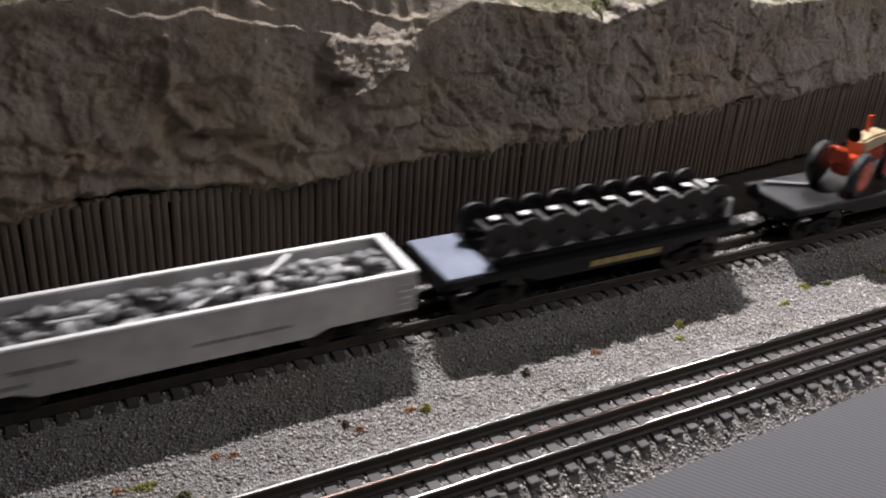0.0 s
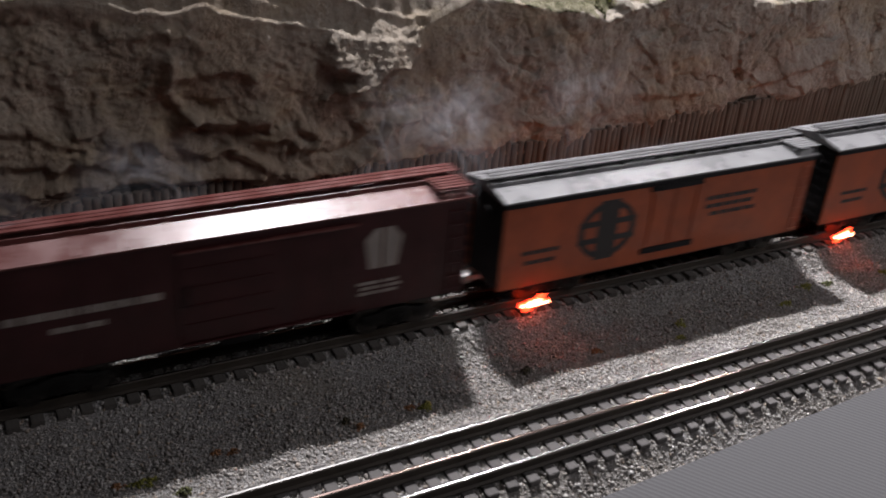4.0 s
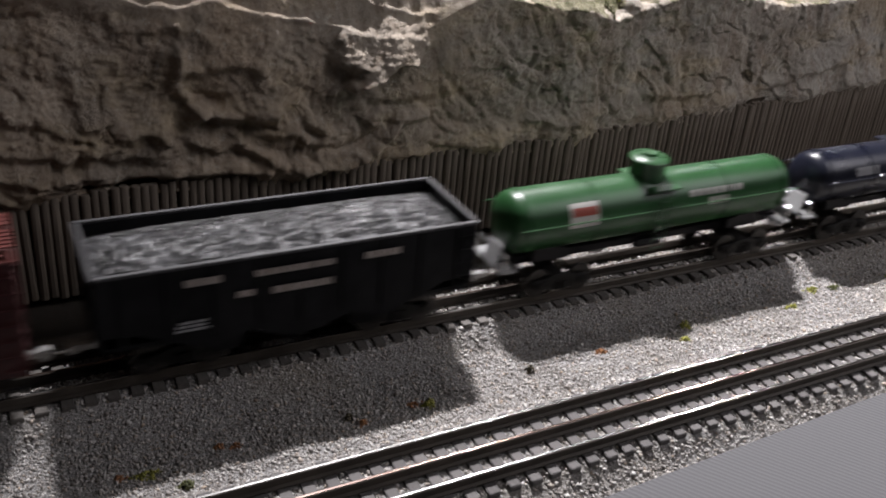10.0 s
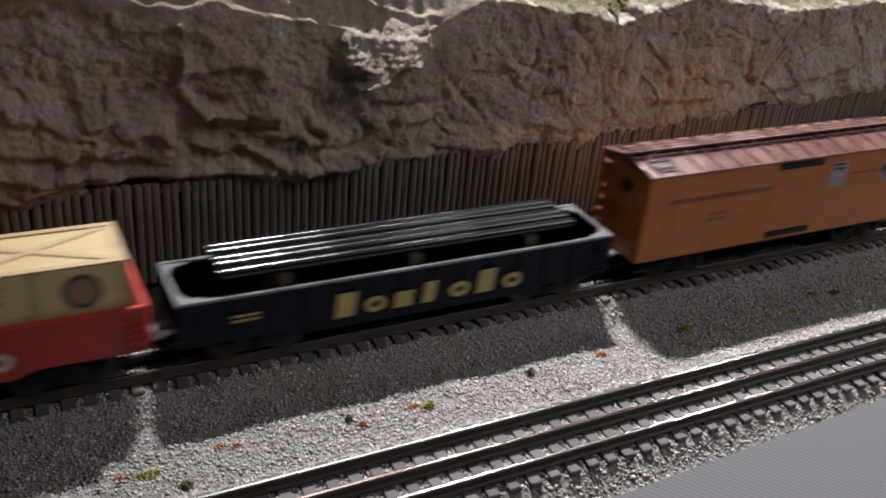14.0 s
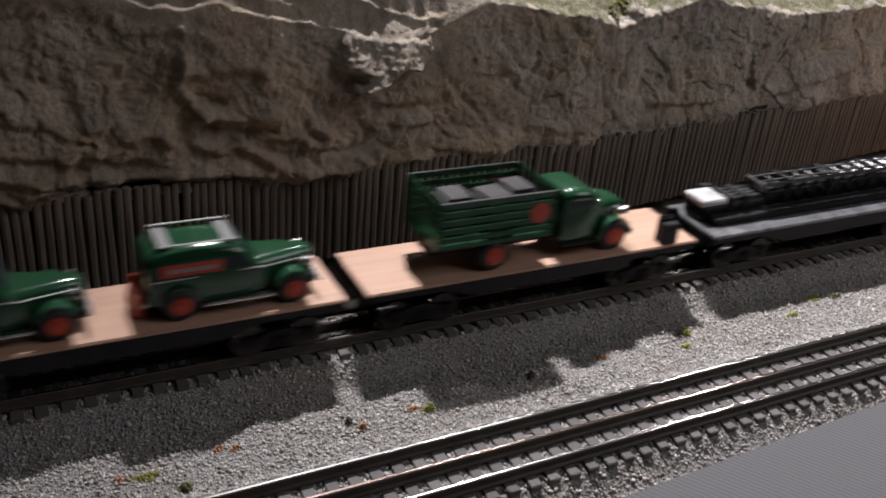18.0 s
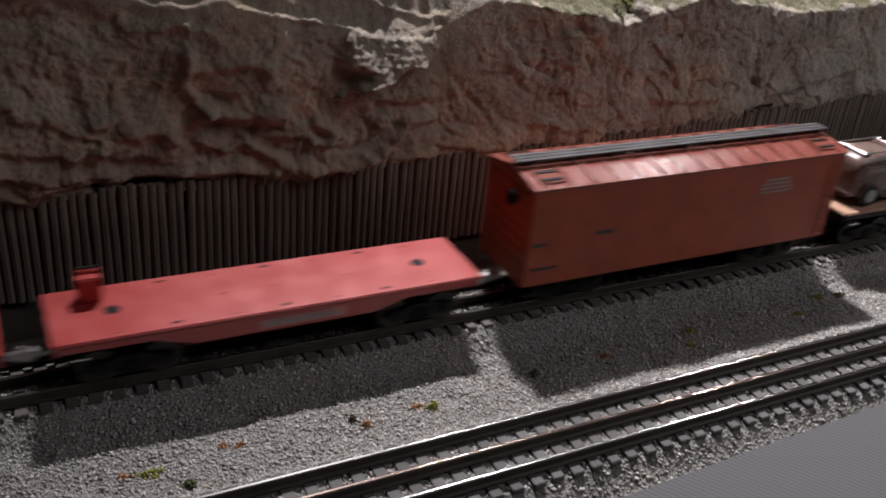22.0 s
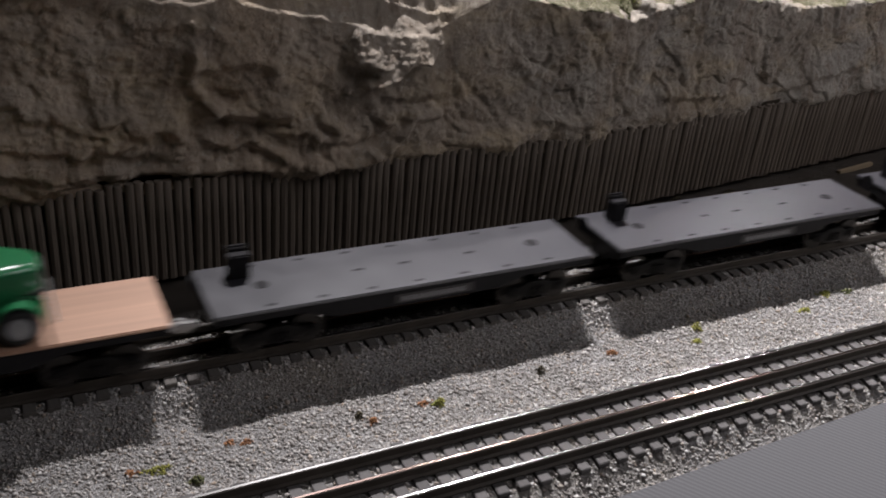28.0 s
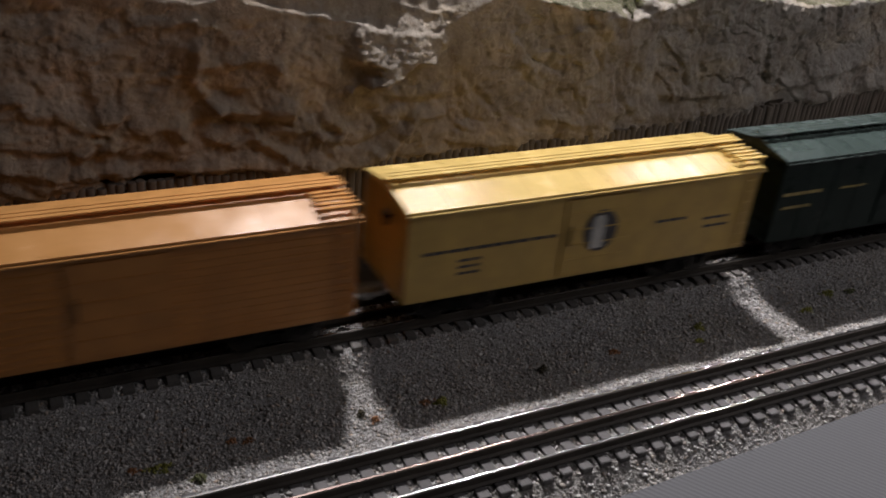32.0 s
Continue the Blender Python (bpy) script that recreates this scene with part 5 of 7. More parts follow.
HOPPER = paint("hopper_black", (0.009, 0.009, 0.0102), 0.45, 0.35, sheen=0.06)
car = open_car("black hopper car filled with coal", -2.1298, 0.214, HOPPER, paint("hopper_rim", (0.028, 0.026, 0.029), 0.5, 0.3), 0.0685, 0.0215, hopper=True, posts=9, name="hopper_car", category="hopper")
for x0, x1, z0, z1 in ((-0.063, -0.043, 0.058, 0.0625), (-0.026, 0.019, 0.058, 0.062), (0.036, 0.058, 0.058, 0.0625), (-0.036, -0.027, 0.047, 0.051), (-0.017, 0.017, 0.046, 0.0505)):
    ink_rows(car, x0, x1, z0, z1, 1, CREAM_INK, -0.0343, 45 + int(x0 * 1000), 0.1, 0.0)
ink_rows(car, -0.069, -0.051, 0.031, 0.038, 3, GREY_INK, -0.0343, 46)
COAL = paint("coal_pile", (0.038, 0.038, 0.041), 0.36, 0.5, grain=700, bump=1.0)
X, Y = np.meshgrid(np.linspace(-0.1045, 0.1045, 150), np.linspace(-0.0305, 0.0305, 46))
Z = 0.0615 + 0.0095 * (1 - (Y / 0.0305) ** 2) * (1 - (X / 0.1045) ** 6) + 0.0012 * layers(X * 330, Y * 330, 81, 3) + 0.0008 * layers(X * 60, Y * 60, 85, 2)
coal = tagged(sheet("coal_load", np.stack((X, Y, Z), -1).reshape(-1, 3).tolist(), grid_faces(46, 150), COAL, False), "heaped grey-black coal in the hopper", "coal")
rolling(coal, -2.1298)
g = np.random.default_rng(9)
n = 3200
x, y = g.uniform(-0.102, 0.102, n), g.uniform(-0.029, 0.029, n)
z = 0.0618 + 0.0095 * (1 - (y / 0.0305) ** 2) * (1 - (x / 0.1045) ** 6)
rolling(tagged(stones("coal_lumps", x, y, z, g.uniform(0.0005, 0.0012, n), 10, island_mix("coal_lump", [(0, (0.02, 0.02, 0.02)), (0.6, (0.06, 0.06, 0.06)), (1, (0.15, 0.15, 0.15))], 0.4)), "fine coal lumps on the heap", "coal", kind="stuff"), -2.1298)

NAVY_BLACK = paint("blue_black", (0.010, 0.0115, 0.021), 0.4, 0.3, sheen=0.06)
# Rim and corner plates are much paler than the blue-black sides.
car = open_car("blue-black gondola car with yellow lettering", -2.9898, 0.2794, NAVY_BLACK, paint("grey_gondola_rim", (0.17, 0.17, 0.18), 0.35, 0.4), 0.0408, 0.0102, wide=0.0480, posts=14)
letters(car, 7, -0.0521, 0.0776, 0.0255, 0.0158, YELLOW_INK, -0.0254)
ink_rows(car, -0.1144, -0.0940, 0.0250, 0.0311, 2, YELLOW_INK, -0.0254, 52, 0.5)
PIPE = paint("black_pipe", (0.012, 0.012, 0.0135), 0.16, 0.2)
for k in range(5):
    bm = B()
    rod(bm, (-0.115, 0, 0), (0.112, 0, 0), 0.0031, seg=14)
    pipe = new("pipe", mesh("pipe", bm, PIPE, True))
    rolling(tagged(pipe, "long glossy black pipe in the gondola", "pipe", "pipes in the gondola"), -2.9898, pose(0.0, -0.0150 + 0.0075 * k, 0.0515 + (0.0008 if k % 2 else 0)))
for x in (-0.08, 0.0, 0.08):
    block = new("pipe_cradle", mesh("pipe_cradle", box(B(), -0.004, 0.004, -0.0205, 0.0205, 0.0160, 0.0482, 0.0005), paint("cradle_wood", (0.10, 0.075, 0.05), 0.7, 0.3)))
    rolling(tagged(block, "dark wooden cradle under the pipes", "cradle"), -2.9898, pose(x, 0, 0))

SIGNAL_RED = paint("gondola_red", (0.42, 0.022, 0.016), 0.4, 0.2)
car = open_car("red gondola car with white lettering", -3.2828, 0.2757, SIGNAL_RED, paint("red_rim", (0.55, 0.05, 0.035), 0.38, 0.15), 0.0445, 0.0150, wide=0.0500, posts=0)
letters(car, 7, -0.0479, 0.0775, 0.0292, 0.0158, WHITE_INK, -0.0252)
ink_rows(car, -0.0826, -0.0571, 0.0216, 0.0338, 4, CREAM_INK, -0.0252, 54)
CRATE = paint("crate_cream", (0.62, 0.48, 0.25), 0.55, 0.12, stretch=(0.25, 3, 3))
CRATE_TRIM = paint("crate_batten", (0.55, 0.40, 0.21), 0.55, 0.18, stretch=(0.25, 3, 3))
for k, (x0, x1) in enumerate(((-0.1335, -0.0462), (-0.0452, 0.0421), (0.0431, 0.1305))):
    crate = tagged(new("crate"), "cream wooden crate with crossed battens in the red gondola", "crate", "crates in the gondola")
    h = (x1 - x0) / 2
    part("crate_box", box(B(), -h, h, -0.0222, 0.0222, 0.0210, 0.0720, 0.0004), CRATE, crate)
    top = 0.0720
    for bx in ((-h, h, -0.0222, -0.0182), (-h, h, 0.0182, 0.0222), (-h, -h + 0.005, -0.0182, 0.0182), (h - 0.005, h, -0.0182, 0.0182)):
        part("top_batten", box(B(), *bx, top, top + 0.0009, 0.0002), CRATE_TRIM, crate)
    for s in (-1, 1):
        bm = B()
        d = math.atan2(0.0364, 2 * h - 0.01)
        box(bm, -0.5 * math.hypot(2 * h - 0.01, 0.0364) + 0.003, 0.5 * math.hypot(2 * h - 0.01, 0.0364) - 0.003, -0.002, 0.002, top - 0.0002, top + (0.0006 if s > 0 else 0.0007), 0.0001)
        part("cross_batten", bm, CRATE_TRIM, crate, at=pose(0, 0, 0, 0, 0, math.degrees(s * d)))
    for x in (-h + 0.002, 0.0, h - 0.002):
        part("side_batten", box(B(), x - 0.002, x + 0.002, -0.0229, -0.0221, 0.0210, 0.0715, 0.0002), CRATE_TRIM, crate)
    part("end_batten", box(B(), -0.025, 0.025, -0.0018, 0.0018, -0.0006, 0.0002, 0.0001), CRATE_TRIM, crate, at=pose(-h - 0.0002, 0, 0.052, 0, 90, 0) @ pose(0, 0, 0, 0, 0, 55))
    ink_rows(crate, -h + 0.008, -h + 0.030, 0.0550, 0.0670, 3, GREY_INK, -0.0222, 60 + k)
    disc(crate, "printed_oval", 0.0213, 0.0585, 0.0096, 0.0096, DARKBOARD, -0.0222, "dark printed oval")
    disc(crate, "printed_oval_inside", 0.0213, 0.0585, 0.0071, 0.0071, paint("printed_brown", (0.34, 0.2, 0.12), 0.6, 0.3), -0.0225)
    rolling(crate, -3.2828, pose((x0 + x1) / 2, 0, 0))

# ---------------------------------------------------------------- tank cars
def tank_car(label, c, length, shell, dome_x, platform=False, strap=None, z=0.0505, r=0.0228, end_plate=None):
    car = tagged(new("tank_car"), label, "tank car", "freight cars of the train")
    h = length / 2
    bm = B()
    lathe(bm, [(-h, 0.001), (-h + 0.0006, r * 0.35), (-h + 0.0022, r * 0.68), (-h + 0.005, r * 0.89), (-h + 0.0085, r - 0.0006), (-h + 0.0125, r), (-0.04, r), (0.04, r), (h - 0.0125, r), (h - 0.0085, r - 0.0006),
               (h - 0.005, r * 0.89), (h - 0.0022, r * 0.68), (h - 0.0006, r * 0.35), (h, 0.001)], "x", (0, 0, z), 40)
    tank = part("tank", bm, shell, car, smooth=True)
    for x in (-h + 0.0125, -0.055, 0.055, h - 0.0125):
        bm = B()
        lathe(bm, [(-0.0011, r + 0.0001), (-0.0011, r + 0.0005), (0.0011, r + 0.0005), (0.0011, r + 0.0001)], "x", (x, 0, z), 40)
        part("tank_band", bm, strap or shell, tank, smooth=True)
    bm = B()
    lathe(bm, [(z + 0.010, 0.0118), (z + r + 0.0095, 0.0118), (z + r + 0.0095, 0.0135), (z + r + 0.0115, 0.0138), (z + r + 0.0128, 0.0125), (z + r + 0.0136, 0.0085), (z + r + 0.0138, 0.001)], "z", (dome_x, 0, 0), 28)
    dome = part("dome", bm, shell, car, smooth=True)
    bm = B()
    lathe(bm, [(z + r + 0.0136, 0.0052), (z + r + 0.0155, 0.0050), (z + r + 0.0158, 0.001)], "z", (dome_x, 0, 0), 16)
    part("hatch", bm, shell, dome)
    for k in range(6):
        a = k * math.pi / 3
        part("bolt", rod(B(), (dome_x + 0.0085 * math.cos(a), 0.0085 * math.sin(a), z + r + 0.012), (dome_x + 0.0085 * math.cos(a), 0.0085 * math.sin(a), z + r + 0.0146), 0.0008, seg=6), shell, dome)
    bm = B()
    box(bm, -h - 0.003, h + 0.003, -0.0065, 0.0065, 0.0190, 0.0245, 0.0005)
    part("centre_sill", bm, BLACK, car)
    for sx in (-1, 1):
        bm = B()
        a, b = sorted((sx * (h - 0.006), sx * (h + 0.006)))
        box(bm, a, b, -0.019, 0.019, 0.0205, 0.0225, 0.0004)
        part("end_platform", bm, end_plate or BLACK, car)
        bm = B()
        slab(bm, [(sx * (h + 0.0062), 0.0225), (sx * (h + 0.0072), 0.0228), (sx * (h + 0.0030), 0.0375), (sx * (h + 0.0020), 0.0372)], -0.0120, 0.0040, 0.0002, 1)
        part("end_board", bm, end_plate or BLACK, car, "pale leaning end board")
        bm = B()
        slab(bm, [(sx * (h - 0.05), 0.0215), (sx * (h - 0.022), 0.0215), (sx * (h - 0.022), z - 0.012), (sx * (h - 0.05), z - 0.020)], -0.012, 0.012)
        part("saddle", bm, BLACK, car)
        for sy in (-1, 1):
            bm = B()
            rod(bm, (sx * (h + 0.003), sy * 0.0175, 0.0225), (sx * (h + 0.003), sy * 0.0175, 0.033), 0.0005, seg=6)
            part("stanchion", bm, CHROME, car)
        bm = B()
        rod(bm, (sx * (h + 0.003), -0.0175, 0.033), (sx * (h + 0.003), 0.0175, 0.033), 0.0005, seg=6)
        part("end_rail", bm, CHROME, car)
    for sy in (-1,) if platform else (-1, 1):
        bm = B()
        hz, hy = (0.0655, 0.0305) if platform else (z + 0.0045, r + 0.0034)
        rod(bm, (-h + 0.002, sy * hy, hz), (h - 0.002, sy * hy, hz), 0.00055, seg=6)
        rail = part("handrail", bm, CHROME if platform else shell, car)
        for k in range(5):
            x = -h + 0.012 + (length - 0.024) * k / 4
            part("handrail_bracket", rod(B(), (x, sy * (r - 0.0015) if not platform else sy * 0.018, hz), (x, sy * hy, hz), 0.0005, seg=5), shell, rail)
        bm = B()
        if not platform:
            box(bm, dome_x - 0.009, dome_x + 0.016, sy * 0.0165 - 0.004, sy * 0.0165 + 0.004, z + 0.0158, z + 0.0168, 0.0003)
            part("dome_step", bm, shell, car)
        rungs(car, dome_x, sy * (r + 0.003), 0.024, z + 0.010, 6, shell)
    bm = B()
    rod(bm, (-0.012, -0.008, 0.0200), (0.010, -0.008, 0.0200), 0.0032, seg=14)
    part("brake_cylinder", bm, BLACK, car)
    running_gear(car, length + 0.006, 0.042, 0.004)
    if platform:
        grate = paint("platform_grey", (0.22, 0.22, 0.22), 0.5, 0.2)
        zt = 0.0852
        for x0, x1, y0, y1 in ((-0.027, -0.0145, -0.0215, 0.0215), (0.0145, 0.027, -0.0215, 0.0215), (-0.0145, 0.0145, -0.0215, -0.0145), (-0.0145, 0.0145, 0.0145, 0.0215)):
            deck = part("platform", box(B(), dome_x + x0, dome_x + x1, y0, y1, zt - 0.0011, zt, 0.0002), grate, car, "grey slatted platform round the dome")
            for k in range(int((y1 - y0) / 0.0025)):
                y = y0 + 0.0012 + k * 0.0025
                bar("slat", deck, grate, dome_x + x0, dome_x + x1, y - 0.0004, y + 0.0004, zt, zt + 0.0004)
        for sx in (-1, 1):
            for sy in (-1, 1):
                part("platform_post", rod(B(), (dome_x + sx * 0.0265, sy * 0.0210, zt), (dome_x + sx * 0.0265, sy * 0.0210, zt + 0.0115), 0.0005, seg=5), BLACK, car)
        for a, b in (((-1, 1), (-0.35, 1)), ((0.2, 1), (1, 1)), ((1, 1), (1, -1)), ((-1, 1), (-1, -1)), ((0.2, -1), (1, -1))):
            bm = B()
            rod(bm, (dome_x + a[0] * 0.0265, a[1] * 0.0210, zt + 0.0115), (dome_x + b[0] * 0.0265, b[1] * 0.0210, zt + 0.0115), 0.0009, seg=6)
            part("platform_rail", bm, grate, car)
        for sx in (-1, 1):
            bm = B()
            rod(bm, (sx * (h - 0.002), -0.0305, 0.0655), (sx * (h + 0.002), 0.0160, 0.0655), 0.0009, seg=6)
            part("end_walk", bm, BLACK, car)
    return rolling(car, c)


def wrapped(car, name, x0, x1, a0, a1, z, r, material, label="", oval=False):
    """A printed patch that follows the round of the tank, from angle a0 to a1 over the middle of the near side."""
    bm = B()
    n = 24
    rows = []
    for j in range(n + 1):
        u = -1 + 2 * j / n
        a = radians((a0 + a1) / 2 + (a1 - a0) / 2 * u)
        half = (x1 - x0) / 2 * (math.sqrt(max(0.0, 1 - u * u)) + 0.001 if oval else 1)
        rows.append([[bm.verts.new(((x0 + x1) / 2 + e * half, -q * math.cos(a), z + q * math.sin(a))) for e in (-1, 1)] for q in (r + 0.0003, r - 0.0002)])
    for p, q in zip(rows, rows[1:]):
        for k in range(2):
            bm.faces.new((p[k][0], p[k][1], q[k][1], q[k][0]))
        for e in range(2):
            bm.faces.new((p[0][e], q[0][e], q[1][e], p[1][e]))
    bmesh.ops.recalc_face_normals(bm, faces=bm.faces)
    return part(name, bm, material, car, label, smooth=True)


def wrapped_rows(car, x0, x1, a0, a1, z, r, material, n):
    step = (x1 - x0) / n
    for k in range(n):
        wrapped(car, "letter_shape", x0 + k * step, x0 + k * step + step * 0.68, a0, a1, z, r, material)


GLOSS_BLACK = paint("gloss_black_tank", (0.007, 0.007, 0.008), 0.22, 0.12)
END_WHITE = paint("pale_end_platform", (0.34, 0.34, 0.34), 0.5, 0.3)
SIGN_RED = paint("emblem_red", (0.42, 0.09, 0.06), 0.45, 0.2)
car = tank_car("glossy black tank car with a railed dome platform", -1.3559, 0.2235, GLOSS_BLACK, -0.003, True, end_plate=END_WHITE)
wrapped_rows(car, -0.084, -0.016, 4, 12, 0.0505, 0.0228, GREY_INK, 9)
wrapped_rows(car, 0.045, 0.075, 10, 17, 0.0505, 0.0228, GREY_INK, 6)
wrapped_rows(car, 0.048, 0.072, -2, 5, 0.0505, 0.0228, GREY_INK, 5)
disc(car, "reflector", 0.0965, 0.0365, 0.0048, 0.0042, paint("reflector_red", (0.7, 0.06, 0.02), 0.3, 0.1), -0.0215, "round red reflector", thick=0.0025)
NAVY = paint("navy_tank", (0.008, 0.0095, 0.019), 0.3, 0.15)
car = tank_car("navy blue tank car with a round pale emblem", -1.6100, 0.2215, NAVY, -0.0045, z=0.0462, r=0.0205, end_plate=END_WHITE)
wrapped(car, "round_emblem", 0.033, 0.063, -19, 33, 0.0462, 0.0205, CREAM_INK, "pale round emblem", True)
wrapped(car, "emblem_band", 0.038, 0.058, -1, 15, 0.0462, 0.0208, SIGN_RED, "red band on the emblem")
wrapped(car, "pale_panel", -0.074, -0.050, 15, 33, 0.0462, 0.0205, GREY_INK)
GREEN_TANK = paint("leaf_green_tank", (0.018, 0.075, 0.022), 0.36, 0.15)
car = tank_car("bright green tank car with a square pale emblem", -1.8682, 0.2385, GREEN_TANK, -0.006, z=0.048, r=0.021, end_plate=END_WHITE)
wrapped(car, "square_emblem", -0.0785, -0.0555, -1, 43, 0.048, 0.021, WHITE_INK, "pale square emblem")
wrapped(car, "emblem_band", -0.0765, -0.0575, 19, 34, 0.048, 0.0213, SIGN_RED, "red band on the emblem")
wrapped_rows(car, 0.020, 0.069, 23, 35, 0.048, 0.021, WHITE_INK, 7)
wrapped_rows(car, 0.037, 0.058, 3, 18, 0.048, 0.021, WHITE_INK, 3)


# ---------------------------------------------------------------- flatcars
def flat_car(label, c, length, deck, sides, wide=0.0545, post=None, holes=True, patch=None, deck_top=0.0312):
    car = tagged(new("flat_car"), label, "flatcar", "freight cars of the train")
    h, w = length / 2, wide / 2
    bm = B()
    box(bm, -h, h, -w, w, deck_top - 0.0022, deck_top, 0.0006)
    board = part("deck", bm, deck, car)
    for s in (-1, 1):
        bm = B()
        y0, y1 = sorted((s * (w - 0.0004), s * (w - 0.0028)))
        slab(bm, [(-h + 0.002, deck_top - 0.0022), (-h + 0.002, deck_top - 0.0062), (-h + 0.05, deck_top - 0.0064), (-h + 0.07, deck_top - 0.0125), (h - 0.07, deck_top - 0.0125), (h - 0.05, deck_top - 0.0064),
                  (h - 0.002, deck_top - 0.0062), (h - 0.002, deck_top - 0.0022)], y0, y1, 0.0003, 1)
        sill = part("side_sill", bm, sides, car)
        if patch and s < 0:
            bm = B()
            box(bm, -0.016, 0.034, y0 - 0.0003, y0 + 0.0001, deck_top - 0.0105, deck_top - 0.0048)
            part("number_panel", bm, patch, sill, "pale panel with rubbed-out lettering")
            for k in range(7):
                bar("letter_shape", sill, GREY_INK, -0.012 + k * 0.006, -0.0085 + k * 0.006, y0 - 0.0006, y0 - 0.0002, deck_top - 0.0092, deck_top - 0.0062)
    for s in (-1, 1):
        bm = B()
        x0, x1 = sorted((s * (h - 0.0004), s * (h - 0.003)))
        box(bm, x0, x1, -w + 0.003, w - 0.003, deck_top - 0.009, deck_top - 0.0022, 0.0004)
        part("end_sill", bm, sides, car)
    bm = B()
    box(bm, -h + 0.004, h - 0.004, -0.008, 0.008, 0.0135, deck_top - 0.0022, 0.0004)
    for x in (-0.03, 0, 0.03):
        box(bm, x - 0.001, x + 0.001, -w + 0.003, w - 0.003, 0.020, deck_top - 0.0022)
    part("underframe", bm, BLACK, car)
    if holes:
        for x in (-0.0895, 0.0905):
            bm = B()
            lathe(bm, [(0.0, 0.0043), (0.0004, 0.0041), (0.0004, 0.0003)], "z", (x, 0.0, deck_top - 0.0001), 18)
            part("kingpin_socket", bm, BLACK, board)
        for k in range(7):
            x = -0.09 + 0.03 * k
            for y in (-w + 0.005, w - 0.005):
                bm = B()
                box(bm, x - 0.0024, x + 0.0024, y - 0.0009, y + 0.0009, deck_top - 0.0002, deck_top + 0.0002)
                part("stake_pocket", bm, BLACK if k % 2 else sides, board)
        for x in (-0.03, 0.0, 0.045):
            bar("deck_slot", board, sides, x - 0.003, x + 0.003, -0.001, 0.001, deck_top - 0.0002, deck_top + 0.0002)
    for x in (-h + 0.008, h - 0.012):
        part("grab_iron", rod(B(), (x, -w - 0.0006, deck_top - 0.0095), (x + 0.008, -w - 0.0006, deck_top - 0.0095), 0.0006, seg=6), CHROME, car)
    if post:
        px, py, m = post
        bm = B()
        box(bm, px - 0.0062, px + 0.0062, py - 0.0035, py + 0.0035, deck_top, deck_top + 0.0150, 0.0008)
        stand = part("hitch_post", bm, m, car)
        bm = B()
        box(bm, px - 0.0058, px + 0.0062, py + 0.0028, py + 0.0066, deck_top, deck_top + 0.0170, 0.0005)
        part("hitch_back", bm, m, stand)
        bm = B()
        rod(bm, (px - 0.006, py + 0.005, deck_top + 0.0178), (px + 0.006, py + 0.005, deck_top + 0.0178), 0.0007, seg=6)
        part("hitch_pin", bm, BLACK, stand)
    bm = B()
    lathe(bm, [(-0.0004, 0.0048), (0.0004, 0.0048), (0.0004, 0.0040), (-0.0004, 0.0040)], "x", (-h - 0.004, 0.012, deck_top + 0.001), 14)
    rod(bm, (-h, 0.012, deck_top - 0.003), (-h - 0.0042, 0.012, deck_top + 0.001), 0.0006, seg=6)
    part("brake_wheel", bm, BLACK, car)
    running_gear(car, length, 0.038, 0.004)
    return rolling(car, c)


FLAT_RED = paint("flatcar_red", (0.41, 0.037, 0.032), 0.36, 0.12, sheen=0.75)
RED_PATCH = paint("pink_panel", (0.5, 0.22, 0.2), 0.5, 0.2)
for c in (-4.9142, -5.1816, -5.4445):
    flat_car("bright red bulkhead-free flatcar with a hitch post", c, 0.2445, FLAT_RED, FLAT_RED, post=(-0.099, 0.013, FLAT_RED), patch=RED_PATCH)
FLAT_GREY = paint("flatcar_grey_deck", (0.042, 0.041, 0.047), 0.3, 0.06, sheen=0.85)
for c in (-5.7090, -5.9860, -6.2520):
    flat_car("dark grey flatcar with black sides and a hitch post", c, 0.2455, FLAT_GREY, BLACK, post=(-0.099, 0.013, BLACK), patch=DARKBOARD)
WOOD_DECK = paint("plywood_deck", (0.49, 0.295, 0.2), 0.6, 0.14, stretch=(0.15, 4, 4))
for c, post in ((-3.8277, (0.098, -0.0235, BLACK)), (-4.0850, None), (-4.3578, None), (-6.5195, (-0.096, 0.013, BLACK))):
    flat_car("black flatcar with a pale wooden deck", c, 0.2445, WOOD_DECK, BLACK, post=post, holes=False, deck_top=0.0318)
STEEL_DECK = paint("grey_steel_deck", (0.13, 0.13, 0.135), 0.3, 0.3)
flat_car("black flatcar with a grey edge under a crane boom", -3.5613, 0.2555, STEEL_DECK, BLACK, holes=False)
car = flat_car("black flatcar with yellow lettering under wheel sets", 0.3700, 0.2430, BLACK, BLACK, wide=0.058, holes=False)
ink_rows(car, -0.014, 0.044, 0.0215, 0.0260, 1, YELLOW_INK, -0.0292, 68, 0.1, 0.0)
flat_car("black flatcar with a dark deck under tractors", 0.668, 0.2490, paint("dark_grey_deck", (0.03, 0.03, 0.03), 0.4, 0.3), BLACK, holes=False)


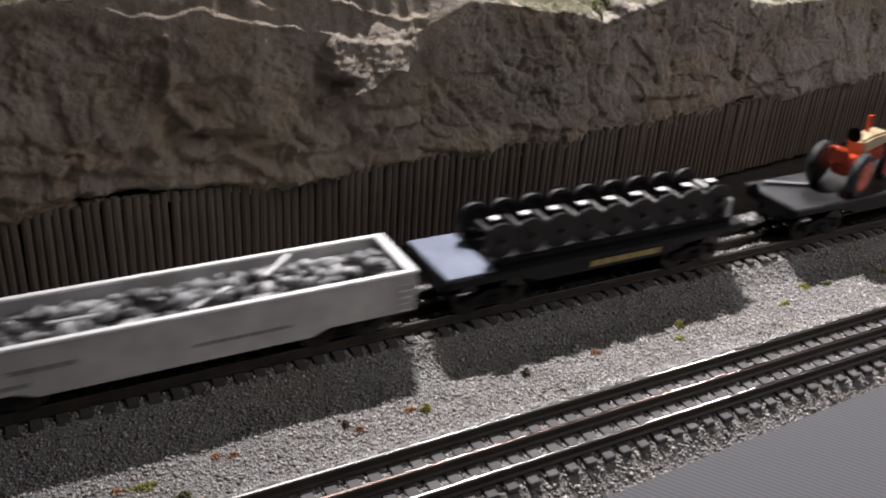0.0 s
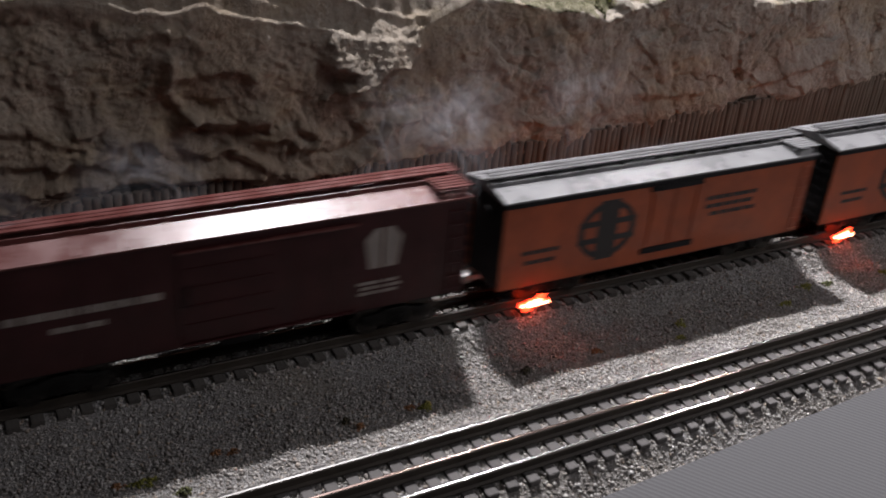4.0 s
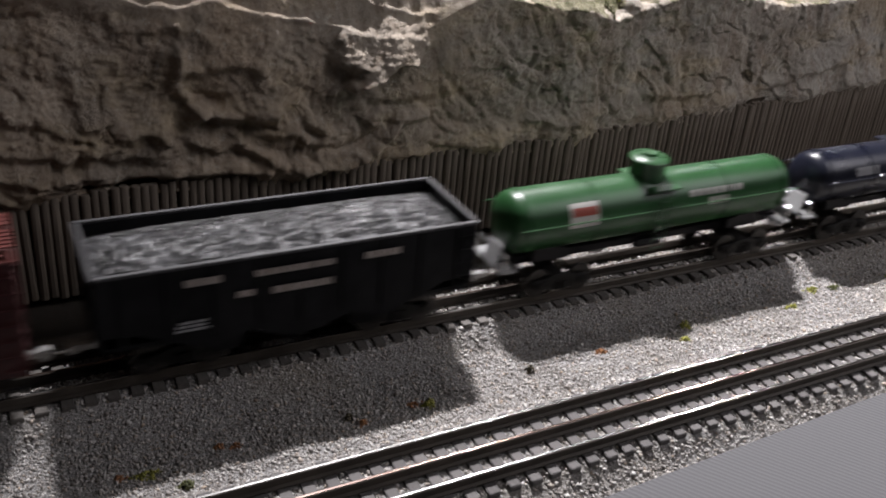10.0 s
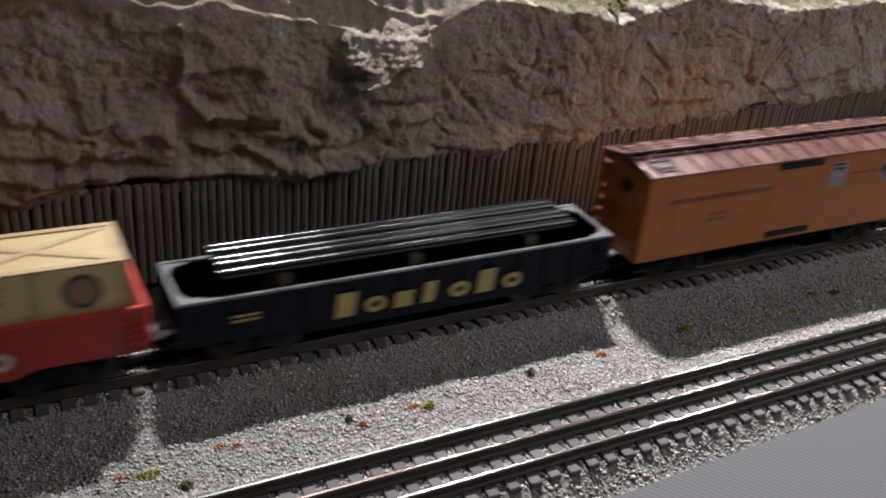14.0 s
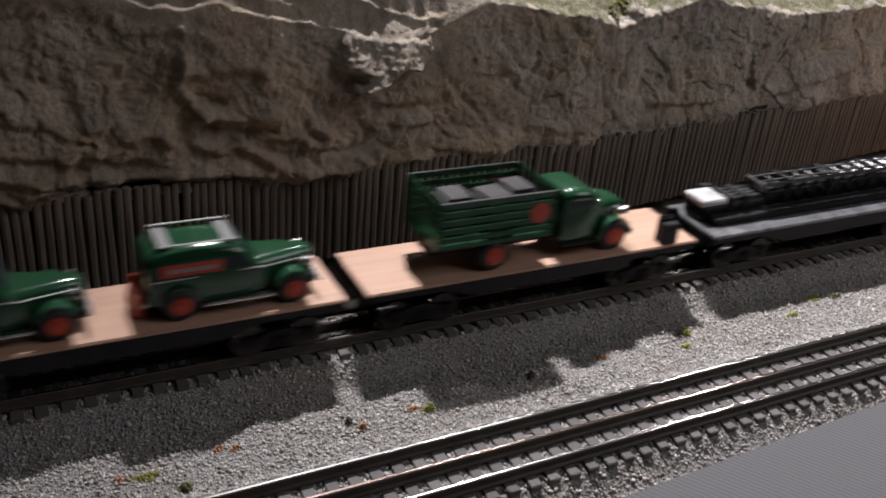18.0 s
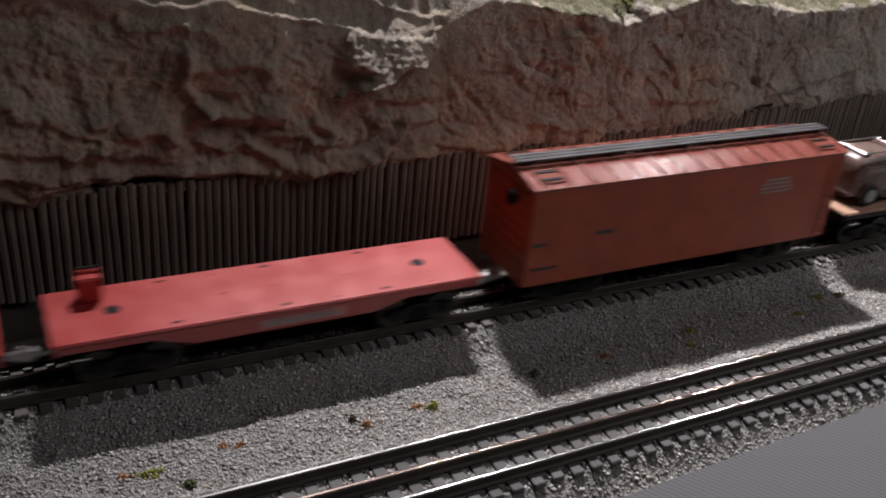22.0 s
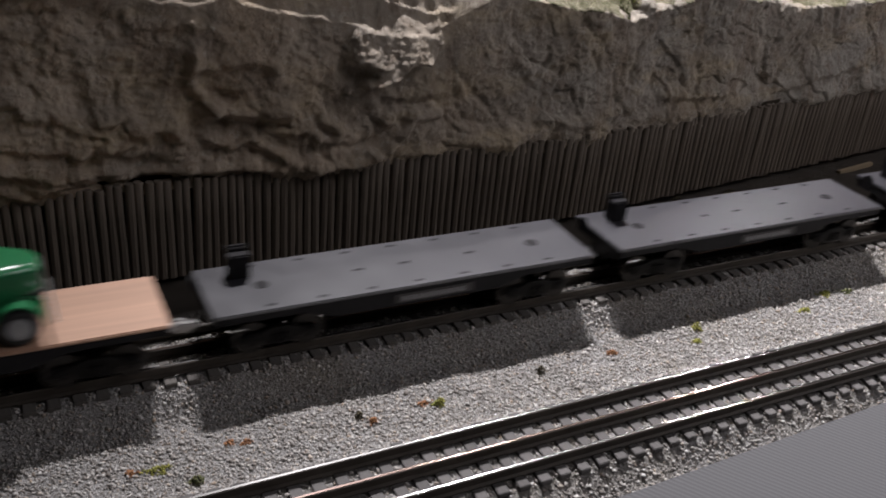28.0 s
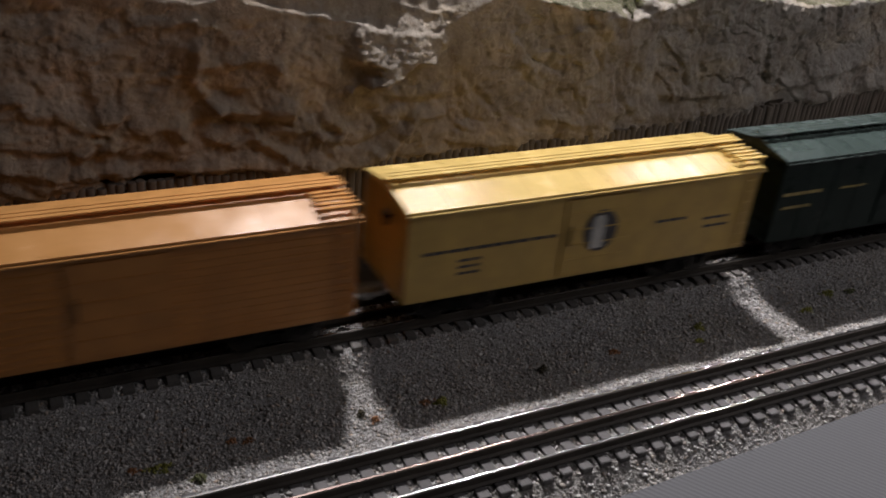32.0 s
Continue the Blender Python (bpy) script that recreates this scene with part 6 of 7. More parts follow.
# ---------------------------------------------------------------- loads
ROOT = Matrix.Identity(4)
PLATE = paint("ribbed_blue_grey_plate", (0.24, 0.27, 0.35), 0.4, 0.2)
plate = tagged(new("end_plate"), "ribbed blue-grey tread plate on the flatcar", "plate")
part("plate_sheet", box(B(), -0.0165, 0.0165, -0.0275, 0.0275, 0, 0.0010, 0.0002), PLATE, plate)
for k in range(13):
    part("plate_rib", box(B(), -0.0165 + k * 0.00262, -0.0155 + k * 0.00262, -0.0270, 0.0270, 0.0009, 0.0014, 0.0001), PLATE, plate)
rolling(plate, 0.370, pose(-0.1035, 0, 0.0313))
cradle = tagged(new("wheel_cradle"), "black cradle with pale chocks for wheel sets", "cradle")
for y in (-0.021, 0.021):
    part("cradle_beam", box(B(), -0.0835, 0.111, y - 0.0022, y + 0.0022, 0, 0.0045, 0.0005), BLACK, cradle)
part("end_stop", box(B(), 0.104, 0.109, -0.024, 0.024, 0.0040, 0.0180, 0.0008), paint("pale_stop", (0.5, 0.5, 0.5), 0.4, 0.2), cradle)
CHOCK = paint("white_chock", (0.86, 0.85, 0.83), 0.35, 0.06)
wheel_bm = B()
lathe(wheel_bm, [(-0.0024, 0.0118), (-0.0014, 0.0124), (-0.0008, 0.0110), (0.0014, 0.0107), (0.0020, 0.0080), (0.0010, 0.0070), (0.0010, 0.0034), (0.0026, 0.0028)], "y", seg=22)
LOAD_WHEEL = mesh("wheel", wheel_bm, paint("dark_wheel_steel", (0.024, 0.021, 0.02), 0.55, 0.4, 0.3), True)
axle_bm = B()
rod(axle_bm, (0, -0.0240, 0), (0, 0.0240, 0), 0.0018)
LOAD_AXLE = mesh("axle", axle_bm, paint("dark_axle", (0.06, 0.055, 0.05), 0.4, 0.3, 0.5))
rolling(cradle, 0.370, pose(0, 0, 0.0313))
for k in range(9):
    ws = tagged(new("wheel_set"), "dark steel railway wheel set in a cradle", "wheel set", "wheel sets on the flatcar")
    share("axle", LOAD_AXLE, ws, ROOT)
    share("wheel", LOAD_WHEEL, ws, pose(0, -0.0168, 0))
    share("wheel", LOAD_WHEEL, ws, pose(0, 0.0168, 0, 0, 0, 180))
    part("chock", box(B(), -0.0040, 0.0024, -0.0128, -0.0074, 0.0116, 0.0126, 0.0003), CHOCK, ws, "white chock plate")
    part("chock_arm", box(B(), -0.0016, 0.0006, -0.0120, -0.0085, 0.001, 0.0118, 0.0002), BLACK, ws)
    rolling(ws, 0.370, pose(-0.0795 + 0.0222 * k, 0, 0.0313 + 0.0045 + 0.0115))


def wheel_on(thing, x, y, z, r, tyre, hub, wide=0.0055, rim=0.62):
    bm = B()
    lathe(bm, [(-wide / 2, r * rim), (-wide / 2, r * 0.9), (-wide * 0.3, r), (wide * 0.3, r), (wide / 2, r * 0.9), (wide / 2, r * rim)], "y", seg=22)
    w = part("wheel", bm, tyre, thing, smooth=True, at=pose(x, y, z))
    bm = B()
    s = -1 if y < 0 else 1
    lathe(bm, [(-s * wide * 0.1, r * (rim - 0.02)), (s * wide * 0.56, r * (rim - 0.02)), (s * wide * 0.60, r * 0.5), (s * wide * 0.52, r * 0.42), (s * wide * 0.62, r * 0.2), (s * wide * 0.66, r * 0.05)], "y", seg=18)
    part("rim", bm, hub, w, smooth=True)
    return w


def arch(thing, x, y0, y1, z, r, material, start=-5, end=185, thick=0.0012, name="fender"):
    """A mudguard: a bent strip over a wheel."""
    bm = B()
    n = 12
    pts = [(math.cos(radians(start + (end - start) * k / n)), math.sin(radians(start + (end - start) * k / n))) for k in range(n + 1)]
    outline = [(x + r * a, z + r * b) for a, b in pts] + [(x + (r - thick) * a, z + (r - thick) * b) for a, b in reversed(pts)]
    one = [bm.verts.new((px, y0, pz)) for px, pz in outline]
    two = [bm.verts.new((px, y1, pz)) for px, pz in outline]
    m = len(outline)
    for k in range(m):
        bm.faces.new((one[k], two[k], two[(k + 1) % m], one[(k + 1) % m]))
    for k in range(n):
        for row in (one, two):
            bm.faces.new((row[k], row[k + 1], row[m - 2 - k], row[m - 1 - k]))
    bmesh.ops.recalc_face_normals(bm, faces=bm.faces)
    return part(name, bm, material, thing, smooth=True)


def loft(bm, stations, n=7):
    """A body of rounded sections: (x, half width, bottom, top, corner radius)."""
    loops = []
    for x, w, z0, z1, r in stations:
        right = [(w * 0.97, z0), (w, z0 + (z1 - z0) * 0.35)]
        right += [(w - r + r * math.cos(radians(90 * k / n)), z1 - 0.75 * r + 0.75 * r * math.sin(radians(90 * k / n))) for k in range(n + 1)]
        pts = right + [(-y, z) for y, z in reversed(right)]
        loops.append([bm.verts.new((x, y, z)) for y, z in pts])
    m = len(loops[0])
    for a, b in zip(loops, loops[1:]):
        for k in range(m):
            bm.faces.new((a[k], a[(k + 1) % m], b[(k + 1) % m], b[k]))
    bm.faces.new(loops[0]), bm.faces.new(loops[-1])
    bmesh.ops.recalc_face_normals(bm, faces=bm.faces)
    return bm


def panel_van(label, c, x, paint_m, trim, hub, sign, roof_m=None, ramp=None, roof_rails=True, y=0.0):
    """A 1930s delivery van, 93 mm long, that stands on the deck."""
    van = tagged(new("toy_van"), label, "toy van", "toy vehicles on flatcars")
    body = part("body", loft(B(), [(-0.0475, 0.0140, 0.012, 0.031, 0.006), (-0.0468, 0.0158, 0.0095, 0.0345, 0.008), (-0.0440, 0.0170, 0.0085, 0.0378, 0.009), (-0.038, 0.0175, 0.008, 0.0392, 0.0095), (-0.020, 0.0176, 0.008, 0.0398, 0.0095),
                                   (-0.002, 0.0174, 0.008, 0.0392, 0.0095), (0.003, 0.0171, 0.008, 0.0376, 0.009), (0.007, 0.0168, 0.008, 0.0335, 0.008), (0.0108, 0.0163, 0.008, 0.0272, 0.006), (0.013, 0.0158, 0.0085, 0.0255, 0.005)]), paint_m, van, smooth=True)
    part("hood", loft(B(), [(0.0105, 0.0150, 0.0085, 0.0262, 0.007), (0.020, 0.0128, 0.0085, 0.0262, 0.007), (0.032, 0.0096, 0.0085, 0.0258, 0.0065), (0.040, 0.0074, 0.009, 0.0254, 0.006), (0.0445, 0.0060, 0.010, 0.0246, 0.005), (0.0458, 0.0048, 0.011, 0.0232, 0.004)]), paint_m, van, smooth=True)
    part("grille", slab(B(), [(0.0454, 0.0105), (0.0452, 0.0232), (0.0460, 0.0235), (0.0466, 0.0105)], -0.0046, 0.0046, 0.0003, 1), CHROME, van)
    part("windscreen", slab(B(), [(0.0046, 0.0365), (0.0102, 0.0284), (0.0112, 0.0288), (0.0056, 0.0370)], -0.0120, 0.0120), GLASS, van)
    part("tail_window", slab(B(), [(-0.0468, 0.0262), (-0.0470, 0.0262), (-0.0464, 0.0320), (-0.0462, 0.0320)], -0.0080, 0.0080), GLASS, van)
    for s in (-1, 1):
        y0, y1 = sorted((s * 0.0165, s * 0.0179))
        part("side_window", slab(B(), [(-0.0055, 0.0262), (0.0055, 0.0262), (0.0025, 0.0325), (-0.0055, 0.0328)], y0, y1, 0.0002, 1), GLASS, van)
        part("running_board", box(B(), -0.0185, 0.0190, s * 0.0186 - 0.0026, s * 0.0186 + 0.0026, 0.0062, 0.0078, 0.0006), trim, van)
        part("side_moulding", rod(B(), (-0.0455, s * 0.0176, 0.0232), (0.0125, s * 0.0166, 0.0238), 0.0005, seg=6), trim, van)
        part("hood_moulding", rod(B(), (0.0125, s * 0.0152, 0.0222), (0.0435, s * 0.0072, 0.0208), 0.0005, seg=6), trim, van)
        arch(van, -0.031, *sorted((s * 0.0150, s * 0.0200)), 0.0088, 0.0106, paint_m, 10, 180)
        arch(van, 0.031, *sorted((s * 0.0085, s * 0.0200)), 0.0088, 0.0106, paint_m, 20, 170)
        part("headlight", lathe(B(), [(-0.003, 0.0012), (0.0, 0.0024), (0.0026, 0.0028), (0.0030, 0.0024), (0.0032, 0.0005)], "x", (0.0405, s * 0.0112, 0.0198), 14), CHROME, van, smooth=True)
        for wx in (-0.031, 0.031):
            wheel_on(van, wx, s * 0.0184, 0.0089, 0.0089, RUBBER, hub, 0.0058)
        y0, y1 = sorted((s * 0.0168, s * 0.0181))
        board = part("sign_panel", slab(B(), [(-0.0405, 0.0252), (-0.0080, 0.0252), (-0.0080, 0.0322), (-0.0405, 0.0322)], y0, y1, 0.0003, 1), sign, van, "coloured sign panel")
        for k in range(6):
            a, b = sorted((s * 0.0180, s * 0.0183))
            bar("letter_shape", board, CREAM_INK if roof_rails else SIGN_RED, -0.0365 + 0.0044 * k, -0.0333 + 0.0044 * k, a, b, 0.0275, 0.0300)
    if roof_rails:
        for s in (-1, 1):
            part("roof_rail", rod(B(), (-0.040, s * 0.0132, 0.0412), (0.001, s * 0.0132, 0.0412), 0.0007, seg=6), CHROME, van)
        for px in (-0.040, 0.001):
            part("roof_rail", rod(B(), (px, -0.0132, 0.0408), (px, 0.0132, 0.0408), 0.0005, seg=6), CHROME, van)
        for px in (-0.0365, -0.0025):
            part("roof_band", box(B(), px - 0.0034, px + 0.0034, -0.0118, 0.0118, 0.0388, 0.0402, 0.0002), roof_m or CREAM_INK, van)
    for px, z in ((-0.0490, 0.0100), (0.0475, 0.0098)):
        part("bumper", box(B(), px - 0.0008, px + 0.0008, -0.0175, 0.0175, z - 0.0013, z + 0.0013, 0.0005), CHROME, van)
    part("chassis", box(B(), -0.048, 0.047, -0.0105, 0.0105, 0.0050, 0.0100, 0.0005), BLACK, van)
    if ramp:
        part("tail_board", slab(B(), [(-0.0545, 0.0005), (-0.0495, 0.0005), (-0.0475, 0.0135), (-0.0510, 0.0145)], -0.0130, 0.0130, 0.0006, 1), ramp, van, "orange-red tail board")
    return rolling(van, c, pose(x, y, 0.0319))


VAN_GREEN = paint("van_dark_green", (0.013, 0.056, 0.025), 0.14, 0.12)
ROOF_BAND = paint("grey_roof_band", (0.2, 0.2, 0.195), 0.4, 0.2)
VAN_BLUE = paint("van_blue", (0.015, 0.06, 0.36), 0.22, 0.1)
VAN_TAUPE = paint("van_taupe", (0.17, 0.112, 0.09), 0.3, 0.2)
VAN_RED = paint("sign_red", (0.45, 0.045, 0.02), 0.4, 0.15)
HUB_RED = paint("hub_red", (0.5, 0.05, 0.02), 0.35, 0.15)
HUB_GREY = paint("hub_grey", (0.4, 0.4, 0.4), 0.35, 0.2)
CREAM_SIGN = paint("cream_sign", (0.55, 0.47, 0.38), 0.45, 0.15)
panel_van("dark green toy delivery van with red sign panels", -4.0850, -0.061, VAN_GREEN, CHROME, HUB_RED, VAN_RED, ROOF_BAND, VAN_RED)
panel_van("dark green toy delivery van with red sign panels", -4.0850, 0.062, VAN_GREEN, CHROME, HUB_RED, VAN_RED, ROOF_BAND, VAN_RED)
panel_van("bright blue toy delivery van with cream sign panels", -4.3578, 0.0645, VAN_BLUE, CREAM_INK, HUB_GREY, CREAM_SIGN, roof_rails=False, y=-0.005)
panel_van("taupe toy delivery van with a pale roof", -4.3578, -0.0617, VAN_TAUPE, VAN_TAUPE, HUB_GREY, paint("taupe_panel", (0.24, 0.16, 0.13), 0.4, 0.2), VAN_TAUPE)


def lorry_front(t, paint_m, x, cab_h, hood_z, hub, wide=0.0185):
    """Cab, hood, mudguards and front wheels of an old lorry; x is 18 mm behind the front axle."""
    part("cab", loft(B(), [(x - 0.022, wide - 0.001, 0.011, cab_h - 0.002, 0.006), (x - 0.019, wide, 0.010, cab_h, 0.007), (x - 0.005, wide, 0.010, cab_h, 0.007), (x - 0.001, wide - 0.0005, 0.010, cab_h - 0.002, 0.007),
                           (x + 0.004, wide - 0.0012, 0.010, (cab_h + hood_z) / 2, 0.006), (x + 0.0075, wide - 0.002, 0.010, hood_z + 0.0008, 0.005)]), paint_m, t, smooth=True)
    part("hood", loft(B(), [(x + 0.006, wide * 0.84, 0.011, hood_z, 0.006), (x + 0.016, wide * 0.7, 0.011, hood_z - 0.0003, 0.006), (x + 0.027, wide * 0.52, 0.011, hood_z - 0.0018, 0.0055), (x + 0.031, wide * 0.42, 0.012, hood_z - 0.0040, 0.0045)]), paint_m, t, smooth=True)
    part("windscreen", slab(B(), [(x + 0.0004, cab_h - 0.0035), (x + 0.0058, hood_z + 0.0030), (x + 0.0070, hood_z + 0.0034), (x + 0.0016, cab_h - 0.0030)], -wide + 0.005, wide - 0.005), GLASS, t)
    part("grille", box(B(), x + 0.0308, x + 0.0322, -0.0065, 0.0065, 0.012, hood_z - 0.0052, 0.0005), CHROME, t)
    for s in (-1, 1):
        y0, y1 = sorted((s * (wide - 0.0014), s * (wide + 0.0004)))
        part("side_window", slab(B(), [(x - 0.0175, hood_z + 0.0015), (x + 0.0005, hood_z + 0.0015), (x - 0.003, cab_h - 0.0055), (x - 0.0175, cab_h - 0.0055)], y0, y1, 0.0002, 1), GLASS, t)
        arch(t, x + 0.0185, *sorted((s * wide * 0.5, s * (wide + 0.0030))), 0.0100, 0.0128, paint_m, 0, 180)
        wheel_on(t, x + 0.0185, s * (wide - 0.0002), 0.0100, 0.0100, RUBBER, hub, 0.0060)
        part("headlight", lathe(B(), [(-0.003, 0.0012), (0.0, 0.0028), (0.0026, 0.0032), (0.0032, 0.0005)], "x", (x + 0.0285, s * (wide - 0.006), 0.0235), 14), CHROME, t, smooth=True)
        part("running_board", box(B(), x - 0.022, x + 0.006, s * (wide + 0.0005) - 0.0025, s * (wide + 0.0005) + 0.0025, 0.0075, 0.0090, 0.0004), BLACK, t)
    part("bumper", box(B(), x + 0.0345, x + 0.0362, -wide, wide, 0.0085, 0.0118, 0.0006), CHROME, t)


lorry = tagged(new("toy_stake_truck"), "dark green toy stake truck with slatted sides", "toy truck", "toy vehicles on flatcars")
lorry_front(lorry, VAN_GREEN, 0.0355, 0.0445, 0.0325, HUB_RED)
part("bed", box(B(), -0.0785, 0.0020, -0.0235, 0.0235, 0.0190, 0.0225, 0.0006), VAN_GREEN, lorry)
part("chassis", box(B(), -0.0760, 0.0640, -0.0085, 0.0085, 0.0085, 0.0190, 0.0005), BLACK, lorry)
for s in (-1, 1):
    for k in range(5):
        z = 0.0240 + k * 0.0056
        bar("side_slat", lorry, VAN_GREEN, -0.0780, 0.0015, s * 0.0231 - 0.0006, s * 0.0231 + 0.0006, z, z + 0.0036, 0.0003)
    for k in range(5):
        x = -0.0765 + k * 0.0191
        bar("stake", lorry, VAN_GREEN, x - 0.0012, x + 0.0012, s * 0.0221 - 0.0008, s * 0.0221 + 0.0008, 0.0220, 0.0500, 0.0003)
    part("top_rod", rod(B(), (-0.0780, s * 0.0231, 0.0502), (0.0015, s * 0.0231, 0.0502), 0.0005, seg=6), CHROME, lorry)
    disc(lorry, "round_sign", -0.0095, 0.0365, 0.0068, 0.0068, VAN_RED, s * 0.0238 if s < 0 else 0.0239, "round red sign")
    wheel_on(lorry, -0.0370, s * 0.0185, 0.0100, 0.0100, RUBBER, HUB_RED, 0.0085)
for x in (-0.0781, 0.0014):
    for k in range(5):
        z = 0.0240 + k * 0.0056
        bar("end_slat", lorry, VAN_GREEN, x - 0.0006, x + 0.0006, -0.0222, 0.0222, z, z + 0.0036, 0.0003)
rolling(lorry, -3.8277, pose(0.0, 0, 0.0319))
PALE_CRATE = paint("dark_grey_sack", (0.03, 0.027, 0.027), 0.38, 0.4)
for x, y, h in ((-0.056, 0.003, 0.0215), (-0.033, -0.004, 0.0225), (-0.011, 0.004, 0.0220)):
    bale = new("bale", mesh("bale", box(B(), -0.0100, 0.0100, -0.0120, 0.0120, 0, h, 0.0025), PALE_CRATE, True))
    rolling(tagged(bale, "dark grey bale on the truck bed", "bale", "bales on the truck"), -3.8277, pose(x, y, 0.0319 + 0.0226, 0, 0, 6 * math.sin(x * 900)))

wagon = tagged(new("toy_box_truck"), "dark green toy box truck with red trim", "toy truck", "toy vehicles on flatcars")
BOX_GREEN = paint("box_dark_green", (0.015, 0.06, 0.028), 0.35, 0.2)
lorry_front(wagon, paint("cab_green", (0.02, 0.16, 0.06), 0.22, 0.12), 0.0325, 0.0605, 0.0385, HUB_GREY, 0.0215)
part("chassis", box(B(), -0.0680, 0.0620, -0.0090, 0.0090, 0.0085, 0.0250, 0.0005), BLACK, wagon)
part("box_body", slab(B(), [(-0.0715, 0.0250), (0.0150, 0.0250), (0.0195, 0.0300), (0.0195, 0.0625), (-0.0715, 0.0625)], -0.0245, 0.0245, 0.0010, 2), BOX_GREEN, wagon)
part("roof", box(B(), -0.0705, 0.0185, -0.0235, 0.0235, 0.0624, 0.0636, 0.0006), paint("black_gloss_roof", (0.01, 0.01, 0.011), 0.12, 0.2, sheen=0.3), wagon)
for s in (-1, 1):
    part("roof_trim", box(B(), -0.0722, 0.0200, s * 0.0247 - 0.0008, s * 0.0247 + 0.0008, 0.0606, 0.0630, 0.0004), VAN_RED, wagon)
    part("sill_trim", box(B(), -0.0720, 0.0145, s * 0.0247 - 0.0006, s * 0.0247 + 0.0006, 0.0250, 0.0266, 0.0003), VAN_RED, wagon)
    y = s * 0.0245 if s < 0 else 0.0247
    for x, z, r, m in ((-0.0480, 0.0440, 0.0085, VAN_RED), (0.0050, 0.0460, 0.0080, VAN_RED), (-0.0480, 0.0440, 0.0042, paint("rose_pink", (0.5, 0.16, 0.12), 0.5, 0.3)), (0.0050, 0.0460, 0.004, paint("rose_pink", (0.5, 0.16, 0.12), 0.5, 0.3))):
        disc(wagon, "flower_print", x, z, r, r, m, y - (0.0002 if r < 0.005 else 0), "")
    disc(wagon, "golden_scroll_print", -0.022, 0.0448, 0.0165, 0.0072, paint("dull_gold", (0.26, 0.16, 0.045), 0.5, 0.4), y, "", 0.7)
    ink_rows(wagon, -0.034, -0.010, 0.0405, 0.0445, 1, YELLOW_INK, y, 77, 0.3, 0.0)
    wheel_on(wagon, -0.0315, s * 0.0190, 0.0100, 0.0100, RUBBER, HUB_GREY, 0.0085)
for k in range(4):
    part("rear_slat", box(B(), -0.0732, -0.0714, -0.0235 + k * 0.0122, -0.0140 + k * 0.0122, 0.0565, 0.0640, 0.0006), VAN_RED, wagon)
bm = B()
slab(bm, [(-0.0885, 0.0395), (-0.0830, 0.0410), (-0.0715, 0.0220), (-0.0715, 0.0150)], -0.0160, -0.0020, 0.0008, 1)
part("tail_chute", bm, VAN_RED, wagon, "bright red tail chute")
for s in (-1, 1):
    part("roof_rail", rod(B(), (-0.0705, s * 0.0228, 0.0640), (0.0185, s * 0.0228, 0.0640), 0.0007, seg=6), CHROME, wagon)
rolling(wagon, -6.5195, pose(0.0, 0, 0.0319))

# tractor on the leading flatcar
tractor = tagged(new("toy_tractor"), "orange toy farm tractor with a cream hood", "toy tractor")
T_ORANGE = paint("tractor_orange", (0.62, 0.07, 0.02), 0.28, 0.15)
T_CREAM = paint("tractor_cream", (0.66, 0.5, 0.3), 0.32, 0.15)
bm = B()
slab(bm, [(-0.028, 0.014), (-0.030, 0.026), (-0.012, 0.030), (0.050, 0.030), (0.054, 0.014)], -0.0080, 0.0080, 0.0015, 2)
part("frame", bm, T_ORANGE, tractor)
bm = B()
slab(bm, [(-0.004, 0.030), (-0.004, 0.0445), (0.010, 0.0460), (0.050, 0.0435), (0.054, 0.040), (0.054, 0.030)], -0.0085, 0.0085, 0.0022, 2)
part("hood", bm, T_CREAM, tractor, smooth=True)
bm = B()
slab(bm, [(-0.036, 0.028), (-0.040, 0.043), (-0.036, 0.044), (-0.030, 0.034), (-0.018, 0.032), (-0.018, 0.028)], -0.0085, 0.0085, 0.0012, 2)
part("seat", bm, T_ORANGE, tractor)
bm = B()
rod(bm, (0.024, 0.003, 0.044), (0.024, 0.003, 0.061), 0.0022, seg=10)
part("exhaust_stack", bm, T_ORANGE, tractor)
bm = B()
lathe(bm, [(-0.0006, 0.0070), (0.0006, 0.0070), (0.0006, 0.0060), (-0.0006, 0.0060)], "x", (-0.012, 0, 0.050), 18)
rod(bm, (-0.004, 0, 0.043), (-0.012, 0, 0.050), 0.0009, seg=6)
part("steering_wheel", bm, BLACK, tractor)
for s in (-1, 1):
    wheel_on(tractor, -0.026, s * 0.0200, 0.0205, 0.0205, RUBBER, T_ORANGE, 0.0085, 0.72)
    wheel_on(tractor, 0.042, s * 0.0150, 0.0110, 0.0110, RUBBER, T_ORANGE, 0.0060, 0.70)
rolling(tractor, 0.668, pose(-0.040, 0.0, 0.0313, 0, 0, 16))
tractor.scale = (0.84, 0.84, 0.84)
tongue = new("draw_bar", mesh("draw_bar", box(B(), -0.018, 0.018, -0.0016, 0.0016, 0, 0.0024, 0.0004), GREY_INK))
rolling(tagged(tongue, "grey draw bar behind the tractor", "draw bar"), 0.668, pose(-0.094, 0.012, 0.0313, 0, 0, -28))

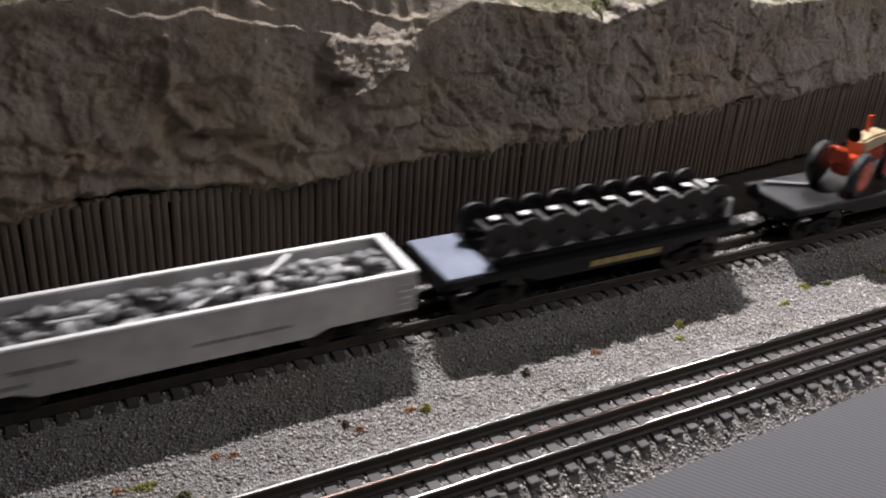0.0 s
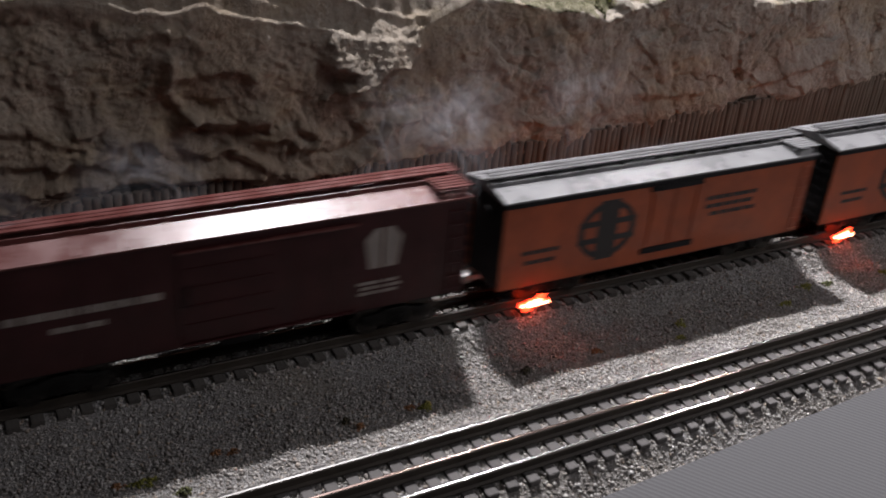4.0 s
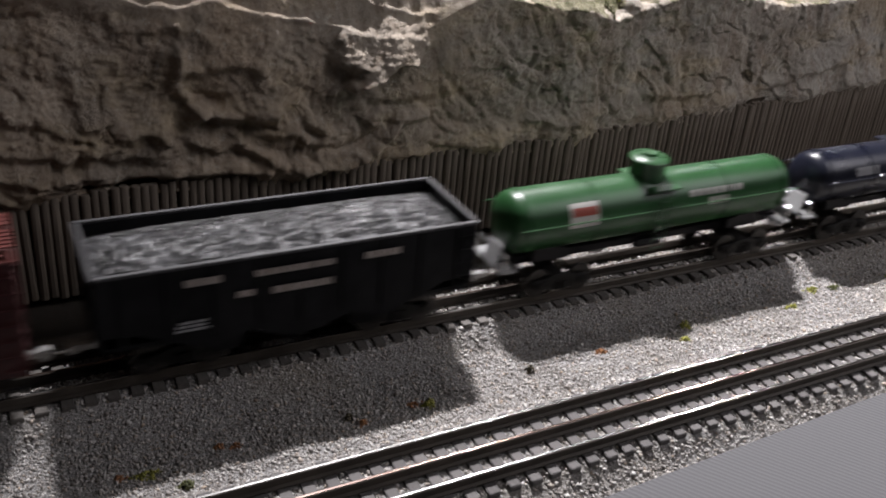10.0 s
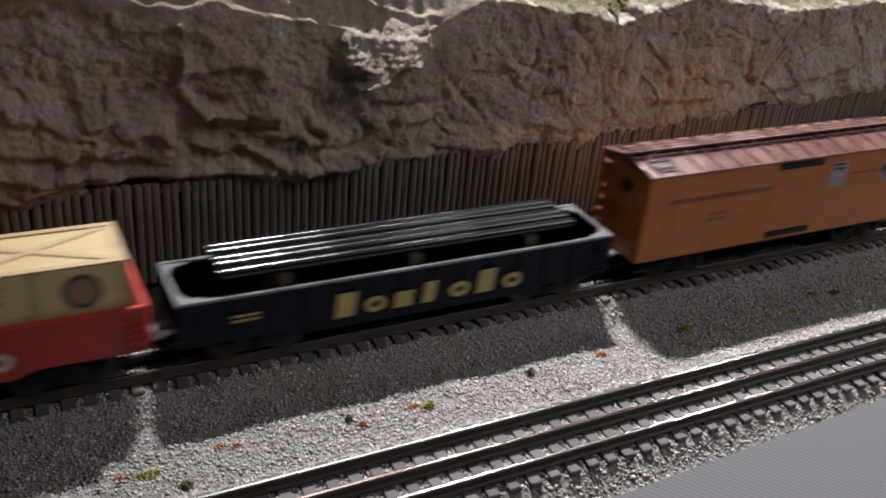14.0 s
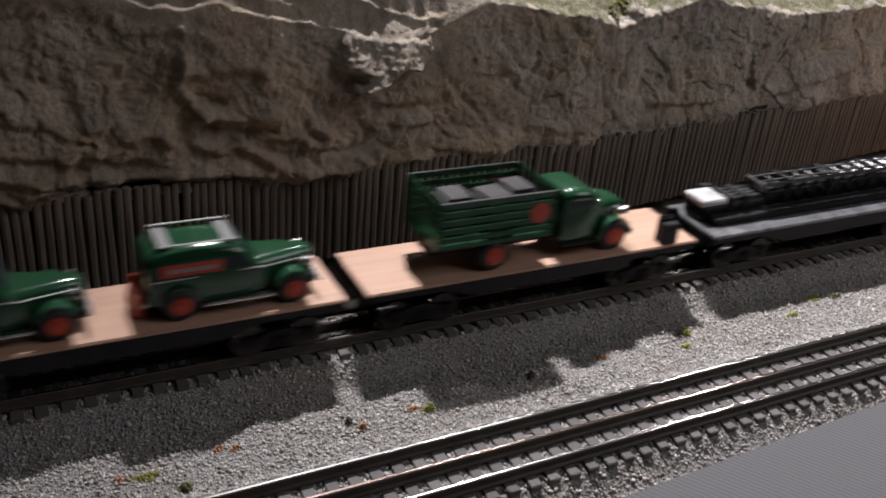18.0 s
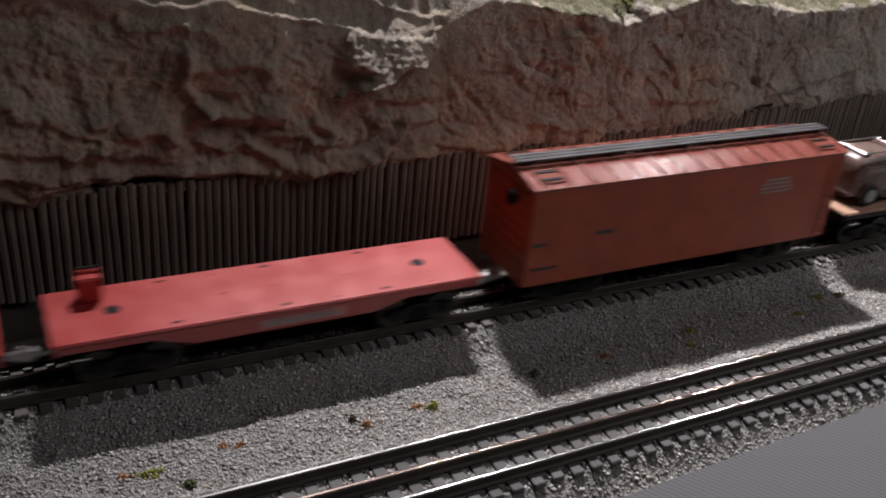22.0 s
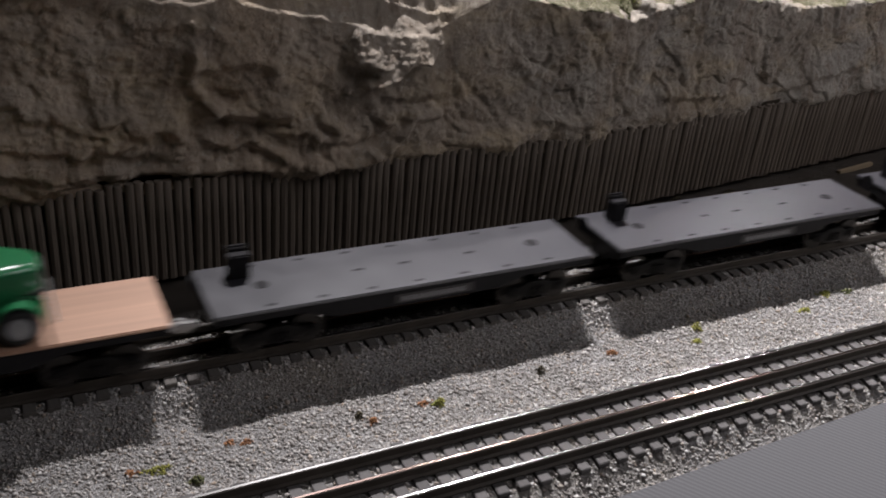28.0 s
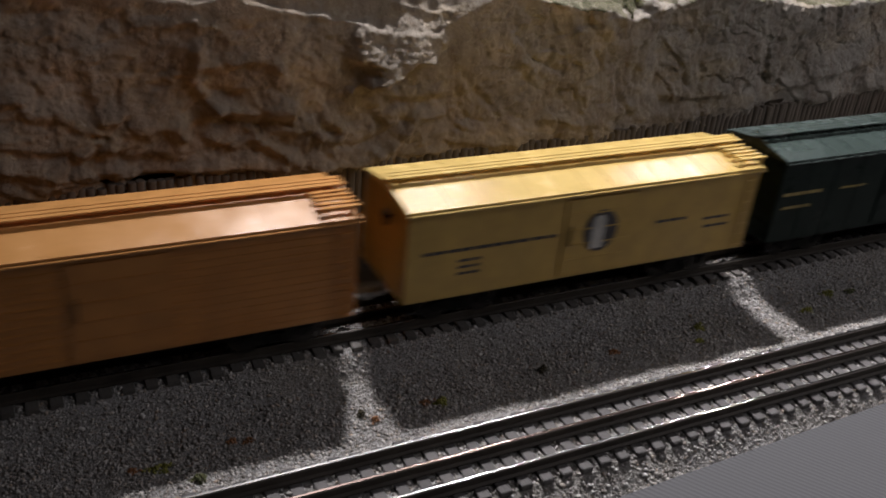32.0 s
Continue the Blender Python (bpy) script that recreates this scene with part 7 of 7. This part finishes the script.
# crane boom on the black flatcar
BOOM_BLACK = paint("boom_gloss_black", (0.006, 0.006, 0.007), 0.22, 0.2)
boom = tagged(new("crane_boom"), "black lattice crane boom lying on the flatcar", "crane boom")
for y in (-0.0095, 0.0095):
    for z in (0.004, 0.0225):
        bm = B()
        rod(bm, (-0.066, y, z), (0.086, y, z), 0.0015, seg=6)
        part("chord", bm, BOOM_BLACK, boom)
    for k in range(11):
        x = -0.066 + 0.0138 * k
        part("lattice_bar", rod(B(), (x, y, 0.004), (x + 0.0138, y, 0.0225), 0.0009, seg=5), BOOM_BLACK, boom)
        part("lattice_bar", rod(B(), (x + 0.0138, y, 0.004), (x, y, 0.0225), 0.0009, seg=5), BOOM_BLACK, boom)
for k in range(12):
    x = -0.066 + 0.0138 * k
    part("cross_bar", rod(B(), (x, -0.0095, 0.0225), (x, 0.0095, 0.0225), 0.0009, seg=5), BOOM_BLACK, boom)
part("boom_core", box(B(), -0.062, 0.082, -0.0085, 0.0085, 0.003, 0.0175, 0.002), BLACK, boom)
# Bright metal rods stand in for the highlight lines along the boom top.
for y in (-0.0045, 0.0045):
    part("highlight_rod", rod(B(), (-0.066, y, 0.0238), (0.086, y, 0.0238), 0.0006, seg=6), CHROME, boom)
part("boom_foot", box(B(), -0.122, -0.064, -0.0105, 0.0105, 0.0, 0.0145, 0.0015), BOOM_BLACK, boom)
# Low black box stands in for the boom's shadow on the deck.
part("boom_shadow_box", box(B(), -0.116, 0.094, -0.0195, 0.0115, 0.0, 0.0052, 0.0006), BLACK, boom)
part("foot_plate", box(B(), -0.1235, -0.1010, -0.0112, 0.0112, 0.0120, 0.0166, 0.0008), paint("bare_steel_plate", (0.5, 0.5, 0.5), 0.32, 0.2), boom, "bare steel plate on the boom foot")
for y in (-0.0075, -0.0025, 0.0025, 0.0075):
    part("foot_rib", rod(B(), (-0.120, y, 0.0150), (-0.069, y, 0.0150), 0.0011, seg=8), CHROME, boom, "bright metal rod on the boom foot")
for x in (-0.097, -0.083):
    part("foot_strap", box(B(), x - 0.003, x + 0.003, -0.0110, 0.0110, 0.0, 0.0168, 0.0006), BLACK, boom)
for x in (-0.040, 0.005, 0.050):
    part("boom_strap", box(B(), x - 0.0025, x + 0.0025, -0.0102, 0.0102, 0.0, 0.0246, 0.0006), BLACK, boom)
bm = B()
lathe(bm, [(-0.010, 0.003), (-0.010, 0.0085), (-0.0075, 0.0085), (-0.0075, 0.006), (0.0075, 0.006), (0.0075, 0.0085), (0.010, 0.0085), (0.010, 0.003)], "y", (0.101, 0, 0.0125), 20)
part("sheave", bm, paint("pale_sheave", (0.6, 0.6, 0.6), 0.35, 0.15), boom, smooth=True)
rolling(boom, -3.5613, pose(0, 0.006, 0.0313))
lamp_post = new("hitch_post", mesh("hitch_post", box(B(), -0.005, 0.005, -0.003, 0.003, 0, 0.017, 0.0006), BLACK))
rolling(tagged(lamp_post, "black hitch post on the flatcar deck", "hitch post"), -3.5613, pose(-0.100, 0.0205, 0.0313))

# ---------------------------------------------------------------- smoke from the hot axle boxes
SMOKE = smoke_material()
WISPS = []


def wisp(seed, length, wide, curl, start, t0, drift, car_c, rise, tilt):
    """A thin curling veil of smoke, rigid. It rides in the reefer until t0, then hangs and rises."""
    rr = random.Random(seed)
    n, m = 26, 7
    ph, ph2 = rr.uniform(0, 6), rr.uniform(0, 6)
    V = []
    for i in range(n):
        k = i / (n - 1)
        w = wide * (0.25 + 0.9 * math.sin(math.pi * (0.08 + 0.84 * k))) * (0.8 + 0.3 * math.sin(7 * k + ph))
        cx = curl * math.sin(3.6 * k + ph) * k
        for j in range(m):
            u = j / (m - 1) - 0.5
            V.append((cx + u * w, 0.009 * math.sin(5 * k + ph2) * k + 0.25 * w * math.sin(3 * u + 4 * k), k * length))
    ob = sheet("smoke_wisp", V, grid_faces(n, m), SMOKE)
    uv = ob.data.uv_layers.new(name="veil")
    for loop in ob.data.loops:
        i, j = divmod(loop.vertex_index, m)
        uv.data[loop.index].uv = (j / (m - 1), i / (n - 1))
    tagged(ob, "thin pale wisp of rising smoke", "smoke", "smoke wisps over the train")
    WISPS.append((ob, start, t0, drift, car_c, rise, tilt))


for k, (length, wide, curl, off, t0, drift, rise, tilt) in enumerate([
        (0.095, 0.026, 0.008, 0.000, 2.7, -0.004, 0.030, -4), (0.080, 0.036, 0.008, -0.008, 2.9, -0.012, 0.030, -30), (0.085, 0.036, 0.008, -0.012, 3.05, -0.014, 0.026, -55), (0.085, 0.036, 0.008, -0.02, 3.2, -0.01, 0.026, -70),
        (0.10, 0.036, 0.008, -0.01, 3.4, -0.006, 0.022, -40), (0.12, 0.036, 0.008, 0.0, 3.65, -0.006, 0.02, 20), (0.13, 0.036, 0.008, 0.0, 3.9, -0.006, 0.02, 8), (0.13, 0.036, 0.008, 0.0, 4.1, -0.008, 0.022, -28),
        (0.14, 0.034, 0.008, 0.0, 4.3, -0.008, 0.022, -8), (0.13, 0.036, 0.008, 0.0, 4.5, -0.006, 0.022, 35), (0.14, 0.036, 0.008, 0.0, 4.65, -0.006, 0.022, -25), (0.13, 0.036, 0.008, 0.01, 4.8, -0.006, 0.022, 12),
        (0.12, 0.036, 0.008, 0.0, 4.95, -0.006, 0.024, 60), (0.13, 0.030, 0.008, 0.0, 5.05, -0.004, 0.03, -5), (0.14, 0.036, 0.008, 0.0, 5.2, -0.004, 0.022, 30), (0.14, 0.036, 0.008, 0.0, 5.35, -0.004, 0.02, -18), (0.14, 0.036, 0.008, 0.0, 5.5, -0.004, 0.02, 10)]):
    wisp(500 + k, length * 1.1, wide * 1.9, curl, off, t0, drift, -0.4856, rise, tilt)


def motions():
    """All that moves: the train and its loads, the glowing boxes that light up, the smoke."""
    for ob, c, local in ROLLING:
        walk(ob, [(t, on_track(c + run(t)) @ local) for t in range(33)])
    for lamp, x in HOTBOXES:
        shut, lit = pose(x, 0.0, 0.028), pose(x, -0.0262, -0.0045)
        walk(lamp, [(0, shut), (2.15, shut), (2.3, lit), (32, lit)])
    for ob, off, t0, drift, c, rise, tilt in WISPS:
        rows = [(t, on_track(c + run(t) - 0.08, 0.045) @ pose(0, 0, 0, 0, 90, 0)) for t in np.arange(0, t0 - 0.3, 0.5)]
        s = c + run(t0) - 0.138 + off
        for t in np.arange(t0, t0 + 5.0, 0.5):
            rows.append((float(t), on_track(s + drift * (t - t0), 0.030 + rise * (t - t0) + 0.024 * (t - t0) ** 2) @ pose(0, 0.01 * (t - t0), 0, 0, tilt, 6 * (t - t0))))
        for t in (t0 + 7, t0 + 10, 32):
            rows.append((float(t), on_track(s + drift * 6 + 0.004 * (t - t0), 0.46 + 0.06 * (t - t0 - 5)) @ pose(0, 0.06, 0, 0, tilt, 36)))
        walk(ob, rows)


motions()
